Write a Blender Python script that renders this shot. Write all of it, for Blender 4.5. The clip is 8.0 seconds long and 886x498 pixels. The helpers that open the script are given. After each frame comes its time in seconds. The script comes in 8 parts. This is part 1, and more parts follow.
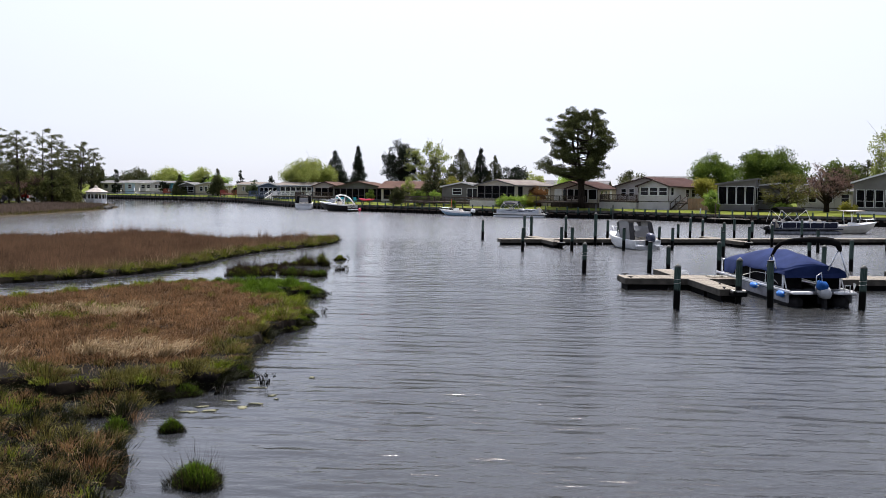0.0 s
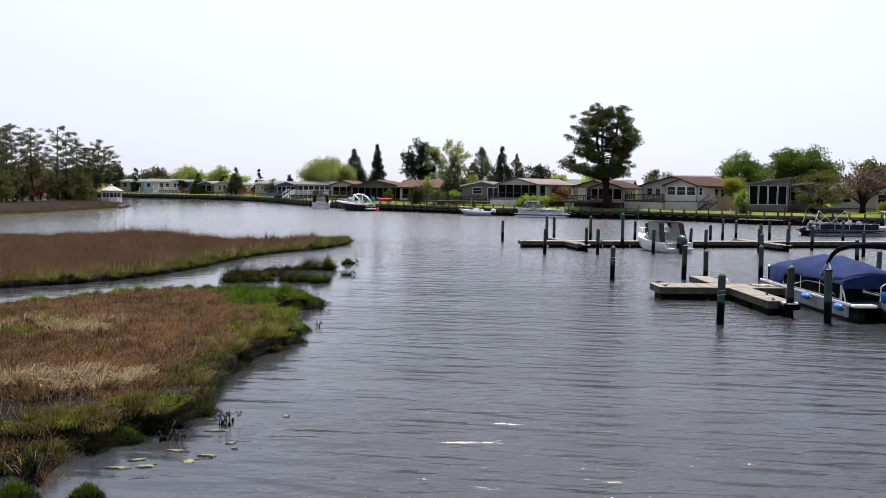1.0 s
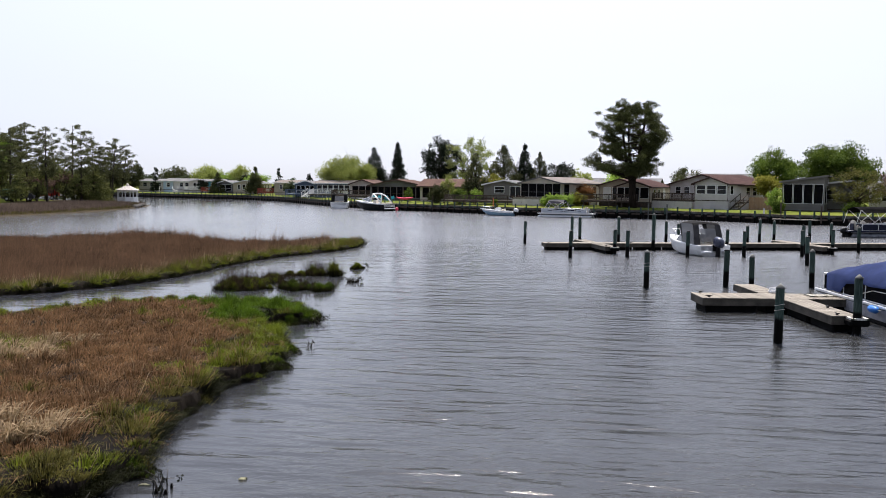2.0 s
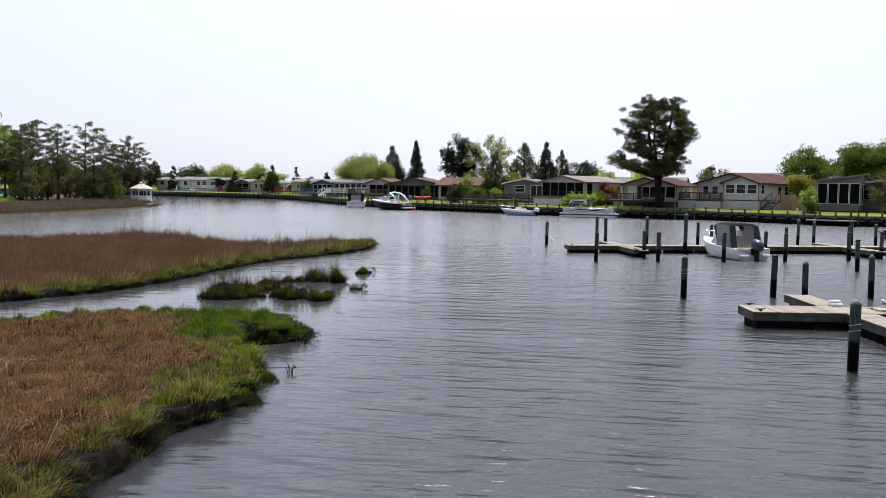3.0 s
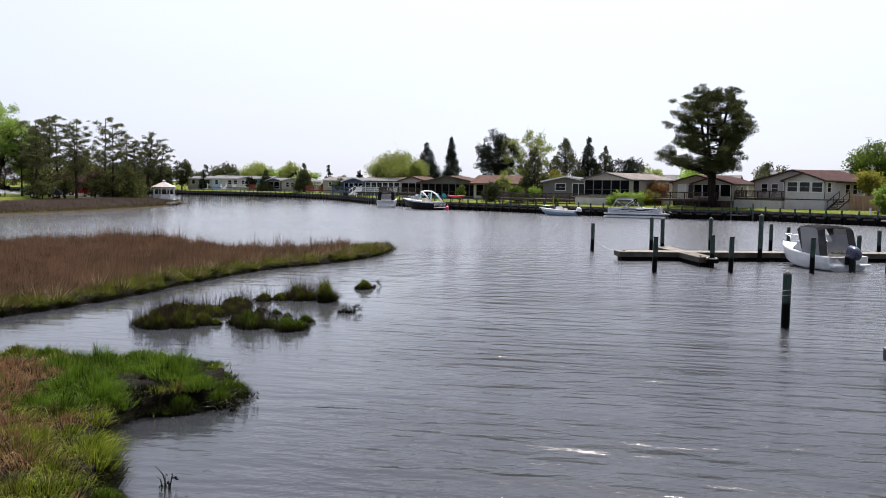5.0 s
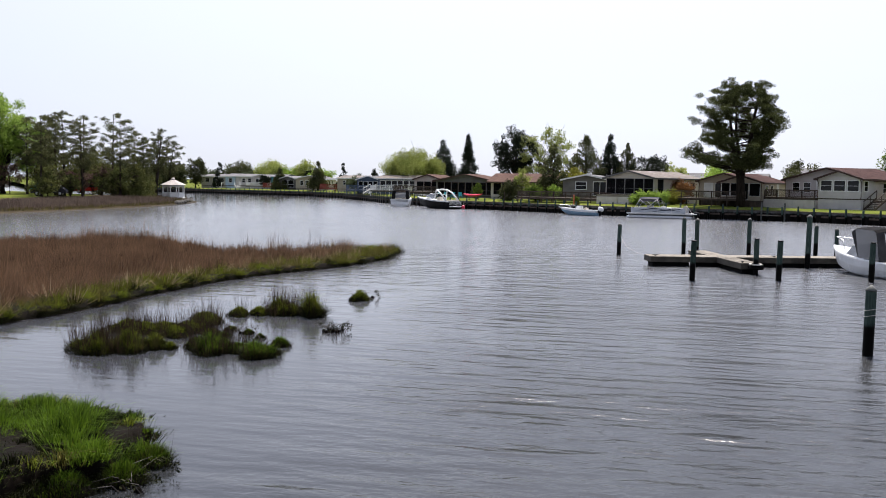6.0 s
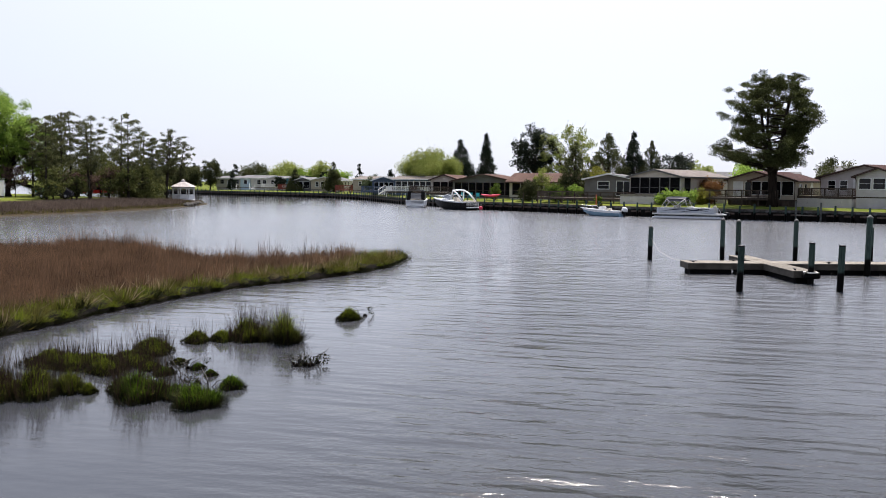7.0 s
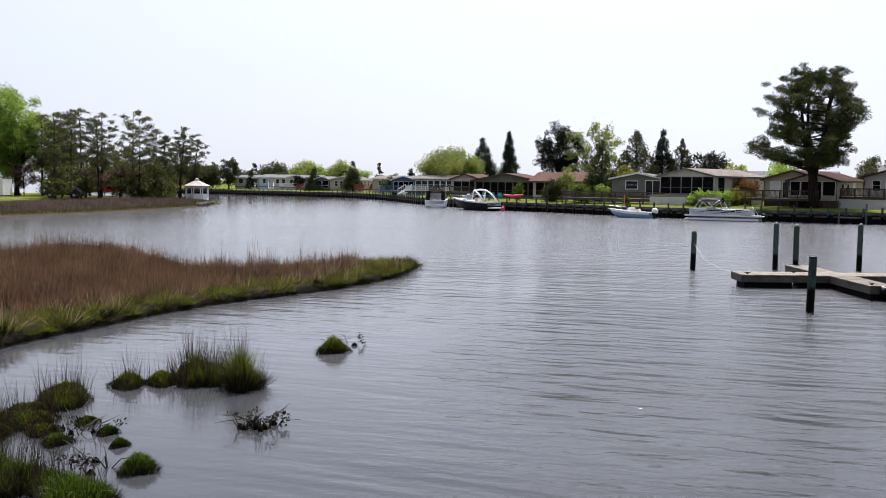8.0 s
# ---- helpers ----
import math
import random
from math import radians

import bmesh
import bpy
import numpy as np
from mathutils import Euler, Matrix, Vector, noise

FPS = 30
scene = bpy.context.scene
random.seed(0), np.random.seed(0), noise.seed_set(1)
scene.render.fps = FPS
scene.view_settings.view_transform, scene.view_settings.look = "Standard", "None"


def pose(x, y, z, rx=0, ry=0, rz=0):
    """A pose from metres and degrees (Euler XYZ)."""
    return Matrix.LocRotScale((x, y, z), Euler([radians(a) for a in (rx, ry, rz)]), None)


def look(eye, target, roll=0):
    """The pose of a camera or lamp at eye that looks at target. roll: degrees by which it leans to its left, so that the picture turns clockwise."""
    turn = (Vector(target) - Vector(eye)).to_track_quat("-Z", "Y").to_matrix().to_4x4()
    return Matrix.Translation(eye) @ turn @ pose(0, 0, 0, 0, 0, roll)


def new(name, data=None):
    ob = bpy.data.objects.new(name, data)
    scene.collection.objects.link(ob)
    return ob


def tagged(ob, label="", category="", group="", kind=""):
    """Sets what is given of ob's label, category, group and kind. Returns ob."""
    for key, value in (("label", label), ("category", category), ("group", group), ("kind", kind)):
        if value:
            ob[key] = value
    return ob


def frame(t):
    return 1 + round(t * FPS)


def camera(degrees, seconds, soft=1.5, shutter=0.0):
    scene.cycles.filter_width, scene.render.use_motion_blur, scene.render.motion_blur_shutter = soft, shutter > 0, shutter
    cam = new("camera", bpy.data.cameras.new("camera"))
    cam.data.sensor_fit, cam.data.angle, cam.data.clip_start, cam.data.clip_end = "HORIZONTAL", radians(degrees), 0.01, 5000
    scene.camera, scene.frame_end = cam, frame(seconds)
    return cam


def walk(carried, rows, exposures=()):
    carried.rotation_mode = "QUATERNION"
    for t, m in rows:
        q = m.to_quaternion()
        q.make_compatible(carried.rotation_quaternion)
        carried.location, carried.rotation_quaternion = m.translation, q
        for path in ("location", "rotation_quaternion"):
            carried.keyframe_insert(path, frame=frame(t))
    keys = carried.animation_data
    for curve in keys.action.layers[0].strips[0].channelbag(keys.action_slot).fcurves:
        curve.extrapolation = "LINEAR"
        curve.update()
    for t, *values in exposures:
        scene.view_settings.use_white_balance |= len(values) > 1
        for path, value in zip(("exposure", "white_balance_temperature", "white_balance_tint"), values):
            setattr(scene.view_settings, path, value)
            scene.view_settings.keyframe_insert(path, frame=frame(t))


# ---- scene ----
cam = camera(53.8, 8.0, 0.6)
PATH = [
    (0, (1.182, -7.906, 4.443), (1.164, -5.911, 4.3), 0.6),
    (0.5, (1.335, -6.081, 4.405), (1.293, -4.086, 4.261), 0.6),
    (1, (1.482, -4.144, 4.387), (1.414, -2.15, 4.242), 0.7),
    (1.5, (1.59, -2.241, 4.368), (1.495, -0.248, 4.222), 0.6),
    (3, (1.716, 3.563, 4.239), (1.549, 5.55, 4.09), 0.7),
    (3.5, (1.75, 5.566, 4.159), (1.56, 7.552, 4.011), 0.6),
    (4, (1.759, 7.619, 4.082), (1.547, 9.602, 3.933), 0.6),
    (4.5, (1.745, 9.769, 4.011), (1.509, 11.749, 3.862), 0.6),
    (6, (1.405, 16.393, 3.851), (1.108, 18.364, 3.698), 0.8),
    (6.5, (1.289, 18.658, 3.763), (0.967, 20.626, 3.612), 0.6),
    (7, (1.123, 20.971, 3.729), (0.781, 22.936, 3.578), 0.5),
    (7.5, (0.898, 23.377, 3.683), (0.53, 25.337, 3.532), 0.6),
    (8, (0.606, 25.767, 3.684), (0.213, 27.722, 3.532), 0.6),
]
walk(cam, [(t, look(eye, target, roll)) for t, eye, target, roll in PATH], [(0, 0.75, 6400, 13), (8, 0.75, 6400, 13)])

# ---- light ----
SUN_EL, SUN_AZ = 64.0, 3.0          # degrees; azimuth from +y towards +x
world = bpy.data.worlds.new("sky")
scene.world = world
world.use_nodes = True
wn = world.node_tree.nodes
sky = wn.new("ShaderNodeTexSky")
sky.sky_type = "NISHITA"
sky.sun_disc = False
sky.sun_elevation, sky.sun_rotation = radians(SUN_EL), radians(SUN_AZ)
sky.air_density, sky.dust_density, sky.ozone_density = 0.68, 1.5, 0.7
wn["Background"].inputs["Strength"].default_value = 0.15
# thin bright haze and high cloud, thickest towards the horizon
wl = world.node_tree.links
wtc, wsep, wel, wcl = wn.new("ShaderNodeTexCoord"), wn.new("ShaderNodeSeparateXYZ"), wn.new("ShaderNodeMapRange"), wn.new("ShaderNodeTexNoise")
wmap, wadd, wmix = wn.new("ShaderNodeMapping"), wn.new("ShaderNodeMath"), wn.new("ShaderNodeMix")
wl.new(wtc.outputs["Generated"], wsep.inputs[0])
wl.new(wsep.outputs["Z"], wel.inputs[0])
for k, v in ((1, 0.18), (2, 0.85), (3, 0.88), (4, 0.28)):
    wel.inputs[k].default_value = v
wmap.inputs["Scale"].default_value = (1.0, 1.0, 4.0)
wl.new(wtc.outputs["Generated"], wmap.inputs["Vector"])
wl.new(wmap.outputs["Vector"], wcl.inputs["Vector"])
wcl.inputs["Scale"].default_value, wcl.inputs["Detail"].default_value = 2.4, 6
wadd.operation = "MULTIPLY_ADD"
wl.new(wcl.outputs["Fac"], wadd.inputs[0])
wadd.inputs[1].default_value = 0.22
wl.new(wel.outputs[0], wadd.inputs[2])
wsub = wn.new("ShaderNodeMath")
wsub.operation, wsub.use_clamp = "SUBTRACT", True
wl.new(wadd.outputs[0], wsub.inputs[0])
wsub.inputs[1].default_value = 0.11
wmix.data_type = "RGBA"
wl.new(wsub.outputs[0], wmix.inputs[0])
wl.new(sky.outputs["Color"], wmix.inputs[6])
wmix.inputs[7].default_value = (3.46, 3.62, 4.00, 1)
# haze scatters forwards: brighter round the sun, dimmer opposite it
sd = Vector((math.sin(radians(SUN_AZ)) * math.cos(radians(SUN_EL)), math.cos(radians(SUN_AZ)) * math.cos(radians(SUN_EL)), math.sin(radians(SUN_EL))))
wdot, wq1, wq2, wsc = wn.new("ShaderNodeVectorMath"), wn.new("ShaderNodeMath"), wn.new("ShaderNodeMath"), wn.new("ShaderNodeVectorMath")
wdot.operation = "DOT_PRODUCT"
wl.new(wtc.outputs["Generated"], wdot.inputs[0])
wdot.inputs[1].default_value = sd
wq1.operation = wq2.operation = "MULTIPLY_ADD"
wl.new(wdot.outputs["Value"], wq1.inputs[0])
wq1.inputs[1].default_value, wq1.inputs[2].default_value = 0.45, 0.62
wl.new(wdot.outputs["Value"], wq2.inputs[0])
wl.new(wq1.outputs[0], wq2.inputs[1])
wq2.inputs[2].default_value = 0.60
wsc.operation = "SCALE"
wl.new(wmix.outputs[2], wsc.inputs[0])
wl.new(wq2.outputs[0], wsc.inputs["Scale"])
wl.new(wsc.outputs["Vector"], wn["Background"].inputs["Color"])
sun = new("sun", bpy.data.lights.new("sun", "SUN"))
sun.data.energy, sun.data.angle, sun.data.color = 5.0, radians(0.55), (1.0, 0.94, 0.85)
sun.matrix_world = look(sd * 200, (0, 0, 0))


# ---- materials ----
def material(name):
    m = bpy.data.materials.new(name)
    m.use_nodes = True
    return m, m.node_tree.nodes, m.node_tree.links, m.node_tree.nodes["Principled BSDF"]


def ramp(nodes, stops):
    r = nodes.new("ShaderNodeValToRGB")
    e = r.color_ramp.elements
    while len(e) < len(stops):
        e.new(0.5)
    for k, (p, c) in enumerate(stops):
        e[k].position, e[k].color = p, (*c, 1)
    return r


def noise_tex(nodes, links, scale, detail=4.0, vec=None, rough=0.55):
    n = nodes.new("ShaderNodeTexNoise")
    n.inputs["Scale"].default_value, n.inputs["Detail"].default_value, n.inputs["Roughness"].default_value = scale, detail, rough
    if vec:
        links.new(vec, n.inputs["Vector"])
    return n


def mixcol(nodes, links, a, b, fac, mode="MIX"):
    m = nodes.new("ShaderNodeMix")
    m.data_type, m.blend_type = "RGBA", mode
    for sock, v in ((m.inputs[0], fac), (m.inputs[6], a), (m.inputs[7], b)):
        if hasattr(v, "links"):
            links.new(v, sock)
        else:
            sock.default_value = v if isinstance(v, (int, float)) else (*v, 1)
    return m.outputs[2]


def bump(nodes, links, height, bsdf, strength=0.4, dist=0.02):
    b = nodes.new("ShaderNodeBump")
    b.inputs["Strength"].default_value, b.inputs["Distance"].default_value = strength, dist
    links.new(height, b.inputs["Height"])
    links.new(b.outputs["Normal"], bsdf.inputs["Normal"])
    return b


def surface(name, c0, c1, scale=3.0, rough=0.7, metal=0.0, fine=40.0, relief=0.3, dist=0.01, spread=0.12, stretch=(1, 1, 1), spec=0.35):
    """A worn surface: two colours at a broad scale, fine grain, relief, and a small difference from thing to thing."""
    m, n, l, b = material(name)
    tc = n.new("ShaderNodeTexCoord")
    mp = n.new("ShaderNodeMapping")
    mp.inputs["Scale"].default_value = stretch
    l.new(tc.outputs["Object"], mp.inputs["Vector"])
    a = noise_tex(n, l, scale, 5, mp.outputs["Vector"])
    f = noise_tex(n, l, fine, 3, mp.outputs["Vector"])
    r = ramp(n, [(0.32, c0), (0.68, c1)])
    l.new(a.outputs["Fac"], r.inputs["Fac"])
    g = ramp(n, [(0.25, (1 - spread * 2,) * 3), (0.75, (1 + spread,) * 3)])
    l.new(f.outputs["Fac"], g.inputs["Fac"])
    c = mixcol(n, l, r.outputs["Color"], g.outputs["Color"], 1.0, "MULTIPLY")
    oi = n.new("ShaderNodeObjectInfo")
    h = n.new("ShaderNodeHueSaturation")
    mr = n.new("ShaderNodeMapRange")
    mr.inputs[3].default_value, mr.inputs[4].default_value = 1 - spread, 1 + spread
    l.new(oi.outputs["Random"], mr.inputs[0])
    l.new(mr.outputs[0], h.inputs["Value"])
    l.new(c, h.inputs["Color"])
    l.new(h.outputs["Color"], b.inputs["Base Color"])
    rr = n.new("ShaderNodeMapRange")
    rr.inputs[3].default_value, rr.inputs[4].default_value = max(0.02, rough - 0.12), min(1, rough + 0.12)
    l.new(a.outputs["Fac"], rr.inputs[0])
    l.new(rr.outputs[0], b.inputs["Roughness"])
    b.inputs["Metallic"].default_value = metal
    b.inputs["Specular IOR Level"].default_value = spec
    if relief:
        bump(n, l, f.outputs["Fac"], b, relief, dist)
    return m


def foliage(name, dark, light, through_light=0.35, vary=0.35, scale=0.45):
    """Leaves, needles or blades: colour differs from leaf to leaf and over the crown; some light passes through."""
    m, n, l, b = material(name)
    geo, tc = n.new("ShaderNodeNewGeometry"), n.new("ShaderNodeTexCoord")
    big = noise_tex(n, l, scale, 3, tc.outputs["Object"])
    add = n.new("ShaderNodeMath")
    add.operation = "MULTIPLY_ADD"
    l.new(geo.outputs["Random Per Island"], add.inputs[0])
    add.inputs[1].default_value = 0.55
    l.new(big.outputs["Fac"], add.inputs[2])
    r = ramp(n, [(0.45, dark), (1.0, light)])
    l.new(add.outputs[0], r.inputs["Fac"])
    oi, h, mr = n.new("ShaderNodeObjectInfo"), n.new("ShaderNodeHueSaturation"), n.new("ShaderNodeMapRange")
    mr.inputs[3].default_value, mr.inputs[4].default_value = 1 - vary * 0.5, 1 + vary * 0.5
    l.new(oi.outputs["Random"], mr.inputs[0])
    l.new(mr.outputs[0], h.inputs["Value"])
    l.new(r.outputs["Color"], h.inputs["Color"])
    l.new(h.outputs["Color"], b.inputs["Base Color"])
    b.inputs["Roughness"].default_value = 0.7
    b.inputs["Specular IOR Level"].default_value = 0.06
    t, mx = n.new("ShaderNodeBsdfTranslucent"), n.new("ShaderNodeMixShader")
    l.new(h.outputs["Color"], t.inputs["Color"])
    mx.inputs[0].default_value = through_light
    l.new(b.outputs[0], mx.inputs[1])
    l.new(t.outputs[0], mx.inputs[2])
    l.new(mx.outputs[0], n["Material Output"].inputs["Surface"])
    return m


def tide_wood(name, low, mid, top, line, fade=0.12):
    """Treated timber standing in water: black and wet up to a ragged tide line, weathered above."""
    m, n, l, b = material(name)
    geo, tc = n.new("ShaderNodeNewGeometry"), n.new("ShaderNodeTexCoord")
    mp = n.new("ShaderNodeMapping")
    mp.inputs["Scale"].default_value = (6, 6, 0.7)
    l.new(tc.outputs["Object"], mp.inputs["Vector"])
    grain = noise_tex(n, l, 5, 5, mp.outputs["Vector"])
    blot = noise_tex(n, l, 2.2, 4, geo.outputs["Position"])
    sp = n.new("ShaderNodeSeparateXYZ")
    l.new(geo.outputs["Position"], sp.inputs[0])
    z = n.new("ShaderNodeMath")
    z.operation = "MULTIPLY_ADD"
    l.new(blot.outputs["Fac"], z.inputs[0])
    z.inputs[1].default_value = -0.3
    l.new(sp.outputs["Z"], z.inputs[2])
    w = n.new("ShaderNodeMapRange")
    w.inputs[1].default_value, w.inputs[2].default_value = line - 0.15 - fade, line - 0.15 + fade
    l.new(z.outputs[0], w.inputs[0])
    up = ramp(n, [(0.3, mid), (0.7, top)])
    l.new(grain.outputs["Fac"], up.inputs["Fac"])
    c = mixcol(n, l, low, up.outputs["Color"], w.outputs[0])
    oi, h, mr = n.new("ShaderNodeObjectInfo"), n.new("ShaderNodeHueSaturation"), n.new("ShaderNodeMapRange")
    mr.inputs[3].default_value, mr.inputs[4].default_value = 0.75, 1.25
    l.new(oi.outputs["Random"], mr.inputs[0])
    l.new(mr.outputs[0], h.inputs["Value"])
    l.new(c, h.inputs["Color"])
    l.new(h.outputs["Color"], b.inputs["Base Color"])
    rr = n.new("ShaderNodeMapRange")
    rr.inputs[3].default_value, rr.inputs[4].default_value = 0.35, 0.85
    l.new(w.outputs[0], rr.inputs[0])
    l.new(rr.outputs[0], b.inputs["Roughness"])
    b.inputs["Specular IOR Level"].default_value = 0.06
    bump(n, l, grain.outputs["Fac"], b, 0.5, 0.015)
    return m


def make_water():
    m, n, l, b = material("river_water")
    geo = n.new("ShaderNodeNewGeometry")
    warp = noise_tex(n, l, 0.12, 2, geo.outputs["Position"])
    def layer(scale, sx, sy, turn, detail):
        turned, mp = n.new("ShaderNodeMapping"), n.new("ShaderNodeMapping")
        turned.inputs["Rotation"].default_value = (0, 0, radians(turn))
        mp.inputs["Scale"].default_value = (sx, sy, 1)
        l.new(geo.outputs["Position"], turned.inputs["Vector"])
        l.new(turned.outputs["Vector"], mp.inputs["Vector"])
        return noise_tex(n, l, scale, detail, mp.outputs["Vector"], 0.6)
    a = layer(1.2, 0.36, 1.65, 7, 1.5)
    c = layer(2.8, 0.8, 1.5, -6, 2)
    d = layer(9.0, 1.3, 1.3, 12, 3)
    e = layer(0.36, 0.5, 2.0, -5, 3)
    s0, s1, s2, s3 = [n.new("ShaderNodeMath") for _ in range(4)]
    for s, x, k, y in ((s0, e, 2.2, None), (s1, a, 1.9, s0), (s2, c, 0.50, s1), (s3, d, 0.24, s2)):
        s.operation = "MULTIPLY_ADD"
        l.new(x.outputs["Fac"], s.inputs[0])
        s.inputs[1].default_value = k
        if y:
            l.new(y.outputs[0], s.inputs[2])
        else:
            s.inputs[2].default_value = 0
    gust = ramp(n, [(0.35, (0.55,) * 3), (0.65, (1.0,) * 3)])
    big = layer(0.06, 0.5, 2.5, 4, 4)
    l.new(big.outputs["Fac"], gust.inputs["Fac"])
    bp = bump(n, l, s3.outputs[0], b, 0.5, 0.078)
    sx = n.new("ShaderNodeSeparateXYZ")
    l.new(geo.outputs["Position"], sx.inputs[0])
    lee = n.new("ShaderNodeMapRange")
    lee.interpolation_type = "SMOOTHSTEP"
    for k, v in ((1, -5.5), (2, 1.5), (3, 0.13), (4, 1.0)):
        lee.inputs[k].default_value = v
    l.new(sx.outputs["X"], lee.inputs[0])
    far = n.new("ShaderNodeMapRange")
    for k, v in ((1, 38.0), (2, 70.0), (3, 0.0), (4, 0.95)):
        far.inputs[k].default_value = v
    l.new(sx.outputs["Y"], far.inputs[0])
    calm = n.new("ShaderNodeMath")
    calm.operation = "MAXIMUM"
    rg = n.new("ShaderNodeMapRange")
    for k, v in ((1, 20.0), (2, 90.0), (3, 0.16), (4, 0.23)):
        rg.inputs[k].default_value = v
    l.new(sx.outputs["Y"], rg.inputs[0])
    still, point, rough = n.new("ShaderNodeMapRange"), n.new("ShaderNodeMapRange"), n.new("ShaderNodeMath")
    for k, v in ((1, -8.0), (2, 5.0), (3, 0.35), (4, 1.0)):
        still.inputs[k].default_value = v
    l.new(sx.outputs["X"], still.inputs[0])
    for k, v in ((1, -62.0), (2, -24.0), (3, 0.3), (4, 1.0)):
        point.inputs[k].default_value = v
    l.new(sx.outputs["X"], point.inputs[0])
    rough.operation = "MULTIPLY"
    l.new(rg.outputs[0], rough.inputs[0])
    near_still = n.new("ShaderNodeMath")
    near_still.operation = "MAXIMUM"
    l.new(still.outputs[0], near_still.inputs[0])
    l.new(far.outputs[0], near_still.inputs[1])
    both = n.new("ShaderNodeMath")
    both.operation = "MULTIPLY"
    l.new(near_still.outputs[0], both.inputs[0])
    l.new(point.outputs[0], both.inputs[1])
    l.new(both.outputs[0], rough.inputs[1])
    l.new(rough.outputs[0], b.inputs["Roughness"])
    l.new(lee.outputs[0], calm.inputs[0])
    l.new(far.outputs[0], calm.inputs[1])
    st = n.new("ShaderNodeMath")
    st.operation = "MULTIPLY"
    l.new(gust.outputs["Color"], st.inputs[0])
    l.new(calm.outputs[0], st.inputs[1])
    ease, st2 = n.new("ShaderNodeMapRange"), n.new("ShaderNodeMath")
    for k, v in ((1, 25.0), (2, 90.0), (3, 1.0), (4, 0.75)):
        ease.inputs[k].default_value = v
    l.new(sx.outputs["Y"], ease.inputs[0])
    st2.operation = "MULTIPLY"
    l.new(st.outputs[0], st2.inputs[0])
    l.new(ease.outputs[0], st2.inputs[1])
    st3 = n.new("ShaderNodeMath")
    st3.operation = "MULTIPLY"
    l.new(st2.outputs[0], st3.inputs[0])
    l.new(point.outputs[0], st3.inputs[1])
    l.new(st3.outputs[0], bp.inputs["Strength"])
    r = ramp(n, [(0.35, (0.018, 0.0193, 0.0205)), (0.7, (0.026, 0.0273, 0.0285))])
    l.new(warp.outputs["Fac"], r.inputs["Fac"])
    # base colour pales with distance, standing in for sky reflected at low angles
    far_sheen = n.new("ShaderNodeMapRange")
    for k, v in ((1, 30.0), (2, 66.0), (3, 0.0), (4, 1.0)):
        far_sheen.inputs[k].default_value = v
    l.new(sx.outputs["Y"], far_sheen.inputs[0])
    channel_mix = n.new("ShaderNodeMapRange")
    for k, v in ((1, -8.0), (2, -0.5), (3, 0.0), (4, 1.0)):
        channel_mix.inputs[k].default_value = v
    l.new(sx.outputs["X"], channel_mix.inputs[0])
    # bluer shallows by the marsh, paled to stand in for calm mirrored sky
    shallow = mixcol(n, l, (0.024, 0.026, 0.031), r.outputs["Color"], channel_mix.outputs[0])
    l.new(mixcol(n, l, shallow, (0.084, 0.087, 0.094), far_sheen.outputs[0]), b.inputs["Base Color"])
    b.inputs["IOR"].default_value = 1.335
    return m


WATER = make_water()
LAWN = surface("lawn", (0.052, 0.074, 0.012), (0.130, 0.145, 0.028), 0.35, 0.95, fine=6, relief=0.6, dist=0.05, spread=0.2, spec=0.02)
SOIL = surface("rough_bank_soil", (0.022, 0.016, 0.009), (0.05, 0.038, 0.02), 0.6, 0.95, fine=8, relief=0.5, dist=0.05, spread=0.2, spec=0.05)
MUD = surface("marsh_mud", (0.0025, 0.002, 0.0015), (0.008, 0.006, 0.004), 1.2, 0.9, fine=14, relief=0.5, dist=0.03, spec=0.05)
BARK = surface("bark", (0.014, 0.011, 0.009), (0.045, 0.035, 0.028), 2, 0.95, fine=9, relief=0.8, dist=0.03, stretch=(3, 3, 0.6), spec=0.05)
PILE = tide_wood("piling_timber", (0.003, 0.003, 0.0028), (0.022, 0.040, 0.034), (0.072, 0.100, 0.086), 0.70, 0.05)
SHEET = tide_wood("sheet_piling", (0.005, 0.0045, 0.004), (0.06, 0.06, 0.057), (0.17, 0.17, 0.163), 0.86, 0.08)
DECKWOOD = surface("weathered_decking", (0.13, 0.115, 0.095), (0.29, 0.265, 0.225), 2.5, 0.9, fine=30, relief=0.5, stretch=(1, 4, 1), spread=0.18, spec=0.1)
DOCKSIDE = surface("dock_timber", (0.035, 0.03, 0.023), (0.10, 0.088, 0.07), 2, 0.85, fine=30, relief=0.5)
FLOAT = surface("black_float", (0.004, 0.004, 0.004), (0.009, 0.009, 0.009), 3, 0.8, spec=0.05)
OLDWOOD = surface("brown_timber", (0.045, 0.032, 0.025), (0.10, 0.075, 0.06), 3, 0.85, relief=0.5, stretch=(1, 1, 0.4))
CAPWOOD = surface("bleached_cap_timber", (0.07, 0.057, 0.042), (0.15, 0.125, 0.095), 2, 0.85, relief=0.4)
REDWOOD = surface("red_stained_timber", (0.17, 0.04, 0.028), (0.26, 0.07, 0.05), 3, 0.8)
WHITE = surface("white_paint", (0.68, 0.68, 0.67), (0.80, 0.80, 0.79), 1.2, 0.5, relief=0.1, spread=0.04)
BLACK = surface("black_plastic", (0.008, 0.008, 0.009), (0.018, 0.018, 0.02), 4, 0.45, relief=0.1, spec=0.2)
ROPE = surface("rope", (0.45, 0.43, 0.38), (0.65, 0.63, 0.58), 20, 0.9)


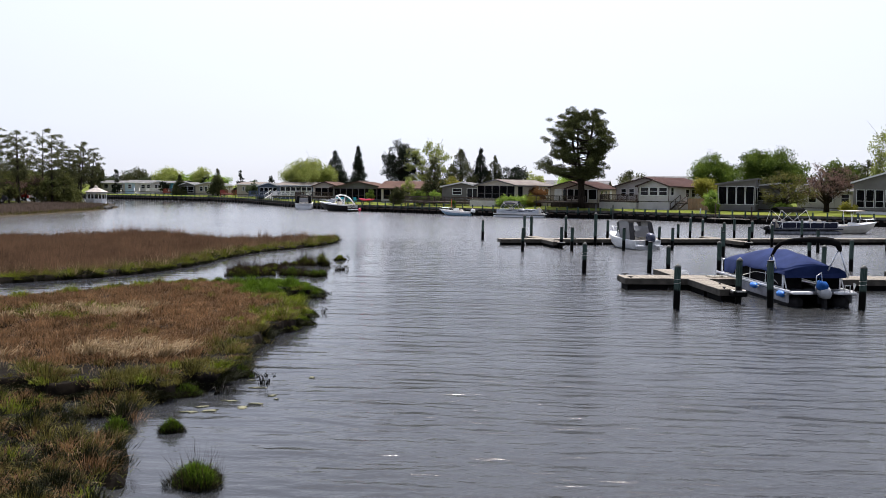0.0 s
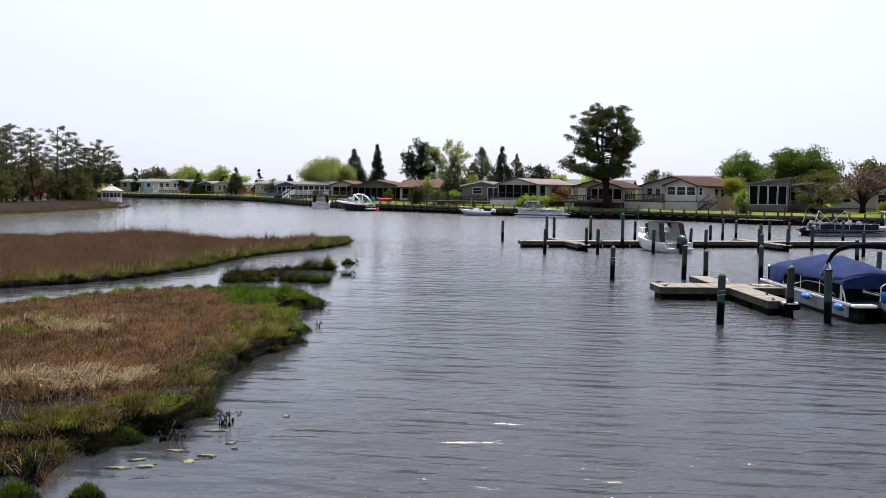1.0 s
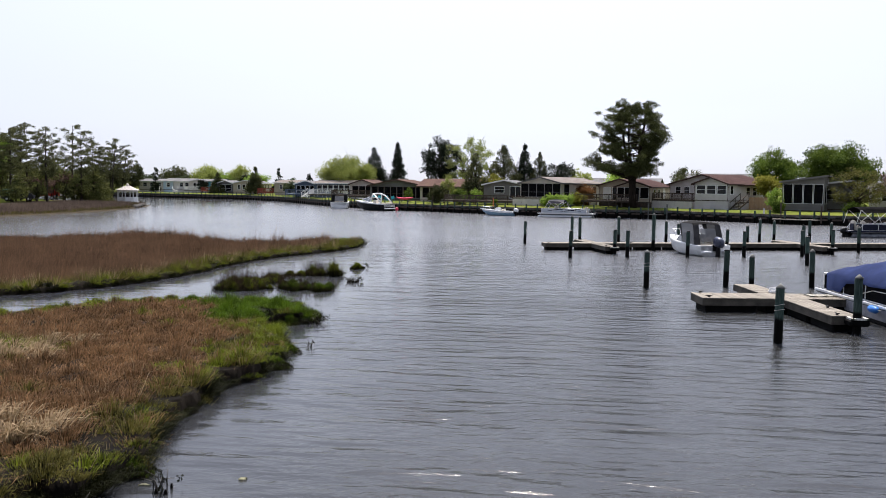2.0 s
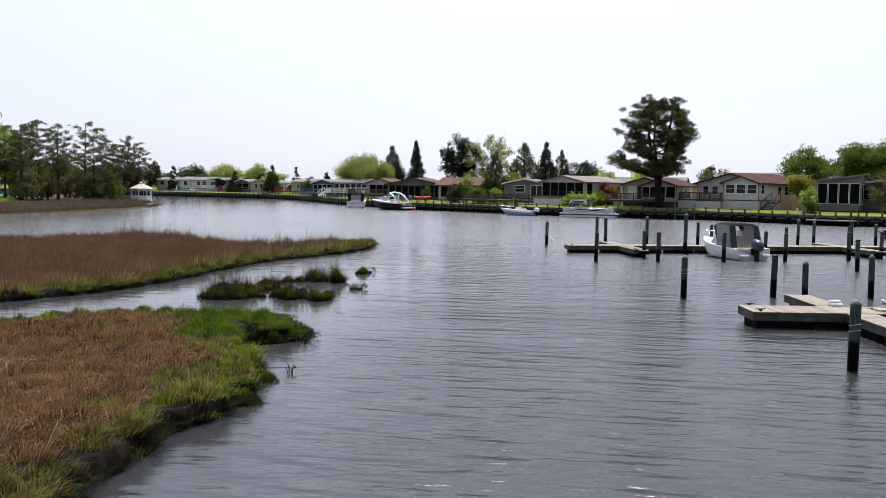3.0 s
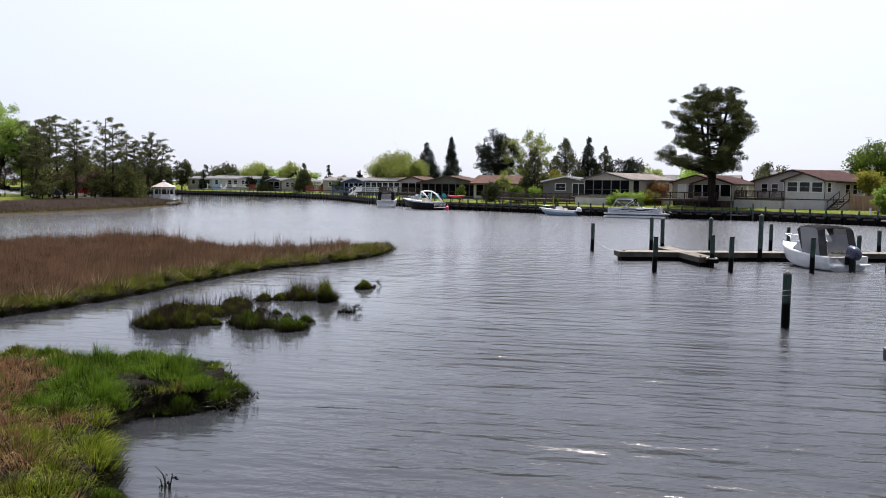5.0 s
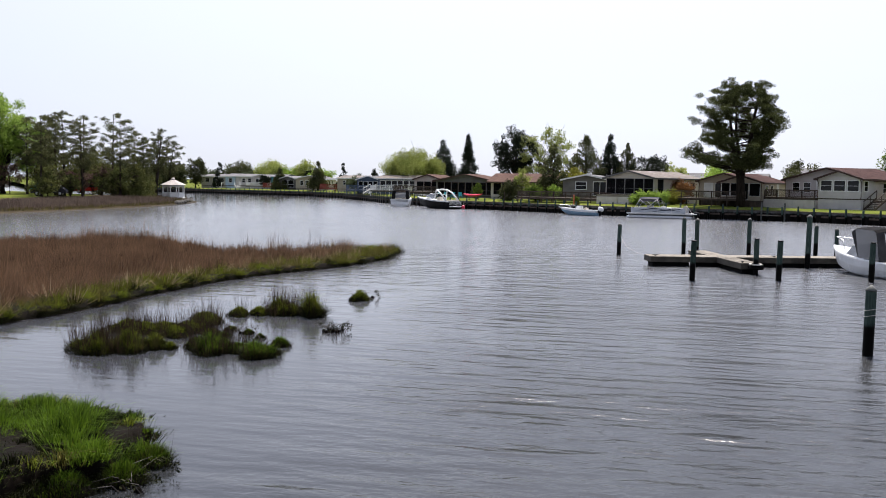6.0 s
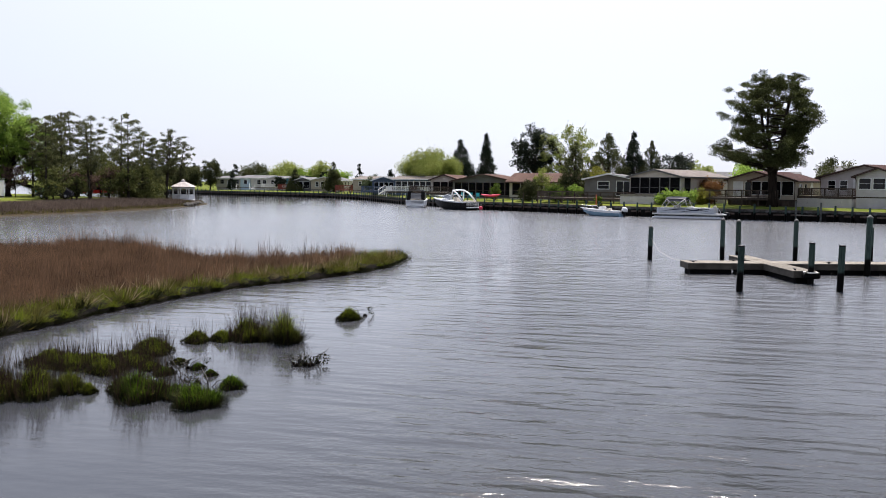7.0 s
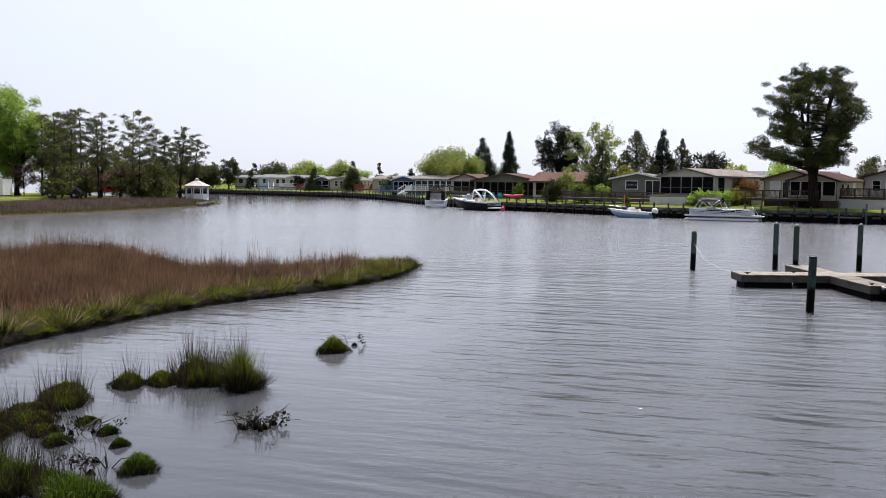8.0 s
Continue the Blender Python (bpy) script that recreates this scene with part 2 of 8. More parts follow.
def siding(name, c0, c1):
    """Lapped siding: courses 0.12 m high with a shadow step, slight soiling."""
    m, n, l, b = material(name)
    geo = n.new("ShaderNodeNewGeometry")
    sp, md = n.new("ShaderNodeSeparateXYZ"), n.new("ShaderNodeMath")
    l.new(geo.outputs["Position"], sp.inputs[0])
    md.operation = "FRACT"
    k = n.new("ShaderNodeMath")
    k.operation = "MULTIPLY"
    k.inputs[1].default_value = 7.5
    l.new(sp.outputs["Z"], k.inputs[0])
    l.new(k.outputs[0], md.inputs[0])
    soil = noise_tex(n, l, 0.9, 5, geo.outputs["Position"])
    r = ramp(n, [(0.3, c0), (0.7, c1)])
    l.new(soil.outputs["Fac"], r.inputs["Fac"])
    l.new(r.outputs["Color"], b.inputs["Base Color"])
    b.inputs["Roughness"].default_value = 0.65
    b.inputs["Specular IOR Level"].default_value = 0.15
    bump(n, l, md.outputs[0], b, 0.7, 0.02)
    return m


def shingle(name, c0, c1):
    m, n, l, b = material(name)
    geo = n.new("ShaderNodeNewGeometry")
    br = n.new("ShaderNodeTexBrick")
    br.inputs["Scale"].default_value = 1.0
    br.inputs["Brick Width"].default_value, br.inputs["Row Height"].default_value, br.inputs["Mortar Size"].default_value = 0.3, 0.14, 0.008
    br.inputs["Color1"].default_value, br.inputs["Color2"].default_value = (*c0, 1), (*c1, 1)
    br.inputs["Mortar"].default_value = (*[v * 0.5 for v in c0], 1)
    tc = n.new("ShaderNodeTexCoord")
    l.new(tc.outputs["Object"], br.inputs["Vector"])
    wear = noise_tex(n, l, 0.7, 5, geo.outputs["Position"])
    g = ramp(n, [(0.3, (0.75,) * 3), (0.7, (1.15,) * 3)])
    l.new(wear.outputs["Fac"], g.inputs["Fac"])
    l.new(mixcol(n, l, br.outputs["Color"], g.outputs["Color"], 1.0, "MULTIPLY"), b.inputs["Base Color"])
    b.inputs["Roughness"].default_value = 0.95
    b.inputs["Specular IOR Level"].default_value = 0.05
    return m


GREY_SIDING = siding("grey_siding", (0.15, 0.143, 0.136), (0.2, 0.192, 0.184))
DGREY_SIDING = siding("dark_grey_siding", (0.117, 0.112, 0.117), (0.169, 0.164, 0.164))
CREAM_SIDING = siding("cream_siding", (0.40, 0.345, 0.275), (0.48, 0.42, 0.345))
WHITE_SIDING = siding("white_siding", (0.47, 0.445, 0.435), (0.58, 0.555, 0.54))
BLUE_SIDING = siding("pale_blue_siding", (0.39, 0.494, 0.585), (0.494, 0.598, 0.689))
TEAL_SIDING = siding("teal_siding", (0.05, 0.20, 0.27), (0.08, 0.27, 0.34))
SLATE_SIDING = siding("slate_blue_siding", (0.078, 0.104, 0.15), (0.124, 0.156, 0.208))
TAN_SIDING = siding("beige_siding", (0.45, 0.413, 0.367), (0.57, 0.532, 0.473))
BROWN_ROOF = shingle("brown_shingle", (0.078, 0.048, 0.040), (0.122, 0.078, 0.064))
GREY_ROOF = shingle("grey_shingle", (0.12, 0.12, 0.125), (0.19, 0.187, 0.187))
TAN_ROOF = shingle("tan_shingle", (0.15, 0.132, 0.12), (0.215, 0.192, 0.175))
MAROON_ROOF = shingle("maroon_shingle", (0.044, 0.024, 0.022), (0.074, 0.044, 0.040))
BROWN_TRIM = surface("brown_trim", (0.05, 0.028, 0.022), (0.08, 0.045, 0.035), 3, 0.6)


def make_glass():
    m, n, l, b = material("window_glass")
    b.inputs["Base Color"].default_value = (0.012, 0.015, 0.018, 1)
    b.inputs["Transmission Weight"].default_value = 0.5
    b.inputs["Specular IOR Level"].default_value = 0.3
    b.inputs["Roughness"].default_value = 0.03
    b.inputs["IOR"].default_value = 1.45
    return m


def make_screen():
    m, n, l, b = material("insect_screen")
    b.inputs["Base Color"].default_value = (0.006, 0.006, 0.0065, 1)
    b.inputs["Roughness"].default_value = 0.8
    b.inputs["Specular IOR Level"].default_value = 0.1
    b.inputs["Alpha"].default_value = 0.8
    return m


GLASS, SCREEN = make_glass(), make_screen()
PORCH_TRIM = surface("grey_porch_frame", (0.10, 0.098, 0.095), (0.16, 0.157, 0.15), 3, 0.6, spec=0.1)
NEEDLE = foliage("pine_needles", (0.005, 0.008, 0.003), (0.092, 0.104, 0.034), 0.15)
CEDAR = foliage("cedar_foliage", (0.004, 0.007, 0.005), (0.024, 0.033, 0.018), 0.1)
OLIVE = foliage("olive_foliage", (0.016, 0.024, 0.009), (0.095, 0.100, 0.040), 0.25)
SPRING = foliage("spring_leaves", (0.085, 0.145, 0.020), (0.27, 0.38, 0.075), 0.55)
PALE = foliage("pale_budding_leaves", (0.11, 0.14, 0.028), (0.33, 0.37, 0.10), 0.45)
GREEN = foliage("green_leaves", (0.020, 0.040, 0.006), (0.115, 0.165, 0.026), 0.35)
YELLOW = foliage("yellow_green_leaves", (0.12, 0.12, 0.018), (0.25, 0.24, 0.045), 0.4)
RUSSET = foliage("russet_buds", (0.06, 0.036, 0.030), (0.21, 0.135, 0.11), 0.3)
RUST = foliage("rust_leaves", (0.10, 0.05, 0.02), (0.24, 0.12, 0.05), 0.35)
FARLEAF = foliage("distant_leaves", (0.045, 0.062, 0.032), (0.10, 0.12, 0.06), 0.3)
BROWN_GRASS = foliage("brown_marsh_grass", (0.040, 0.023, 0.012), (0.250, 0.146, 0.072), 0.3, 0.1, 1.2)
GREEN_GRASS = foliage("green_marsh_grass", (0.008, 0.013, 0.002), (0.185, 0.225, 0.022), 0.3, 0.1, 1.8)
# near-black blades: wet grass and roots, and shade painted under and between tufts
DARK_GRASS = foliage("dark_wet_and_shade_grass", (0.003, 0.004, 0.0015), (0.020, 0.022, 0.007), 0.1, 0.1, 1.8)
OLIVE_GRASS = foliage("olive_marsh_grass", (0.011, 0.011, 0.003), (0.155, 0.140, 0.036), 0.25, 0.1, 1.8)
ISLAND_GRASS = foliage("red_brown_island_grass", (0.036, 0.022, 0.014), (0.205, 0.125, 0.074), 0.3, 0.1, 0.8)
DULL_GRASS = foliage("dull_brown_grass", (0.050, 0.037, 0.030), (0.19, 0.145, 0.115), 0.25, 0.1, 0.5)
LUSH_GRASS = foliage("lush_marsh_grass", (0.006, 0.014, 0.001), (0.115, 0.195, 0.016), 0.35, 0.1, 1.8)
STRAW = foliage("dead_straw", (0.12, 0.085, 0.045), (0.36, 0.27, 0.165), 0.3, 0.1)


# ---- mesh helpers ----
def box(bm, x0, y0, z0, x1, y1, z1, m=None):
    v = [bm.verts.new(p) for p in ((x0, y0, z0), (x1, y0, z0), (x1, y1, z0), (x0, y1, z0), (x0, y0, z1), (x1, y0, z1), (x1, y1, z1), (x0, y1, z1))]
    for f in ((0, 3, 2, 1), (4, 5, 6, 7), (0, 1, 5, 4), (1, 2, 6, 5), (2, 3, 7, 6), (3, 0, 4, 7)):
        bm.faces.new([v[i] for i in f])
    if m is not None:
        bmesh.ops.transform(bm, matrix=m, verts=v)
    return v


def beam(bm, a, b, w, h=None):
    """A square bar from a to b."""
    a, b = Vector(a), Vector(b)
    d = b - a
    q = d.to_track_quat("Z", "Y").to_matrix().to_4x4()
    h = h or w
    return box(bm, -w / 2, -h / 2, 0, w / 2, h / 2, d.length, Matrix.Translation(a) @ q)


def tube(bm, pts, radii, sides=6, cap=True):
    """A tapered tube through pts."""
    rings = []
    pts = [Vector(p) for p in pts]
    for i, p in enumerate(pts):
        d = (pts[min(i + 1, len(pts) - 1)] - pts[max(i - 1, 0)])
        if d.length < 1e-6:
            d = Vector((0, 0, 1))
        q = d.to_track_quat("Z", "Y").to_matrix()
        rings.append([bm.verts.new(p + q @ Vector((math.cos(k * math.tau / sides), math.sin(k * math.tau / sides), 0)) * radii[i]) for k in range(sides)])
    for r0, r1 in zip(rings, rings[1:]):
        for k in range(sides):
            f = bm.faces.new((r0[k], r0[(k + 1) % sides], r1[(k + 1) % sides], r1[k]))
            f.smooth = True
    if cap:
        bm.faces.new(list(reversed(rings[0])))
        bm.faces.new(rings[-1])
    return rings


def lathe(bm, profile, sides=12, m=None):
    """A turned body from (radius, height) pairs."""
    rings, made = [], []
    for r, z in profile:
        ring = [bm.verts.new((r * math.cos(k * math.tau / sides), r * math.sin(k * math.tau / sides), z)) for k in range(sides)]
        rings.append(ring)
        made += ring
    for r0, r1 in zip(rings, rings[1:]):
        for k in range(sides):
            bm.faces.new((r0[k], r0[(k + 1) % sides], r1[(k + 1) % sides], r1[k])).smooth = True
    bm.faces.new(list(reversed(rings[0])))
    bm.faces.new(rings[-1])
    if m is not None:
        bmesh.ops.transform(bm, matrix=m, verts=made)


def as_mesh(name, bm, mat):
    me = bpy.data.meshes.new(name)
    bmesh.ops.recalc_face_normals(bm, faces=bm.faces)
    bm.to_mesh(me)
    bm.free()
    for k in (mat if isinstance(mat, (list, tuple)) else [mat]):
        me.materials.append(k)
    return me


def part(name, bm, mat, parent, label=""):
    ob = new(name, as_mesh(name, bm, mat))
    ob.parent = parent
    if label:
        tagged(ob, label)
    return ob


def piece(name, me, parent, m):
    ob = new(name, me)
    ob.parent, ob.matrix_basis = parent, m
    return ob


def thing(name, m, label, category, group="", kind=""):
    ob = new(name)
    ob.empty_display_size = 0.2
    ob.matrix_basis = m
    return tagged(ob, label, category, group, kind)


def raw_mesh(name, verts, faces, mat):
    """A mesh straight from arrays; faces is an (n, 3) or (n, 4) array."""
    me = bpy.data.meshes.new(name)
    verts, faces = np.asarray(verts, dtype=np.float32), np.asarray(faces, dtype=np.int32)
    n, k = faces.shape
    me.vertices.add(len(verts))
    me.vertices.foreach_set("co", verts.ravel())
    me.loops.add(n * k)
    me.loops.foreach_set("vertex_index", faces.ravel())
    me.polygons.add(n)
    me.polygons.foreach_set("loop_start", np.arange(0, n * k, k, dtype=np.int32))
    me.polygons.foreach_set("loop_total", np.full(n, k, dtype=np.int32))
    me.update(calc_edges=True)
    me.materials.append(mat)
    return me


def inside(px, py, poly):
    """Which of the points lie in the polygon."""
    hit = np.zeros(px.shape, bool)
    x, y = np.array([p[0] for p in poly]), np.array([p[1] for p in poly])
    j = len(poly) - 1
    for i in range(len(poly)):
        cross = (y[i] > py) != (y[j] > py)
        hit ^= cross & (px < (x[j] - x[i]) * (py - y[i]) / (y[j] - y[i] + 1e-12) + x[i])
        j = i
    return hit


def edge_distance(px, py, poly, closed=True):
    d = np.full(px.shape, 1e9)
    pairs = list(zip(poly, poly[1:] + poly[:1])) if closed else list(zip(poly, poly[1:]))
    for (ax, ay), (bx, by) in pairs:
        ux, uy = bx - ax, by - ay
        t = np.clip(((px - ax) * ux + (py - ay) * uy) / (ux * ux + uy * uy + 1e-9), 0, 1)
        d = np.minimum(d, np.hypot(px - ax - t * ux, py - ay - t * uy))
    return d


def ripple(px, py, s, seed=0.0):
    """Cheap smooth noise, about -1 to 1."""
    return (np.sin(px * s * 1.3 + seed) * np.cos(py * s * 1.1 - seed * 2) + np.sin((px + py) * s * 2.3 + seed * 3) * 0.5 + np.sin((px - 1.7 * py) * s * 4.1 + seed) * 0.3) / 1.5


# ---- water and ground ----
BANK = [(-168, 266), (-132, 256), (-101, 239), (-79, 228), (-60, 216), (-48, 200), (-39.6, 184), (-32.4, 169), (-17, 145), (-7.2, 137.4), (0, 131), (6, 126), (16.8, 121.8), (25.9, 118.2), (32.4, 111.6), (37.9, 106.2), (45.6, 104.4), (72, 94), (108, 79), (200, 35)]
LEFT_LAND = [(-260, 20), (-144, 58), (-90, 79), (-58, 97), (-56, 110), (-55.5, 124), (-57, 137), (-59.5, 149), (-62, 155), (-68, 159), (-80, 168), (-105, 180), (-170, 195), (-260, 205)]


def along(poly, step):
    out = []
    for a, b in zip(poly, poly[1:]):
        a, b = Vector(a), Vector(b)
        k = max(1, round((b - a).length / step))
        out += [a.lerp(b, i / k) for i in range(k)]
    return out + [Vector(poly[-1])]


def land_z(x, y):
    return 1.36 + 0.05 * math.sin(x * 0.21) + 0.04 * math.cos(y * 0.17)


bm = bmesh.new()
S = 2600
vs = [bm.verts.new(p) for p in ((-S, -S, 0), (S, -S, 0), (S, S, 0), (-S, S, 0))]
bm.faces.new(vs)
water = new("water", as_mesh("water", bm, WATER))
tagged(water, "grey rippled tidal river water under a bright sky", "water", kind="structure")

bm = bmesh.new()
rows = []
for p in along(BANK, 2.5):
    d = (p - Vector((0, 40))).normalized()
    rows.append([bm.verts.new((p.x + d.x * o, p.y + d.y * o, z)) for o, z in ((0.12, -1.6), (0.12, 1.12), (1.2, 1.2), (4, land_z(p.x, p.y)), (10, land_z(p.y, p.x)), (30, 1.4), (90, 1.45), (350, 1.5), (2400, 1.5))])
for r0, r1 in zip(rows, rows[1:]):
    for k in range(8):
        bm.faces.new((r0[k], r1[k], r1[k + 1], r0[k + 1]))
gx, gy = np.meshgrid(np.arange(-258, -48, 2.0), np.arange(20, 208, 2.0))
sdist = np.where(inside(gx, gy, LEFT_LAND), 1, -1) * edge_distance(gx, gy, LEFT_LAND)
gz = np.clip(-0.35 + 0.9 / (1 + np.exp(-sdist * 1.1)) + np.clip(sdist - 3, 0, 18) * 0.042, -0.6, 1.25) + 0.05 * ripple(gx, gy, 0.3)
cells = [[bm.verts.new((gx[i, j], gy[i, j], gz[i, j])) for j in range(gx.shape[1])] for i in range(gx.shape[0])]
for i in range(gx.shape[0] - 1):
    for j in range(gx.shape[1] - 1):
        if sdist[i:i + 2, j:j + 2].max() > -4:
            bm.faces.new((cells[i][j], cells[i][j + 1], cells[i + 1][j + 1], cells[i + 1][j])).material_index = 1 if sdist[i, j] < 16 else 0
v4 = [bm.verts.new(p) for p in ((-S, -S, -1.6), (S, -S, -1.6), (S, S, -1.6), (-S, S, -1.6))]
bm.faces.new(v4)
for f in bm.faces:
    f.smooth = True
ground = new("ground", as_mesh("ground", bm, [LAWN, SOIL]))
tagged(ground, "green mown lawn and low land along the river banks", "ground", kind="structure")


def height_left(x, y):
    d = (1 if inside(np.array([x]), np.array([y]), LEFT_LAND)[0] else -1) * edge_distance(np.array([x]), np.array([y]), LEFT_LAND)[0]
    return float(np.clip(-0.35 + 0.9 / (1 + math.exp(-d * 1.1)) + min(max(d - 3, 0), 18) * 0.042, -0.6, 1.25))


# ---- bulkhead along the far bank ----
def bulkhead():
    root = thing("bulkhead", pose(0, 0, 0), "grey sheet-pile bulkhead with dark timber posts along the bank", "bulkhead", kind="structure")
    line = along(BANK[:-1], 0.45)
    bm = bmesh.new()
    prev = None
    for i, p in enumerate(line):
        d = (p - Vector((0, 40))).normalized()
        o = -0.3 if (i // 2) % 2 else 0.0
        q = p + d * o
        cur = (bm.verts.new((q.x, q.y, -1.2)), bm.verts.new((q.x, q.y, 1.05)))
        if prev:
            bm.faces.new((prev[0], cur[0], cur[1], prev[1]))
        prev = cur
    part("sheet_piling", bm, SHEET, root)
    bm = bmesh.new()
    for a, b in zip(BANK[:-2], BANK[1:-1]):
        beam(bm, (a[0] * 1.0, a[1] - 0.2, 0.62), (b[0], b[1] - 0.2, 0.62), 0.16, 0.2)
    part("wale", bm, OLDWOOD, root)
    bm = bmesh.new()
    for a, b in zip(BANK[:-2], BANK[1:-1]):
        beam(bm, (a[0], a[1], 1.1), (b[0], b[1], 1.1), 0.34, 0.1)
    part("cap_rail", bm, CAPWOOD, root, "sun-bleached tan cap board")
    bm = bmesh.new()
    lathe(bm, [(0.115, -1.4), (0.11, 1.2), (0.105, 1.62), (0.08, 1.66)], 8)
    me = as_mesh("bulkhead_post", bm, PILE)
    pts = along(BANK[:-1], 1.75)
    random.seed(4)
    for p in pts:
        if p.x < -135 or p.x > 75:
            continue
        d = (p - Vector((0, 40))).normalized()
        piece("post", me, root, pose(p.x - d.x * 0.34, p.y - d.y * 0.34, random.uniform(-0.14, 0.12), random.uniform(-2, 2), random.uniform(-2, 2), random.uniform(0, 90)))


bulkhead()


# ---- marsh ----
MARSH = [(-22, 9.0), (-9, 9.3), (-7.6, 10.0), (-6.9, 9.3), (-6.2, 9.8), (-5.6, 9.2), (-5.0, 9.8), (-4.6, 9.5), (-4.5, 10.6), (-3.85, 10.7), (-3.6, 12.2), (-4.1, 14), (-4.0, 16.3), (-4.1, 17.5), (-3.6, 18.4), (-3.45, 20.1), (-3.9, 22.1), (-5.3, 24.6), (-5.2, 25.4), (-4.4, 26.3), (-4.5, 27.9), (-5.6, 28.6), (-7.5, 28.4), (-9.4, 28.6), (-11.4, 27.6), (-13.2, 24.6), (-16, 21.6), (-20, 19), (-20, 15.8), (-14, 17.0), (-11.0, 16.6), (-11.2, 15.6), (-14, 14.8), (-20, 12)]
ISLAND = [(-55, 14), (-30, 23), (-20, 28.4), (-15.6, 32.4), (-14.4, 34.1), (-13.4, 36.4), (-12.6, 39.6), (-12.3, 43.6), (-11.6, 47.8), (-10.9, 50), (-9.6, 52.4), (-8.7, 54.6), (-7.8, 58), (-7.9, 62.4), (-9, 62.8), (-11, 60.5), (-13, 57.6), (-16, 57.2), (-20, 60.8), (-25, 63), (-29, 58.5), (-34, 56), (-55, 46)]
rng = np.random.default_rng(7)


def bank_top(d, x, y, top, steep=7.0):
    """Height of the marsh surface: a short steep muddy face, then nearly level with small hummocks."""
    return np.clip(d * steep, -0.5, top) + np.clip(d, 0, 0.3) * 0.15 * ripple(x, y, 3.0, 1.0)


def mound(name, poly, step, top, label, steep=7.0):
    xs, ys = [p[0] for p in poly], [p[1] for p in poly]
    gx, gy = np.meshgrid(np.arange(min(xs) - 1, max(xs) + 1, step), np.arange(min(ys) - 1, max(ys) + 1, step))
    sd = np.where(inside(gx, gy, poly), 1, -1) * edge_distance(gx, gy, poly) + 0.10 * ripple(gx, gy, 2.2) + 0.05 * ripple(gx, gy, 5.5, 2.0)
    gz = bank_top(sd, gx, gy, top, steep)
    idx = np.arange(gx.size).reshape(gx.shape)
    keep = (np.maximum.reduce([sd[:-1, :-1], sd[1:, :-1], sd[:-1, 1:], sd[1:, 1:]]) > -0.5)
    f = np.stack([idx[:-1, :-1], idx[:-1, 1:], idx[1:, 1:], idx[1:, :-1]], -1)[keep]
    used, inv = np.unique(f, return_inverse=True)
    me = raw_mesh(name, np.stack([gx, gy, gz], -1).reshape(-1, 3)[used], inv.reshape(f.shape), MUD)
    return tagged(new(name, me), label, "marsh", kind="structure")


def blades(name, x, y, z, h, w, lean, mat, label, out=None, wind=(0.3, 0.1), plain=False):
    """Grass blades: one thin tapered, bent strip each, all in one mesh. out: the way each one leans, if not at random."""
    n = len(x)
    a = rng.uniform(0, math.tau, n)
    u = np.stack([np.cos(a), np.sin(a), np.zeros(n)], -1) * (w * rng.uniform(0.6, 1.4, n))[:, None] * 0.5
    b = rng.uniform(0, math.tau, n)
    ox, oy = np.cos(b) * rng.uniform(0.2, 1.0, n), np.sin(b) * rng.uniform(0.2, 1.0, n)
    if out is not None:
        ox, oy = ox * 0.45 + out[0], oy * 0.45 + out[1]
    off = np.stack([(ox + wind[0]) * lean * h, (oy + wind[1]) * lean * h, np.zeros(n)], -1)
    base = np.stack([x, y, z], -1)
    reach = np.minimum(1.0, np.hypot(off[:, 0], off[:, 1]) / (h + 1e-6))
    up = np.stack([np.zeros(n), np.zeros(n), h], -1)
    mid = base + off * 0.3 + up * 0.6
    tip = base + off + up * (1 - 0.35 * reach)[:, None]
    v = np.stack([base - u, base + u, mid - u * 0.8, mid + u * 0.8, tip], 1).reshape(-1, 3)
    if plain:
        v = np.stack([base - u, base + u, tip], 1).reshape(-1, 3)
        ob = new(name, raw_mesh(name, v, np.arange(3 * n).reshape(-1, 3), mat))
        return tagged(ob, label, "marsh grass", kind="stuff")
    k = np.arange(n)[:, None] * 5
    f = np.concatenate([k + np.array([0, 1, 3]), k + np.array([0, 3, 2]), k + np.array([2, 3, 4])], 0)
    ob = new(name, raw_mesh(name, v, f, mat))
    return tagged(ob, label, "marsh grass", kind="stuff")


def tufts(cx, cy, cz, ch, per, spread):
    """Blades gathered in tufts: their feet, heights and the way they splay."""
    n = len(cx)
    k = np.repeat(np.arange(n), per)
    r, a = np.abs(rng.standard_normal(len(k))) * spread, rng.uniform(0, math.tau, len(k))
    ox, oy = np.cos(a), np.sin(a)
    h = ch[k] * rng.uniform(0.45, 1.1, len(k)) * (1.1 - 0.35 * np.clip(r / (2 * spread), 0, 1))
    q = np.clip(r / spread, 0.15, 1.6)
    return cx[k] + r * ox, cy[k] + r * oy, cz[k], h, (ox * q, oy * q)


def scatter(poly, density):
    xs, ys = [p[0] for p in poly], [p[1] for p in poly]
    n = int((max(xs) - min(xs)) * (max(ys) - min(ys)) * density)
    x, y = rng.uniform(min(xs), max(xs), n), rng.uniform(min(ys), max(ys), n)
    k = inside(x, y, poly)
    x, y = x[k], y[k]
    return x, y, edge_distance(x, y, poly)


mound("marsh_ground", MARSH, 0.09, 0.36, "dark wet mud of a low marsh bank")
mound("marsh_island_ground", ISLAND, 0.2, 0.24, "dark mud of a low marsh island", 1.4)


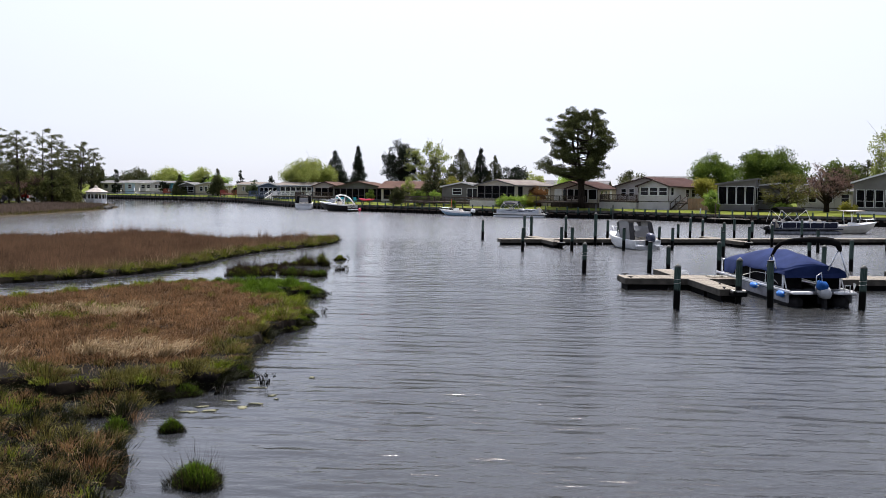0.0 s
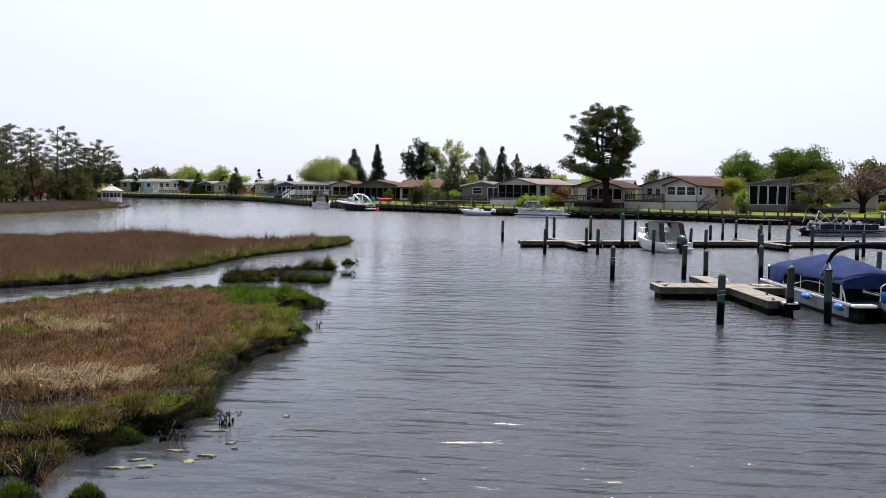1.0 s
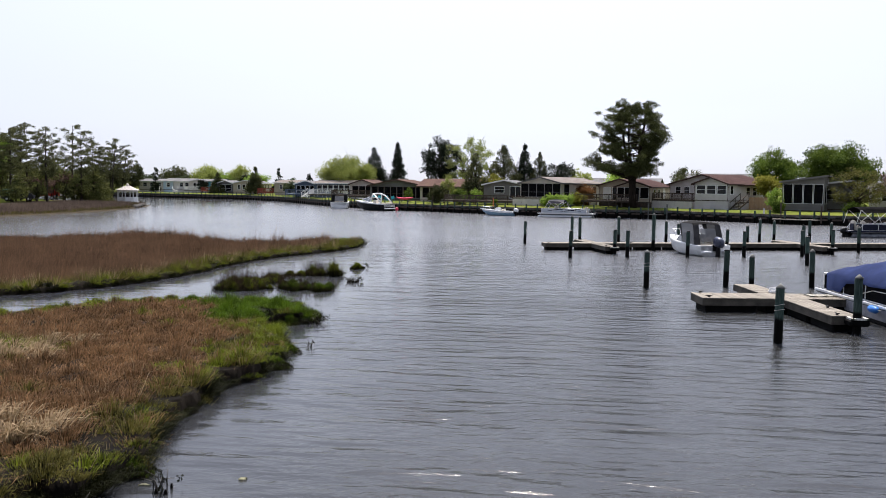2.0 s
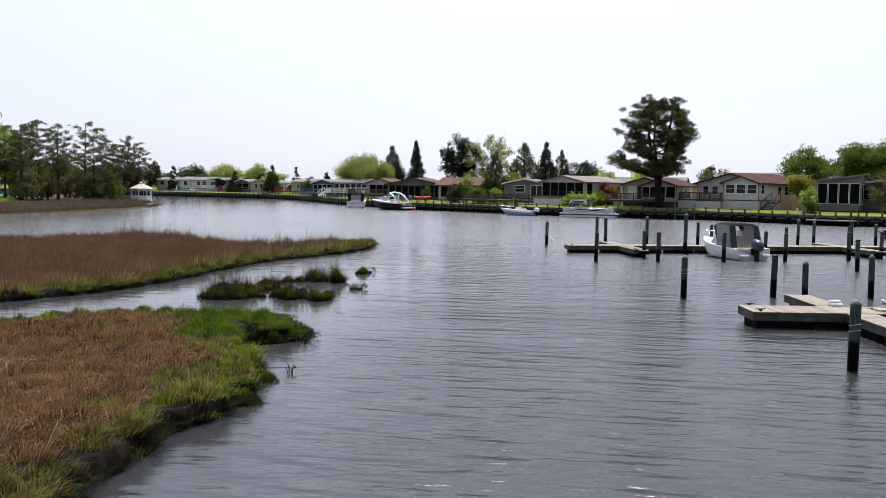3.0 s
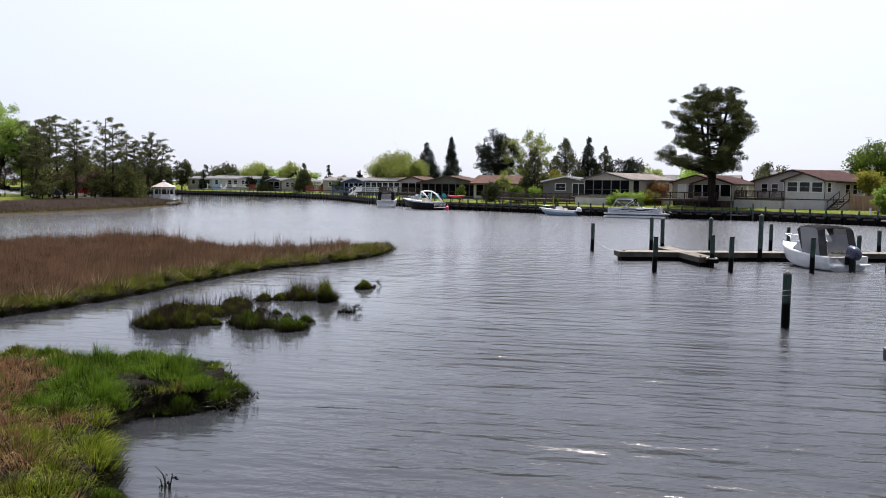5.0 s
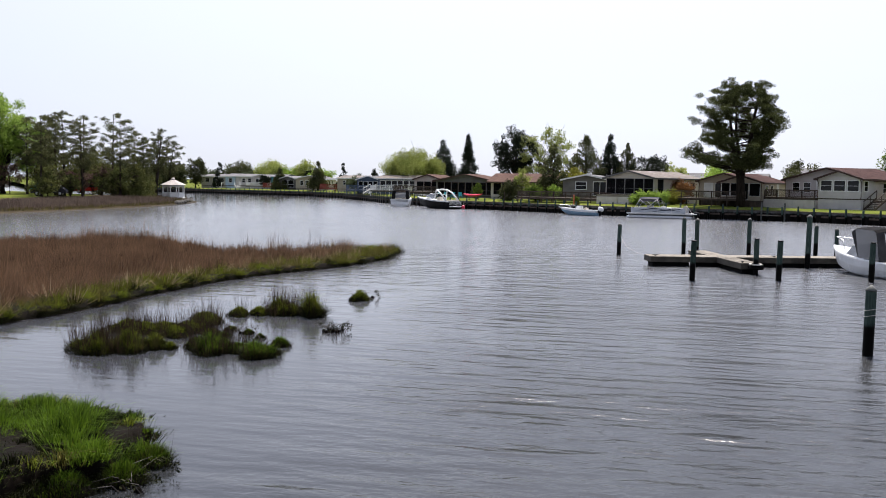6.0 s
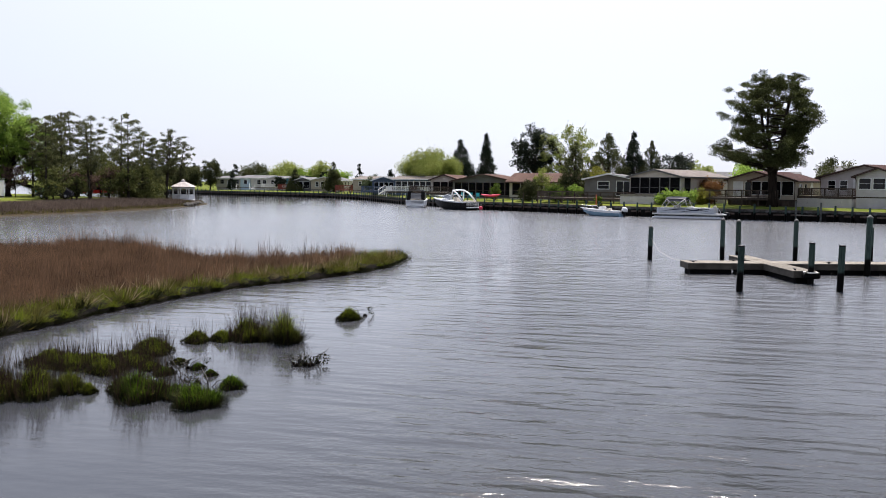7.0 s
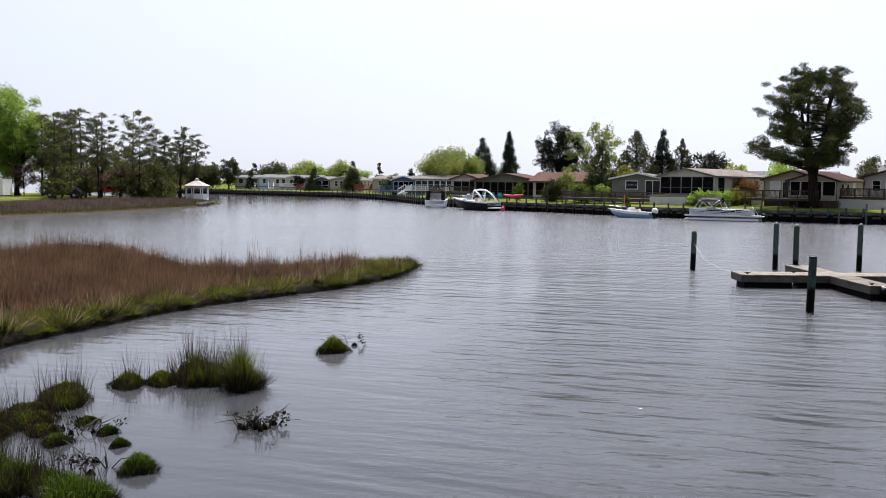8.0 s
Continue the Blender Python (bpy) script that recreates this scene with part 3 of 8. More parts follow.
def rim(line, per_metre, h, width, w, per, top, dark, plain=False):
    """Tufts crowding along an eroded edge, leaning out over it; dead roots and stems on its face, the face's shade put
    into their dark colour.
    """
    pts, outs = [], []
    for a, b in zip(line, line[1:]):
        l = math.hypot(b[0] - a[0], b[1] - a[1])
        for t in rng.random(max(1, int(l * per_metre * 2))):
            pts.append((a[0] + (b[0] - a[0]) * t, a[1] + (b[1] - a[1]) * t))
            outs.append(((b[1] - a[1]) / (l + 1e-9), -(b[0] - a[0]) / (l + 1e-9)))
    p, o = np.array(pts), np.array(outs)
    back = np.abs(rng.normal(0, width * 0.5, len(p)))
    hummock = np.clip(ripple(p[:, 0], p[:, 1], 2.0, 6.0) + 0.35, 0, 1)
    rnd = rng.random(len(p))
    lush = np.clip((p[:, 1] - 13.5) / 4.5, 0, 1)
    dark_share = dark + (1 - lush) * (0.85 - dark) * (per > 100)
    fresh = rng.random(len(p)) < 0.25 + 0.6 * lush
    for name, m, mat, low, hs, label in (("wet_marsh_grass", rnd < dark_share, DARK_GRASS, 0.25, 0.85, "dark dead stems and roots, shade in their colour, on the muddy bank face"), ("green_marsh_grass", (rnd >= dark_share) & (hummock > 0.12) & fresh, GREEN_GRASS, 0.9, 1.0, "green tufts crowding the marsh edge"), ("olive_marsh_grass", (rnd >= dark_share) & (hummock > 0.12) & ~fresh, OLIVE_GRASS, 0.9, 0.9, "olive tufts crowding the marsh edge")):
        q = p[m] - o[m] * (back[m] * (0.3 if low < 0.5 else 1.0) + (0.0 if low < 0.5 else 0.06))[:, None]
        bx, by, bz, bh, out = tufts(q[:, 0], q[:, 1], np.full(m.sum(), top * low), h * hs * (0.4 + 0.8 * hummock[m]) * rng.uniform(0.7, 1.2, m.sum()), per, 0.11)
        k = np.repeat(np.arange(m.sum()), per)
        blades(name, bx, by, bz, bh, w, 0.75, mat, label, (out[0] + 0.6 * o[m][k, 0], out[1] + 0.6 * o[m][k, 1]), (0.05, 0.0), plain)


def marsh_cover():
    x, y, d = scatter(MARSH, 14)
    k = x > -17
    x, y, d = x[k], y[k], d[k]
    n = len(x)
    east = edge_distance(x, y, MARSH[1:29], closed=False)
    tuft, rnd = ripple(x, y, 2.6, 2.0), rng.random(n)
    near = np.clip((12.5 - y) / 2.5, 0, 1)
    fringe = 0.95 + 0.45 * ripple(x, y, 0.8, 4.0) + 1.9 * np.exp(-((x + 5.2) ** 2 + (y - 26.5) ** 2) / 5) + 0.5 * np.exp(-((x + 4) ** 2 + (y - 20.5) ** 2) / 9) + 1.2 * near
    thatch = np.abs((y - 12.6) - 0.25 * (x + 6.5) - 0.3 * ripple(x, y, 1.1, 5.0)) < 0.42 + 0.3 * tuft
    patch = ((x + 10.4) / 2.3) ** 2 + ((y - 19.0) / 1.5) ** 2 < 1 + 0.4 * tuft
    straw = (thatch & (x > -9.4) & (x < -5.0) & (rnd < 0.6)) | (patch & (rnd < 0.2))
    mix = np.mod(rnd * 7.3 + 0.3 * tuft, 1.0)
    edge_zone = east < fringe + 0.7 * (rnd - 0.5)
    green = (edge_zone | (patch & (rnd < 0.85)) | (rnd > 0.985)) & ~straw & (mix > 0.14)
    # bare hollows between the hummocks
    hollow = (ripple(x, y, 2.3, 8.0) + 0.35 * ripple(x, y, 5.0, 3.0) < -0.34 + 0.24 * (y < 17)) & edge_zone
    hollow &= y < 24
    hollow |= (near > 0.3) & (ripple(x, y, 1.7, 2.5) < -0.22)
    green, straw = green & ~hollow, straw & ~hollow
    brown = ~(green | straw | hollow)
    hummock = 0.4 + 1.0 * np.clip(ripple(x, y, 2.3, 8.0) + 0.4, 0, 1)
    z = bank_top(d, x, y, 0.36) - 0.02
    h = 0.50 * np.exp(0.24 * rng.standard_normal(n)) * (1 + 0.15 * tuft)
    h = h.clip(0.2, 0.95) * np.where(edge_zone, hummock, 1.0) * np.clip(0.45 + d * 1.2, 0.45, 1)

    def lay(name, m, per, spread, hs, w, lean, mat, label, dz=0.0, wind=(0.15, 0.05), plain=False):
        bx, by, bz, bh, out = tufts(x[m], y[m], z[m] + dz, h[m] * hs, per, spread)
        blades(name, bx, by, bz, bh, w, lean, mat, label, out, wind, plain)
    olive = green & (np.mod(rnd * 13.7, 1.0) < np.where(y < 17.0, 0.86, np.where(patch, 0.5, np.where(y > 24, 0.12, 0.3))))
    green = green & ~olive
    tip = (green | olive | (brown & (x > -6.6))) & (y > 24.2) & (x > -8.6)
    green, olive, brown = green & ~tip, olive & ~tip, brown & ~tip
    bare = (x > -5.7 + 0.4 * tuft) & (ripple(x, y, 2.6, 1.0) < 0.12)
    lay("brown_marsh_grass", brown, 104, 0.2, 0.44, 0.0105, 1.0, BROWN_GRASS, "reddish-brown dormant marsh grass on the near bank")
    lay("olive_marsh_grass", olive, 150, 0.16, 0.42, 0.0095, 0.9, OLIVE_GRASS, "olive and yellowed marsh grass near the water")
    lay("green_marsh_grass", green, 150, 0.15, 0.42, 0.0095, 0.85, GREEN_GRASS, "fresh green marsh grass fringing the near bank")
    lay("lush_marsh_grass", tip & ~bare, 190, 0.15, 0.56, 0.009, 0.75, LUSH_GRASS, "lush bright green grass on the marsh tip")
    # near-black blades on the bare tip: roots, with shade put into their colour
    lay("wet_marsh_grass", tip & bare, 120, 0.15, 0.4, 0.011, 0.9, DARK_GRASS, "black matted roots with painted shade between the tufts of the marsh tip")
    lay("dead_straw", straw, 60, 0.2, 0.6, 0.02, 1.3, STRAW, "flattened pale dead straw lying on the marsh", 0.1, (0.5, -0.2))
    some = (green & (rnd < 0.3) & (y < 23.5)) | (brown & (rnd > 0.9)) | (hollow & (rnd < 0.3))
    lay("straw_stems", some, 6, 0.22, 0.8, 0.007, 0.9, STRAW, "scattered pale dead stems among the marsh grass")
    rim(MARSH[1:29], 6.5, 0.30, 0.3, 0.0105, 110, 0.36, 0.6)
    # dark layer beneath the grass paints the shade between its tufts
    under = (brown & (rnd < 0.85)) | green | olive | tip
    lay("shaded_undergrowth", under, 26, 0.2, 0.3, 0.026, 0.5, DARK_GRASS, "near-black blades painted as shade under the marsh grass", plain=True)


def island_cover():
    x, y, d = scatter(ISLAND, 5.2)
    k = x > -48
    x, y, d = x[k], y[k], d[k]
    n = len(x)
    front = edge_distance(x, y, ISLAND[:14], closed=False)
    tuft, rnd = ripple(x, y, 1.6, 3.0), rng.random(n)
    dark = front < 0.16 + 0.1 * tuft
    fringe = 1.5 + 0.5 * ripple(x, y, 0.5, 1.0) + 1.0 * np.exp(-((x + 8) ** 2 + (y - 60) ** 2) / 8)
    green = (front < fringe + 0.7 * (rnd - 0.5)) & ~dark
    straw = (front < fringe + 1.3) & ~green & ~dark & (rnd < 0.38)
    brown = ~(dark | green)
    z = bank_top(d, x, y, 0.24, 1.4) - 0.02
    tall = 1 + 0.45 * np.exp(-((x + 23) ** 2 / 18 + (y - 61) ** 2 / 6)) + 0.15 * np.exp(-((x + 9) ** 2 + (y - 60) ** 2) / 12)
    h = (0.76 * np.exp(0.16 * rng.standard_normal(n)) * (1 + 0.1 * tuft) * tall).clip(0.3, 1.4)

    def lay(name, m, per, spread, hs, w, lean, mat, label):
        bx, by, bz, bh, out = tufts(x[m], y[m], z[m], h[m] * hs, per, spread)
        blades(name, bx, by, bz, bh, w, lean, mat, label, out, (0.15, 0.05), True)
    lay("brown_marsh_grass", brown, 88, 0.3, 0.74, 0.016, 0.6, ISLAND_GRASS, "reddish-brown dormant grass covering the marsh island")
    lay("olive_marsh_grass", green & (rnd > 0.3), 110, 0.24, 0.5, 0.012, 0.8, OLIVE_GRASS, "olive and yellowed grass of the island's fringe")
    lay("green_marsh_grass", green & (rnd < 0.42), 110, 0.24, 0.45, 0.012, 0.8, GREEN_GRASS, "green grass fringe of the marsh island")
    # edge tufts of wet grass, near-black to paint the bank's shade as well
    lay("wet_marsh_grass", dark, 110, 0.2, 0.38, 0.02, 0.6, DARK_GRASS, "dark wet grass with painted shade at the island's muddy edge")
    lay("dead_straw", (straw & (rnd < 0.2)) | (green & (rnd > 0.8)), 24, 0.26, 0.75, 0.024, 0.7, STRAW, "bleached straw along the island's green fringe")
    rim(ISLAND[2:15], 7.0, 0.32, 0.5, 0.011, 90, 0.14, 0.55, True)
    e = (d < 1.4) & (front > 2.5)
    lay("tall_reeds", e, 9, 0.3, 1.3, 0.016, 0.15, ISLAND_GRASS, "thin taller reeds standing along the island's far edge")


REED = foliage("dark_reeds", (0.016, 0.010, 0.007), (0.060, 0.040, 0.027), 0.2, 0.1)
# clumps standing alone in the shallows: x, y, radius, height, reeds
CLUMPS = [(-9.7, 36.9, 0.5, 0.20, 30), (-8.7, 36.9, 0.45, 0.2, 20), (-8.0, 37.2, 0.34, 0.16, 10), (-8.9, 34.0, 0.34, 0.3, 30), (-7.0, 35.0, 0.3, 0.2, 20), (-5.9, 34.8, 0.26, 0.22, 10), (-6.5, 40.3, 0.26, 0.3, 24), (-7.5, 36.8, 0.22, 0.12, 4),
          (-9.2, 34.4, 0.46, 0.40, 60), (-8.45, 34.5, 0.50, 0.42, 60), (-7.95, 34.8, 0.26, 0.30, 10), (-9.1, 36.7, 0.5, 0.20, 30), (-8.2, 36.4, 0.42, 0.18, 10), (-6.5, 34.65, 0.44, 0.40, 40), (-5.35, 34.4, 0.38, 0.42, 10), (-5.28, 35.6, 0.2, 0.28, 0), (-7.55, 34.75, 0.12, 0.14, 0),
          (-8.2, 38.3, 0.36, 0.28, 26), (-7.9, 39.7, 0.28, 0.22, 10), (-7.55, 40.15, 0.18, 0.14, 0), (-6.9, 40.4, 0.46, 0.46, 60), (-7.4, 40.0, 0.26, 0.2, 4), (-5.86, 40.1, 0.27, 1.05, 20), (-8.6, 38.9, 0.3, 0.18, 4), (-8.4, 37.7, 0.3, 0.14, 2), (-7.2, 37.4, 0.16, 0.10, 0), (-6.6, 37.0, 0.14, 0.10, 0), (-7.0, 36.4, 0.18, 0.12, 4), (-6.1, 36.5, 0.12, 0.08, 0), (-5.42, 43.65, 0.32, 0.28, 0), (-10.9, 29.3, 0.36, 0.34, 8), (-10.2, 29.5, 0.2, 0.25, 0), (-9.6, 29.4, 0.36, 0.36, 10), (-9.15, 29.6, 0.28, 0.36, 4),
          (-2.55, 4.75, 0.36, 0.58, 40), (-3.8, 7.5, 0.20, 0.36, 12), (-4.75, 7.35, 0.26, 0.42, 12),
          (-4.25, 27.2, 0.32, 0.66, 6), (-4.15, 26.5, 0.26, 0.5, 2), (-4.65, 26.0, 0.34, 0.36, 2), (-6.2, 28.75, 0.36, 0.62, 4), (-5.2, 28.3, 0.3, 0.55, 4), (-3.72, 21.6, 0.34, 0.36, 2), (-3.5, 19.7, 0.36, 0.36, 2), (-3.7, 12.1, 0.36, 0.3, 2), (-4.4, 10.2, 0.36, 0.28, 2)]


def clump(x, y, r, h, reeds):
    root = thing("grass_clump", pose(x, y, 0), "tuft of green marsh grass standing in shallow water" if reeds < 20 else "marsh grass tuft with thin brown reeds standing in water", "grass clump", "marsh grass clumps")
    zb = 0.05 + 0.3 * r if r < 0.4 else 0.17
    bm = bmesh.new()
    rings = []
    for f, z in ((0.95, -0.25), (0.86, 0.02), (0.7, zb * 0.6), (0.2, zb * 0.75)):
        rings.append([bm.verts.new((r * f * (1 + 0.2 * math.sin(3 * a + x) + 0.12 * math.sin(5 * a + y)) * math.cos(a), r * f * (1 + 0.2 * math.sin(3 * a + x)) * math.sin(a), z)) for a in [i * math.tau / 14 for i in range(14)]])
    for r0, r1 in zip(rings, rings[1:]):
        for i in range(14):
            bm.faces.new((r0[i], r0[(i + 1) % 14], r1[(i + 1) % 14], r1[i])).smooth = True
    bm.faces.new(rings[-1])
    part("mud_base", bm, MUD, root)
    n = int(2600 * r * r + 220) * 3
    thin, low = (0.55, 0.55) if y < 30 else (0.62, 0.9)
    def tuft_part(name, n, spread, hh, w, lean, mat):
        q, a = np.sqrt(rng.random(n)) * r * spread, rng.uniform(0, math.tau, n)
        px, py = q * np.cos(a) * (1 + 0.2 * np.sin(3 * a + x)), q * np.sin(a) * (1 + 0.2 * np.sin(3 * a + x))
        bump_up = 0.75 + 0.35 * np.sin(px * 9 + x) * np.cos(py * 9 + y)
        s = q / (r * spread)
        keep = (bump_up > 0.62) | (rng.random(n) < 0.35) if name != "wet_tuft" else np.ones(n, bool)
        px, py, bump_up, s, a, n = px[keep], py[keep], bump_up[keep], s[keep], a[keep], int(keep.sum())
        ob = blades(name, px, py, zb * np.clip(0.95 - s * s, 0, 1), hh * bump_up * (1.1 - 0.5 * s) * rng.uniform(0.6, 1.15, n), w, lean, mat, "", (np.cos(a) * s * 0.7 + rng.normal(0, 0.5, n), np.sin(a) * s * 0.7 + rng.normal(0, 0.5, n)), (0.05, 0), mat not in (GREEN_GRASS, LUSH_GRASS))
        del ob["category"]
        ob.parent = root
    tuft_part("green_tuft", int(n * 1.0), 0.85, h * 1.05 * low, 0.013 * thin, 0.6, GREEN_GRASS if x < -7 or y > 39 else LUSH_GRASS)
    tuft_part("olive_tuft", int(n * 0.35), 0.9, h * 1.0 * low, 0.012 * thin, 0.7, OLIVE_GRASS)
    # shorter near-black blades round the foot: wet stems and painted shade
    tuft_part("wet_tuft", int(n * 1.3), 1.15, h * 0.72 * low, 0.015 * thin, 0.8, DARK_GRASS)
    if reeds:
        tuft_part("reed_tuft", reeds * (9 if y > 30 else 3), 1.2, h + (0.75 if y > 30 else 0.25), 0.0085, 0.25 if y > 30 else 0.45, REED)


FLATS = [(-12, 2.2), (-3.0, 2.2), (-3.45, 4.2), (-3.75, 5.2), (-4.15, 6.4), (-4.7, 8.0), (-5.0, 9.4), (-12, 9.4)]


def flats_level(x, y):
    """Lumps of mud that stand out of the pools on the flats."""
    lump = ripple(x, y, 1.25, 3.3) + 0.55 * ripple(x, y, 3.1, 0.7)
    d = np.where(inside(x, y, FLATS), 1, -1) * edge_distance(x, y, FLATS)
    return np.clip(np.minimum(0.9 * (lump + 0.16), 1.6 * d), -0.4, 0.17)


def flats_cover():
    gx, gy = np.meshgrid(np.arange(-12, -2.9, 0.08), np.arange(2.1, 9.5, 0.08))
    gz = flats_level(gx, gy)
    idx = np.arange(gx.size).reshape(gx.shape)
    f = np.stack([idx[:-1, :-1], idx[:-1, 1:], idx[1:, 1:], idx[1:, :-1]], -1)[gz[:-1, :-1] > -0.3]
    used, inv = np.unique(f, return_inverse=True)
    me = raw_mesh("mud_flats", np.stack([gx, gy, gz], -1).reshape(-1, 3)[used], inv.reshape(f.shape), MUD)
    tagged(new("mud_flats", me), "black mud lumps between shallow pools", "mud", kind="structure")
    x, y, d = scatter(FLATS, 22)
    z = flats_level(x, y)
    rnd, tuft = rng.random(len(x)), ripple(x, y, 2.1, 5.0)
    on = z > 0.0
    h = 0.34 * rng.uniform(0.5, 1.25, len(x)) * (0.75 + 0.45 * np.clip(tuft + 0.4, 0, 1))
    for name, m, per, hs, w, lean, mat, label in (
            ("wet_marsh_grass", on & (rnd < 0.52), 80, 0.85, 0.012, 0.9, DARK_GRASS, "dark matted grass on the mud flats"),
            ("olive_marsh_grass", on & (rnd > 0.52) & (rnd < 0.74), 90, 0.85, 0.0085, 1.0, OLIVE_GRASS, "olive grass on the mud flats"),
            ("brown_marsh_grass", on & (rnd > 0.74) & (rnd < 0.90), 80, 0.9, 0.0085, 1.0, BROWN_GRASS, "brown dead grass on the mud flats"),
            ("green_marsh_grass", on & (rnd > 0.90) & (tuft > -0.1), 110, 0.8, 0.0085, 0.8, GREEN_GRASS, "green shoots on the mud flats"),
            ("straw_stems", on & (rnd < 0.12), 8, 1.1, 0.010, 1.2, STRAW, "pale broken stems on the mud flats")):
        bx, by, bz, bh, out = tufts(x[m], y[m], z[m] - 0.02, h[m] * hs, per, 0.14)
        blades(name, bx, by, bz, bh, w, lean, mat, label, out, (0.25, -0.1))


marsh_cover()
flats_cover()
island_cover()
for c in CLUMPS:
    clump(*c)


def left_bank_cover():
    edge = LEFT_LAND[1:10]
    xs, ys = rng.uniform(-110, -52, 330000), rng.uniform(66, 160, 330000)
    k = inside(xs, ys, LEFT_LAND)
    x, y = xs[k], ys[k]
    d = edge_distance(x, y, edge, closed=False)
    k = d < 9 - 4.0 * (y > 142)
    x, y, d = x[k], y[k], d[k]
    z = np.clip(-0.35 + 0.9 / (1 + np.exp(-d * 1.1)) + np.clip(d - 3, 0, 18) * 0.042, -0.6, 1.25) - 0.03
    rnd = rng.random(len(x))
    g = (d < 0.8 + 0.7 * rnd + 5 * (y > 143)) & (rnd < 0.75)
    blades("brown_marsh_grass", x[~g], y[~g], z[~g], rng.uniform(0.35, 0.8, (~g).sum()), 0.05, 0.5, DULL_GRASS, "brown marsh grass strip along the wooded point", plain=True)
    blades("green_marsh_grass", x[g], y[g], z[g], rng.uniform(0.2, 0.45, g.sum()), 0.06, 0.5, OLIVE_GRASS, "olive-green grass at the water's edge of the point", plain=True)


left_bank_cover()


# ---- docks and pilings ----
def planks(bm, x0, y0, x1, y1, z, along_x, w=0.14, gap=0.012):
    """Deck boards lying across the run, each with its own edges."""
    a, b = (x0, x1) if along_x else (y0, y1)
    t = a
    while t < b - 0.02:
        e = min(t + w, b)
        dz = random.uniform(-0.004, 0.004)
        if along_x:
            box(bm, t, y0 - 0.02, z - 0.035 + dz, e - gap, y1 + 0.02, z + dz)
        else:
            box(bm, x0 - 0.02, t, z - 0.035 + dz, x1 + 0.02, e - gap, z + dz)
        t = e


def dock(m, label, z, runs, single, cleats):
    """A floating dock. runs: (x0, y0, x1, y1, boards across x?)"""
    root = thing("floating_dock", m, label, "dock", "floating docks")
    random.seed(2)
    for x0, y0, x1, y1, ax in runs:
        cut = single if ax else (x1 if x0 < single else 0)
        if cut and x0 < cut:
            # boards that can be told apart, one object each on one mesh
            w, span = 0.14, (y1 - y0 if ax else x1 - x0) + 0.04
            bm = bmesh.new()
            box(bm, 0, -span / 2, -0.035, w - 0.012, span / 2, 0)
            bmesh.ops.bevel(bm, geom=bm.edges[:], offset=0.004, segments=1, affect="EDGES")
            me = as_mesh("board", bm, DECKWOOD)
            for k in range(int(((min(cut, x1) - x0) if ax else (y1 - y0)) / w)):
                q = random.uniform(-0.004, 0.004)
                s = random.uniform(-0.012, 0.012)
                piece("board", me, root, pose(x0 + k * w, (y0 + y1) / 2 + s, z + q, 0, 0, random.uniform(-0.3, 0.3)) if ax else pose((x0 + x1) / 2 + s, y0 + k * w, z + q, 0, 0, 90 + random.uniform(-0.3, 0.3)))
        if not cut or (ax and x1 > cut):
            bm = bmesh.new()
            planks(bm, max(x0, cut) if ax else x0, y0, x1, y1, z, ax)
            part("decking", bm, DECKWOOD, root)
        bm = bmesh.new()
        for a in ((x0, y0, x1, y0 + 0.05), (x0, y1 - 0.05, x1, y1), (x0, y0 + 0.05, x0 + 0.05, y1 - 0.05), (x1 - 0.05, y0 + 0.05, x1, y1 - 0.05)):
            box(bm, a[0], a[1], z - 0.27, a[2], a[3], z - 0.04)
        part("rim_board", bm, DOCKSIDE, root)
        n = max(1, round(((x1 - x0) if ax else (y1 - y0)) / 2.1))
        for k in range(n):
            bm = bmesh.new()
            s = ((x1 - x0) if ax else (y1 - y0)) / n
            if ax:
                v = box(bm, x0 + k * s + 0.14, y0 + 0.12, -0.35, x0 + (k + 1) * s - 0.2, y1 - 0.18, z - 0.275)
            else:
                v = box(bm, x0 + 0.12, y0 + k * s + 0.14, -0.35, x1 - 0.12, y0 + (k + 1) * s - 0.14, z - 0.275)
            bmesh.ops.bevel(bm, geom=bm.edges[:], offset=0.04, segments=1, affect="EDGES")
            part("float", bm, FLOAT, root)
    for x, y, r in cleats:
        bm = bmesh.new()
        q = Matrix.Translation((x, y, z)) @ pose(0, 0, 0, 0, 0, r)
        box(bm, -0.04, -0.025, 0, 0.04, 0.025, 0.05, q)
        tube(bm, [q @ Vector(p) for p in ((-0.16, 0, 0.07), (-0.06, 0, 0.055), (0.06, 0, 0.055), (0.16, 0, 0.07))], [0.012, 0.02, 0.02, 0.012], 6)
        part("cleat", bm, BLACK, root, "dark metal dock cleat")
    return root


D2 = dock(pose(8.88, 30.4, 0, 0, 0, 3), "weathered grey timber floating dock with short finger piers", 0.5,
          [(0, 0, 34, 1.5, True), (2.75, -4.0, 3.6, -0.04, False), (2.55, 1.54, 3.35, 4.6, False), (17.2, -4.0, 18.3, -0.04, False), (14.0, 1.64, 15.1, 4.2, False)], 14.0, [(0.3, 0.25, 20), (0.35, 1.5, -10), (3.0, -3.8, 90), (3.4, -2.2, 90), (5.8, 0.2, 0)])
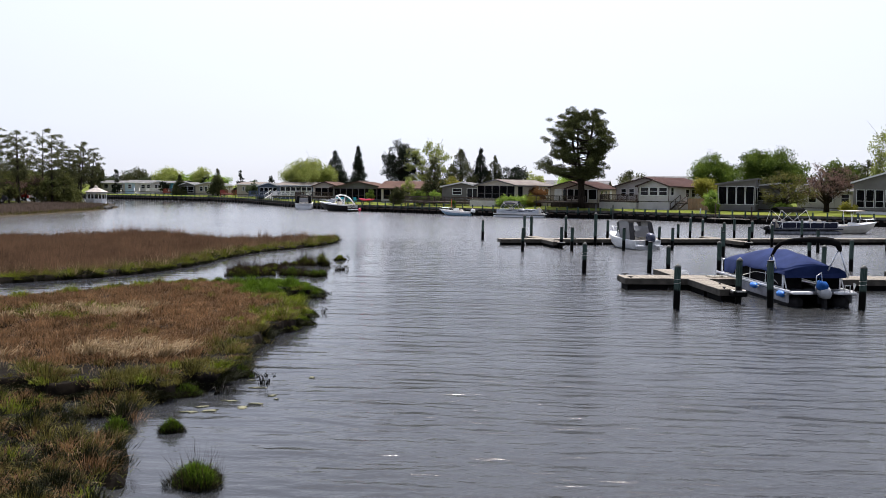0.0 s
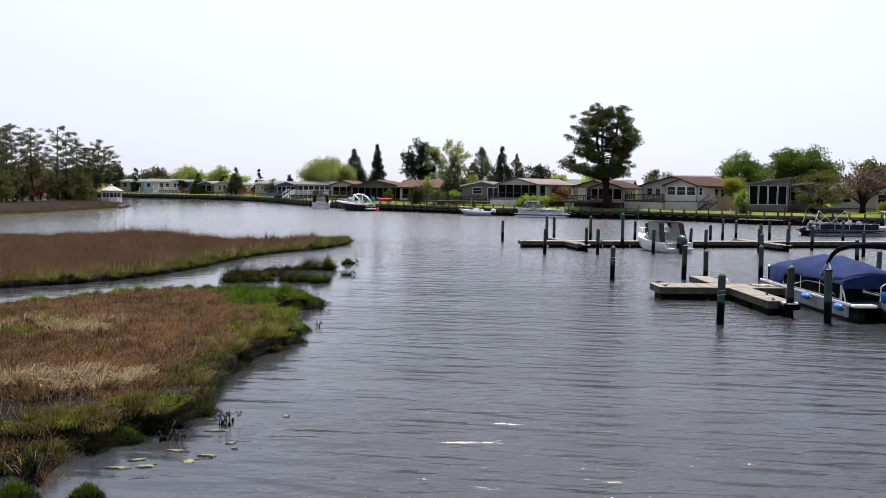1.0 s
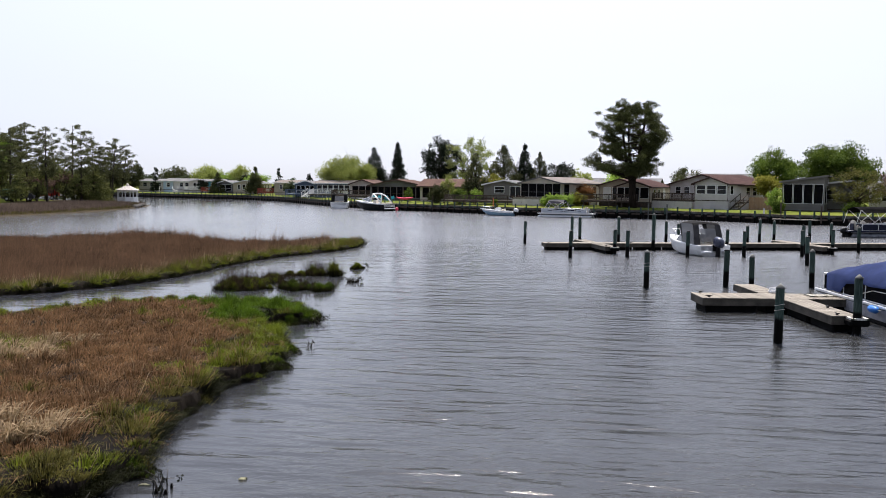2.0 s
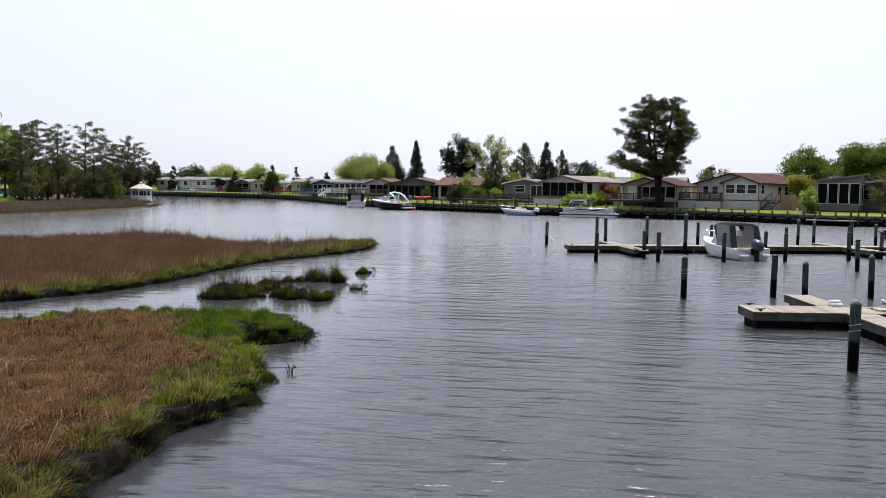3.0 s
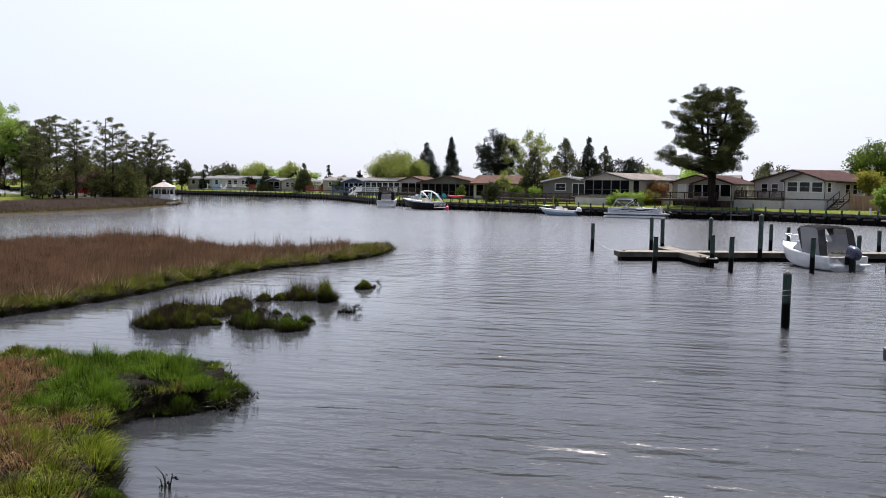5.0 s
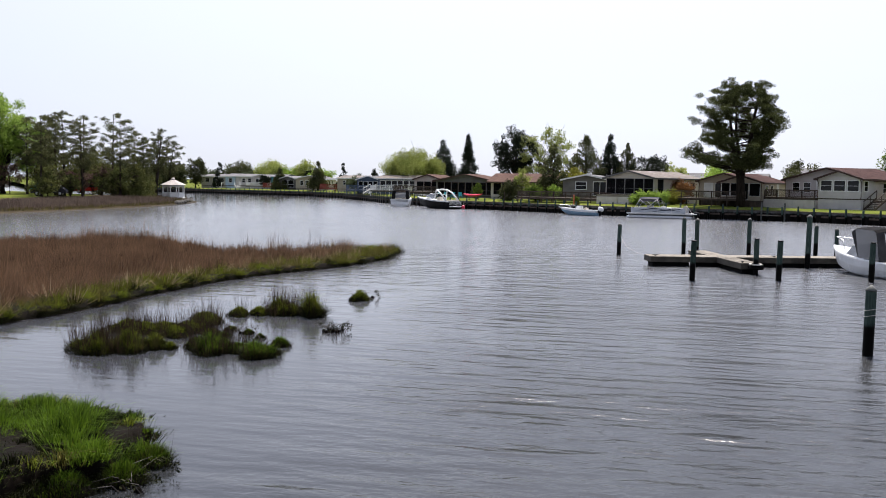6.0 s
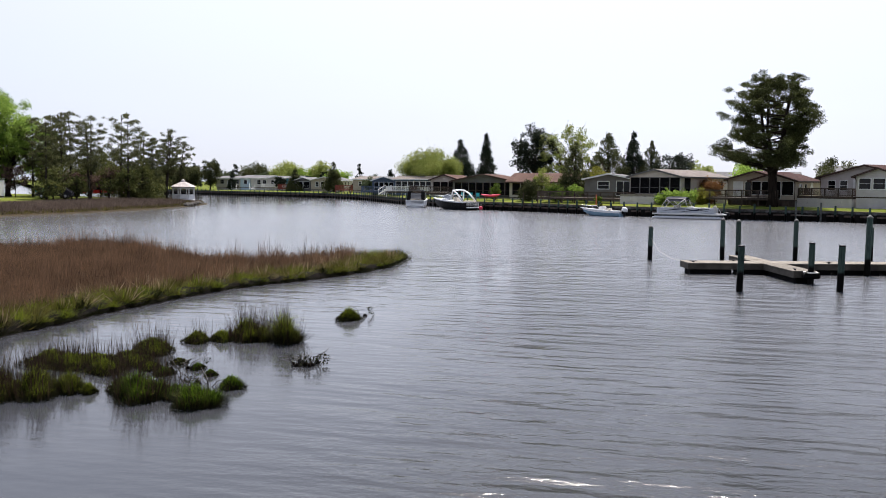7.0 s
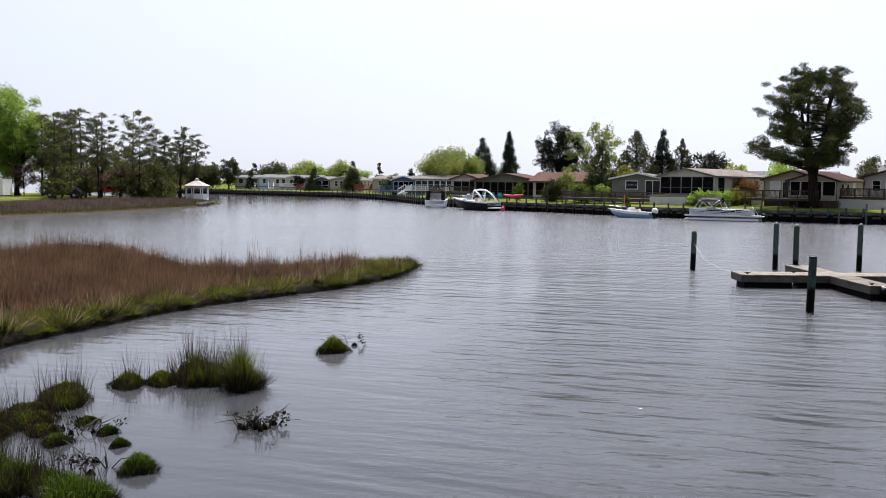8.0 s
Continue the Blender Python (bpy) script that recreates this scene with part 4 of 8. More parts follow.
D1 = dock(pose(5.0, 58.65, 0, 0, 0, 10.3), "weathered grey floating dock with finger piers among pilings", 0.48,
          [(0, 0, 46, 1.2, True), (3.15, -3.15, 4.0, -0.04, False), (3.1, 1.24, 3.95, 4.15, False), (17.9, -3.3, 18.75, -0.04, False), (17.9, 1.24, 18.8, 3.6, False), (32.5, -3.3, 33.4, -0.04, False)], 0, [(0.3, 0.3, 0), (2.2, 0.9, 0), (3.3, -2.9, 90), (6, 0.2, 0), (12, 0.2, 0)])

# the pile guides: a small platform at each finger's outer end, round its pile
def pile_guide(x, y, z):
    ob = thing("pile_guide", pose(x, y, 0), "black bracket with pale collar round a mooring pile", "pile guide", "pile guides")
    bm = bmesh.new()
    box(bm, -0.3, -0.24, z - 0.26, 0.3, 0.26, z - 0.06)
    bmesh.ops.bevel(bm, geom=bm.edges[:], offset=0.05, segments=1, affect="EDGES")
    part("bracket", bm, FLOAT, ob)
    bm = bmesh.new()
    for a in range(4):
        q = pose(0, 0, 0, 0, 0, a * 90)
        box(bm, -0.26, 0.18, z - 0.06, 0.26, 0.26, z - 0.01, q)
    part("collar", bm, ROPE, ob)


# x, y, height above water, girth, kind of top: 0 flat, 1 cone
PILES = [(3.84, 65.28, 1.62, 0.15, 1), (8.15, 37.5, 1.53, 0.155, 1), (9.6, 24.46, 1.57, 0.165, 1), (6.17, 52.85, 1.60, 0.15, 0), (9.72, 53.7, 1.62, 0.15, 0), (13.47, 54.25, 1.60, 0.15, 0), (17.2, 55.3, 1.58, 0.15, 0), (21.2, 56.6, 1.62, 0.15, 0), (27.4, 54.6, 1.6, 0.15, 0),
         (7.41, 66.3, 2.0, 0.15, 1), (7.77, 63.6, 2.05, 0.15, 1), (9.27, 56.02, 1.55, 0.15, 0), (11.0, 66.8, 2.0, 0.15, 1), (12.36, 59.8, 2.45, 0.16, 1), (14.65, 67.3, 1.68, 0.15, 1), (15.2, 65.3, 1.6, 0.14, 1), (17.28, 59.74, 1.48, 0.15, 1), (20.1, 64.9, 1.52, 0.15, 1), (22.7, 70.8, 1.8, 0.15, 1), (23.55, 69.9, 1.72, 0.15, 1), (27.2, 72.5, 1.75, 0.15, 1), (23.82, 58.57, 1.6, 0.15, 0), (26.2, 60.3, 1.7, 0.15, 1), (28.0, 70.0, 1.6, 0.15, 1), (31.0, 66.5, 1.9, 0.15, 1),
         (11.7, 38.3, 1.6, 0.16, 0), (12.05, 35.6, 1.55, 0.14, 1), (15.45, 38.5, 1.6, 0.15, 1), (12.52, 26.36, 1.68, 0.16, 1), (13.25, 24.95, 1.75, 0.165, 0), (16.55, 24.6, 1.58, 0.165, 1), (19.2, 49.9, 1.6, 0.15, 0), (23.7, 47.0, 1.5, 0.15, 1), (23.3, 40.4, 1.7, 0.15, 1), (21.9, 58.4, 1.9, 0.15, 0), (33.5, 57.0, 1.8, 0.15, 1), (20.0, 36.2, 1.6, 0.15, 1)]


def piling(x, y, h, r, top):
    r *= 0.74
    root = thing("mooring_piling", pose(x, y, 0, random.uniform(-1.2, 1.2), random.uniform(-1.2, 1.2), random.uniform(0, 360)), "green-grey treated timber piling with a black wet foot" if top else "flat-topped green-grey timber piling in the water", "piling", "mooring pilings")
    bm = bmesh.new()
    lathe(bm, [(r * 1.08, -2.0), (r * 1.04, 0.0), (r, h - 0.1), (r * 0.97, h - 0.02), (r * 0.9, h)], 14)
    for v in bm.verts:
        v.co.x += 0.012 * math.sin(v.co.z * 3 + x)
    part("post", bm, PILE, root)
    bm = bmesh.new()
    if top:
        lathe(bm, [(r * 1.06, h - 0.03), (r * 1.06, h + 0.005), (0.02, h + 0.11)], 14)
        part("cap", bm, CAPMAT, root, "weathered conical pile cap")
    else:
        lathe(bm, [(r * 1.06, h - 0.015), (r * 1.06, h + 0.03), (r * 0.9, h + 0.045)], 14)
        part("cap", bm, BLACK, root, "flat black pile cap")
    if y < 24.7 or abs(y - 37.5) < 0.01:
        bm = bmesh.new()
        for k in range(2):
            zz = h * (0.6 + 0.09 * k)
            tube(bm, [(1.09 * r * math.cos(a), 1.09 * r * math.sin(a), zz + 0.03 * math.sin(a)) for a in [i * math.tau / 14 for i in range(15)]], [0.008] * 15, 5)
        part("rope_turns", bm, ROPE, root, "frayed mooring rope wound round")


CAPMAT = surface("pile_cap", (0.06, 0.065, 0.06), (0.15, 0.155, 0.145), 4, 0.7)
random.seed(11)
for p in PILES:
    piling(*p)
for g in ((12.52, 26.36, 0.5), (9.27, 56.02, 0.48), (23.82, 58.57, 0.48)):
    pile_guide(*g)


# ---- trees ----
def leaf_cloud(centers, radii, per, size, seed, flat=0.75):
    """Small leaf faces gathered in clumps."""
    g = np.random.default_rng(seed)
    vs = []
    for (cx, cy, cz), r in zip(centers, radii):
        n = max(8, int(per * r * r))
        d = g.standard_normal((n, 3))
        d /= np.linalg.norm(d, axis=1)[:, None]
        p = d * (r * g.random(n) ** 0.45 * (1 + 0.25 * np.sin(d[:, 0] * 5 + cz)))[:, None]
        p[:, 2] *= flat
        p += (cx, cy, cz)
        a = g.standard_normal((n, 3))
        a /= np.linalg.norm(a, axis=1)[:, None]
        b = np.cross(a, g.standard_normal((n, 3)))
        b /= np.linalg.norm(b, axis=1)[:, None] + 1e-9
        s = (size * g.uniform(0.55, 1.3, n))[:, None] * 0.5
        vs.append(np.stack([p - a * s, p + b * s * 0.55, p + a * s, p - b * s * 0.55], 1))
    v = np.concatenate(vs, 0).reshape(-1, 3)
    return v, np.arange(len(v)).reshape(-1, 4)


def tree(name, label, x, y, z, h, base, rx, mat, shape="round", clumps=40, cr=0.9, per=150, size=0.3, trunks=1, tr=0.2, seed=1, ry=None, lean=0.0, flat=0.75, bare=0.0, arm=()):
    """A tree on a tapered trunk with limbs; base: height of the crown's lowest leaves, h: of its top."""
    g = random.Random(seed)
    ry = ry or rx
    root = thing(name, pose(x, y, z), label, "bush" if name.endswith("bush") or name == "hedge" else "tree")
    ch = h - base
    centers, radii = [], []
    tries = 0
    while len(centers) < clumps and tries < clumps * 30:
        tries += 1
        if shape in ("cone", "spire"):
            t = g.random() ** (1.5 if shape == "cone" else 1.25)
            w = (1 - t) ** (0.85 if shape == "cone" else 1.15) * 0.95 + 0.03
            a, q = g.uniform(0, math.tau), g.uniform(0.45, 1.0) * w
            c = (rx * q * math.cos(a), ry * q * math.sin(a), base + ch * t)
            radii.append(cr * (0.45 + 0.75 * (1 - t)) * g.uniform(0.8, 1.25))
        elif shape == "pine":
            t = g.random()
            w = math.sqrt(max(0.02, 1 - ((t - 0.40) / 0.66) ** 2))
            a, q = g.uniform(0, math.tau), g.uniform(0.35, 1.0) * w
            c = (rx * q * math.cos(a), ry * q * math.sin(a), base + ch * t * 0.97 - 0.35 * q)
            radii.append(cr * g.uniform(0.7, 1.2))
        else:
            v = Vector((g.gauss(0, 1), g.gauss(0, 1), g.gauss(0, 1))).normalized() * g.uniform(0.45, 1.0)
            if shape == "dome" and v.z < -0.35:
                continue
            k = 1 - 0.25 * max(0, -v.z)
            c = (rx * v.x * k, ry * v.y * k, base + ch * (0.5 + 0.5 * v.z) if shape != "dome" else base + ch * max(0.05, 0.32 + 0.66 * v.z))
            radii.append(cr * g.uniform(0.7, 1.25))
        centers.append((c[0] * 1.0 + lean * (c[2] / h), c[1], c[2]))
    for c in arm:
        centers.append(c)
        radii.append(cr * g.uniform(0.8, 1.1))
    # trunks and limbs
    bm = bmesh.new()
    axes = []
    for k in range(trunks):
        a = k * math.tau / trunks + g.random()
        spread = 0.0 if trunks == 1 else min(rx * 0.3, 1.4)
        top = h * (0.93 if shape in ("cone", "spire", "pine") else 0.62)
        pts, rr = [], []
        for i in range(6):
            t = i / 5
            f = max(0, t - 0.3) / 0.7 if trunks > 1 else t
            pts.append(Vector((spread * math.cos(a) * f + lean * t * top / h + 0.1 * g.uniform(-1, 1) * t + (0.0 if trunks == 1 else 0.16 * math.cos(a)), spread * math.sin(a) * f + 0.1 * g.uniform(-1, 1) * t, -0.15 + (top + 0.15) * t)))
            rr.append(tr * (1.25 if i == 0 else 1) * (1 - 0.8 * t) + 0.015)
        tube(bm, pts, rr, 8)
        axes.append(pts)
    for i, c in enumerate(centers):
        if shape in ("spire", "cone") and i % 3:
            continue
        ax = axes[i % len(axes)]
        zz = max(0.25 * h if shape != "dome" else 0.15 * h, c[2] - (0.10 if shape == "pine" else 0.28) * h)
        zz = min(zz, ax[-1].z * 0.97)
        j = min(4, max(0, int(zz / (ax[-1].z + 1e-6) * 5)))
        s = ax[j].lerp(ax[j + 1], min(1, max(0, (zz - ax[j].z) / (ax[j + 1].z - ax[j].z + 1e-6))))
        e = Vector(c)
        mid = s.lerp(e, 0.5) + Vector((0, 0, 0.06 * (e - s).length))
        r0 = max(0.025, tr * 0.34 * (1 - 0.6 * c[2] / h))
        tube(bm, [s, mid, e], [r0, r0 * 0.6, r0 * 0.25], 5, False)
        if bare:
            for _ in range(int(bare)):
                q = e + Vector((g.gauss(0, 1), g.gauss(0, 1), g.gauss(0.3, 1))) * radii[i] * 0.7
                tube(bm, [mid.lerp(e, g.uniform(0.3, 1)), q], [0.025, 0.008], 3, False)
    part("trunk", bm, BARK, root)
    v, f = leaf_cloud(centers, radii, per, size, seed, flat)
    ob = new("crown", raw_mesh("crown", v, f, mat))
    ob.parent = root
    return root


def layered_pine(label, x, y, z, h, base, left, right, limbs, per_limb, cr, per, size, stems, tr, seed, mat, lean=0.0, fork=0.3, bark=None, flat=0.6):
    """A pine with flat plates of needles on rising limbs. left, right: reach of the crown at even steps from base to top."""
    g = random.Random(seed)
    root = thing("pine_tree", pose(x, y, z), label, "tree")
    bm = bmesh.new()
    axes = []
    for k in range(stems):
        a = k * math.tau / stems + g.random()
        sp = 0.0 if stems == 1 else min(right) + 0.9
        top = h * (0.97 if k == 0 else g.uniform(0.78, 0.9))
        pts, rr = [], []
        for i in range(8):
            t = i / 7
            f = max(0, t - fork) / (1 - fork)
            pts.append(Vector((sp * math.cos(a) * f ** 0.8 + lean * t + 0.12 * g.uniform(-1, 1) * t + (0.2 * math.cos(a) if stems > 1 else 0), sp * math.sin(a) * f ** 0.8 + 0.12 * g.uniform(-1, 1) * t, -0.15 + (top + 0.15) * t)))
            rr.append(tr * (1.3 if i == 0 else 1) * (1 - 0.85 * t) + 0.02)
        tube(bm, pts, rr, 8)
        axes.append(pts)
    centers, radii = [], []
    for k in range(limbs):
        t = min(1.0, max(0.0, (k + g.uniform(-0.6, 0.6)) / (limbs - 1)))
        a = k * 2.39996 + g.uniform(-0.4, 0.4)
        side = right if math.cos(a) > 0 else left
        q = t * (len(side) - 1)
        i = min(int(q), len(side) - 2)
        reach = (side[i] + (side[i + 1] - side[i]) * (q - i)) * g.uniform(0.72, 1.04)
        ze = base + (h - base - 0.3) * t
        ax = axes[k % stems]
        zs = max(base * 0.55, min(ax[-1].z * 0.96, ze - 0.22 * reach - 0.3))
        j = min(6, max(0, int(zs / ax[-1].z * 7)))
        st = ax[j].lerp(ax[j + 1], min(1, max(0, (zs - ax[j].z) / (ax[j + 1].z - ax[j].z))))
        depth = 0.85 if abs(math.sin(a)) > 0.7 else 1.0
        en = Vector((lean * ze / h + reach * math.cos(a), reach * math.sin(a) * depth, ze))
        mid = st.lerp(en, 0.5) + Vector((0, 0, -0.05 * reach))
        r0 = max(0.03, tr * 0.33 * (1 - 0.7 * t))
        tube(bm, [st, mid, en], [r0, r0 * 0.65, r0 * 0.2], 5, False)
        for m in range(per_limb):
            f = 1 - 0.55 * (m / per_limb) ** 0.9
            c = (mid.lerp(en, (f - 0.5) * 2) if f > 0.5 else st.lerp(mid, f * 2)) + Vector((g.gauss(0, 0.42), g.gauss(0, 0.42), g.uniform(0.0, 0.35))) * cr * 1.25
            centers.append(tuple(c))
            radii.append(cr * g.uniform(0.6, 1.15) * (1 - 0.25 * t))
            if m % 2 == 0:
                tube(bm, [mid.lerp(en, max(0, (f - 0.6) * 1.6)), c], [r0 * 0.4, 0.012], 4, False)
    part("trunk", bm, bark or BARK, root)
    v, f = leaf_cloud(centers, radii, per, size, seed, flat)
    ob = new("crown", raw_mesh("crown", v, f, mat))
    ob.parent = root


# the tall pine on the far bank
layered_pine("tall dark pine with layered crown and several stems", 21.1, 126.6, 1.35, 15.3, 5.0, (4.0, 8.2, 5.4, 6.3, 5.8, 4.5, 2.0), (2.6, 3.8, 4.5, 5.9, 5.2, 3.9, 1.6), 78, 7, 0.92, 620, 0.14, 4, 0.40, 5, NEEDLE, fork=0.30, flat=0.5)

JUNIPER = foliage("juniper_sprays", (0.03, 0.034, 0.008), (0.17, 0.165, 0.045), 0.3)
FAR_TREES = [
    ("cedar_tree", "slender dark conical cedar", -20.0, 190.6, 12.0, 1.5, 3.0, CEDAR, "spire", 90, 1.3),
    ("cedar_tree", "dark broad cedar with ragged top", -26.0, 197.2, 11.0, 1.5, 4.3, CEDAR, "cone", 80, 1.5),
    ("willow_tree", "broad pale green willow crown over low roofs", -31.2, 189.0, 8.3, 3.0, 5.7, PALE, "dome", 60, 1.7),
    ("cedar_tree", "dark dense evergreen beside a budding tree", -9.0, 166.0, 12.0, 2.8, 3.8, CEDAR, "round", 90, 0.95),
    ("budding_tree", "tall tree with pale spring leaves and open limbs", -3.7, 165.0, 12.6, 3.4, 5.3, PALE, "dome", 76, 0.82),
    ("cedar_tree", "dark green bushy cedar behind the lawn", -1.8, 145.0, 8.0, 0.6, 3.4, OLIVE, "cone", 60, 1.2),
    ("pine_tree", "olive-green evergreen with feathery limbs", 2.9, 155.3, 9.9, 1.0, 5.0, OLIVE, "cone", 70, 1.4),
    ("cedar_tree", "dark pointed cedar behind the beige home", 6.6, 156.7, 10.2, 1.0, 3.5, CEDAR, "spire", 70, 1.3),
    ("cedar_tree", "grey-green evergreen with open limbs", 9.2, 155.5, 8.8, 1.0, 3.0, OLIVE, "cone", 50, 1.1),
    ("cedar_tree", "low dark spreading evergreen", 12.6, 154.4, 7.3, 1.0, 3.2, CEDAR, "dome", 40, 1.1),
    ("yellow_bush", "yellow-green spring shrub between evergreens", 1.0, 147.5, 5.2, 1.2, 1.6, YELLOW, "round", 18, 0.8),
    ("small_tree", "small bare reddish tree above the roofs", 33.0, 147.4, 6.2, 2.0, 2.9, OLIVE, "dome", 26, 0.9),
    ("maple_tree", "bright green round maple", 44.4, 136.7, 9.0, 2.2, 3.4, GREEN, "round", 54, 1.3),
    ("oak_tree", "large dense round-headed green tree", 54.2, 139.1, 9.8, 1.2, 6.5, GREEN, "dome", 110, 1.7),
    ("yellow_bush", "yellow-green round shrub by the fence", 38.4, 121.6, 4.7, 1.6, 1.6, YELLOW, "round", 24, 0.8),
    ("juniper_tree", "olive spreading juniper over the lawn", 46.6, 112.0, 5.9, 1.0, 4.4, JUNIPER, "dome", 80, 0.7),
    ("russet_tree", "reddish-brown budding tree with fine twigs", 54.4, 116.6, 7.3, 1.8, 4.2, RUSSET, "dome", 80, 0.75),
    ("pale_tree", "pale green budding tree", 63.0, 116.5, 12.4, 3.0, 2.9, PALE, "round", 40, 1.2),
    ("pine_tree", "dark pine standing above a grey roof", 68.2, 134.0, 8.0, 2.0, 4.0, OLIVE, "cone", 40, 1.3),
    ("cypress_bush", "dense olive-green conical cypress bush", -72.6, 229.4, 5.4, 0.0, 2.4, OLIVE, "cone", 50, 1.3),
    ("pine_tree", "dark green round-topped pine by a house", -60.0, 220.5, 6.8, 1.0, 2.5, OLIVE, "cone", 50, 1.3),
]
for k, (nm, lab, x, y, h, b, r, mt, sh, n, cr) in enumerate(FAR_TREES):
    if sh in ("cone", "spire"):
        n, cr = int(n * 2.4), cr * 0.52
    tree(nm, lab, x, y, 1.35, h, b, r, mt, sh, n, cr, 170 if mt is PALE else 150 if mt in (RUSSET, JUNIPER) else 215, 0.19 if mt in (RUSSET, JUNIPER) else 0.27, 2 if nm in ("budding_tree", "maple_tree", "russet_tree") else 1, 0.24, 30 + k, bare=5 if mt is RUSSET else 3 if mt in (PALE, JUNIPER) else 0, flat=1.25 if sh in ("cone", "spire") else 0.75)

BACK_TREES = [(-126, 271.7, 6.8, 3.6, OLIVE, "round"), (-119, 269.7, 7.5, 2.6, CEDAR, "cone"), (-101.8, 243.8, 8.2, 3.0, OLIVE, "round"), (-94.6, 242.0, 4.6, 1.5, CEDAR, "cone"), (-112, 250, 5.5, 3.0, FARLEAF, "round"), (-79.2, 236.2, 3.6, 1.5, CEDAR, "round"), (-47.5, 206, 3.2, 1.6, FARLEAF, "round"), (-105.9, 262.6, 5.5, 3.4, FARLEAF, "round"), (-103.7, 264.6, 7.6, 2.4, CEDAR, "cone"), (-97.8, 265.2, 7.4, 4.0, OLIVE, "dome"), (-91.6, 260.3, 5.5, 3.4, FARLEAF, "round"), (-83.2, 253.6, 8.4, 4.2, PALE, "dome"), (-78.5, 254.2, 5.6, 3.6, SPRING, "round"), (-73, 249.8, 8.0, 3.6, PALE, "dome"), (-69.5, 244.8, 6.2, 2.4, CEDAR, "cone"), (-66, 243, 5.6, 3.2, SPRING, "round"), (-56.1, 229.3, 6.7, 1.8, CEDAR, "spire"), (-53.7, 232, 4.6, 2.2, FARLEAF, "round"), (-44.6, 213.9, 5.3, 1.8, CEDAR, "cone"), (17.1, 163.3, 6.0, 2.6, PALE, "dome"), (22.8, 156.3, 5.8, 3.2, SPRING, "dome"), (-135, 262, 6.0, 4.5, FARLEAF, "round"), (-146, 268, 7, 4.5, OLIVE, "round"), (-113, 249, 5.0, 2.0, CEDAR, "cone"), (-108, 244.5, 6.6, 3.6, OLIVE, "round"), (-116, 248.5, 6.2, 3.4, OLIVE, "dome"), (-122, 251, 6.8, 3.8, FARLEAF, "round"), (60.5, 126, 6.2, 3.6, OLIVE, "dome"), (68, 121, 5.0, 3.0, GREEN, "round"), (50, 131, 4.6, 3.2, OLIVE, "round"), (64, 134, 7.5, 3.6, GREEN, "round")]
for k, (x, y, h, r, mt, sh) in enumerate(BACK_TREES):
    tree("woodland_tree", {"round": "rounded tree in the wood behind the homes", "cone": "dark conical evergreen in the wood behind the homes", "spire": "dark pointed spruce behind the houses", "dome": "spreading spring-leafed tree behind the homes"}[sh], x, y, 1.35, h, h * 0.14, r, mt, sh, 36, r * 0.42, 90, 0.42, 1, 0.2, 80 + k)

# the wooded point: tall thin pines, a bright maple, brush below
POINTNEEDLE = foliage("dull_pine_needles", (0.018, 0.023, 0.010), (0.120, 0.125, 0.052), 0.25)
GREYBARK = surface("grey_pine_bark", (0.022, 0.018, 0.015), (0.06, 0.05, 0.043), 2, 0.95, fine=9, relief=0.8, dist=0.03, stretch=(3, 3, 0.6), spec=0.05)
POINT_PINES = [(-73.5, 133.9, 12.4, 2.7, 0.2), (-75.2, 139.0, 12.7, 2.3, -0.3), (-72.6, 139.7, 12.2, 2.5, 0.3), (-69.8, 143.1, 13.1, 3.4, 0.5), (-67.0, 147.4, 9.5, 1.8, 0.3), (-67.4, 152.8, 11.5, 2.6, 1.0), (-67.0, 156.0, 9.7, 1.8, 1.2), (-77.6, 133.4, 11.3, 2.5, 0.0), (-81.4, 144.7, 11.8, 2.9, 0.0), (-68.8, 155.1, 10.6, 1.7, 0.8)]
POINT_PINES += [(-71.5, 127.5, 11.4, 2.4, 0.1), (-69.0, 133.5, 10.8, 2.2, -0.2), (-68.0, 146.5, 10.6, 2.2, 0.3), (-77.0, 137.0, 11.6, 2.6, 0.0), (-66.2, 139.0, 11.8, 2.6, 0.2)]
for k, (x, y, h, r, ln) in enumerate(POINT_PINES):
    layered_pine("tall thin pine with an open tufted crown", x, y, height_left(x, y) - 0.05, h, h * 0.40, (0.4 * r, 0.7 * r, r, 0.9 * r, 0.5 * r), (0.5 * r, 0.8 * r, 0.9 * r, r, 0.5 * r), 20, 5, 0.62, 300, 0.17, 1, 0.16, 120 + k, POINTNEEDLE, lean=ln, bark=GREYBARK, flat=0.55)
tree("maple_tree", "large bright green spring maple", -81.9, 134.0, 1.1, 14.6, 2.8, 6.0, SPRING, "round", 110, 1.4, 220, 0.27, 2, 0.32, 140, bare=1)
tree("maple_tree", "bright green spring maple at the wood's edge", -90.5, 128.4, 1.1, 12.4, 2.2, 5.6, SPRING, "round", 80, 1.5, 200, 0.27, 2, 0.3, 141)
BRUSH = foliage("dull_olive_brush", (0.020, 0.027, 0.008), (0.150, 0.160, 0.050), 0.3)
tree("cedar_tree", "dark olive bushy cedar at the edge of the point", -65.6, 142.2, 0.5, 6.9, 0.4, 3.2, BRUSH, "cone", 130, 0.7, 150, 0.26, 1, 0.16, 142, flat=1.1)
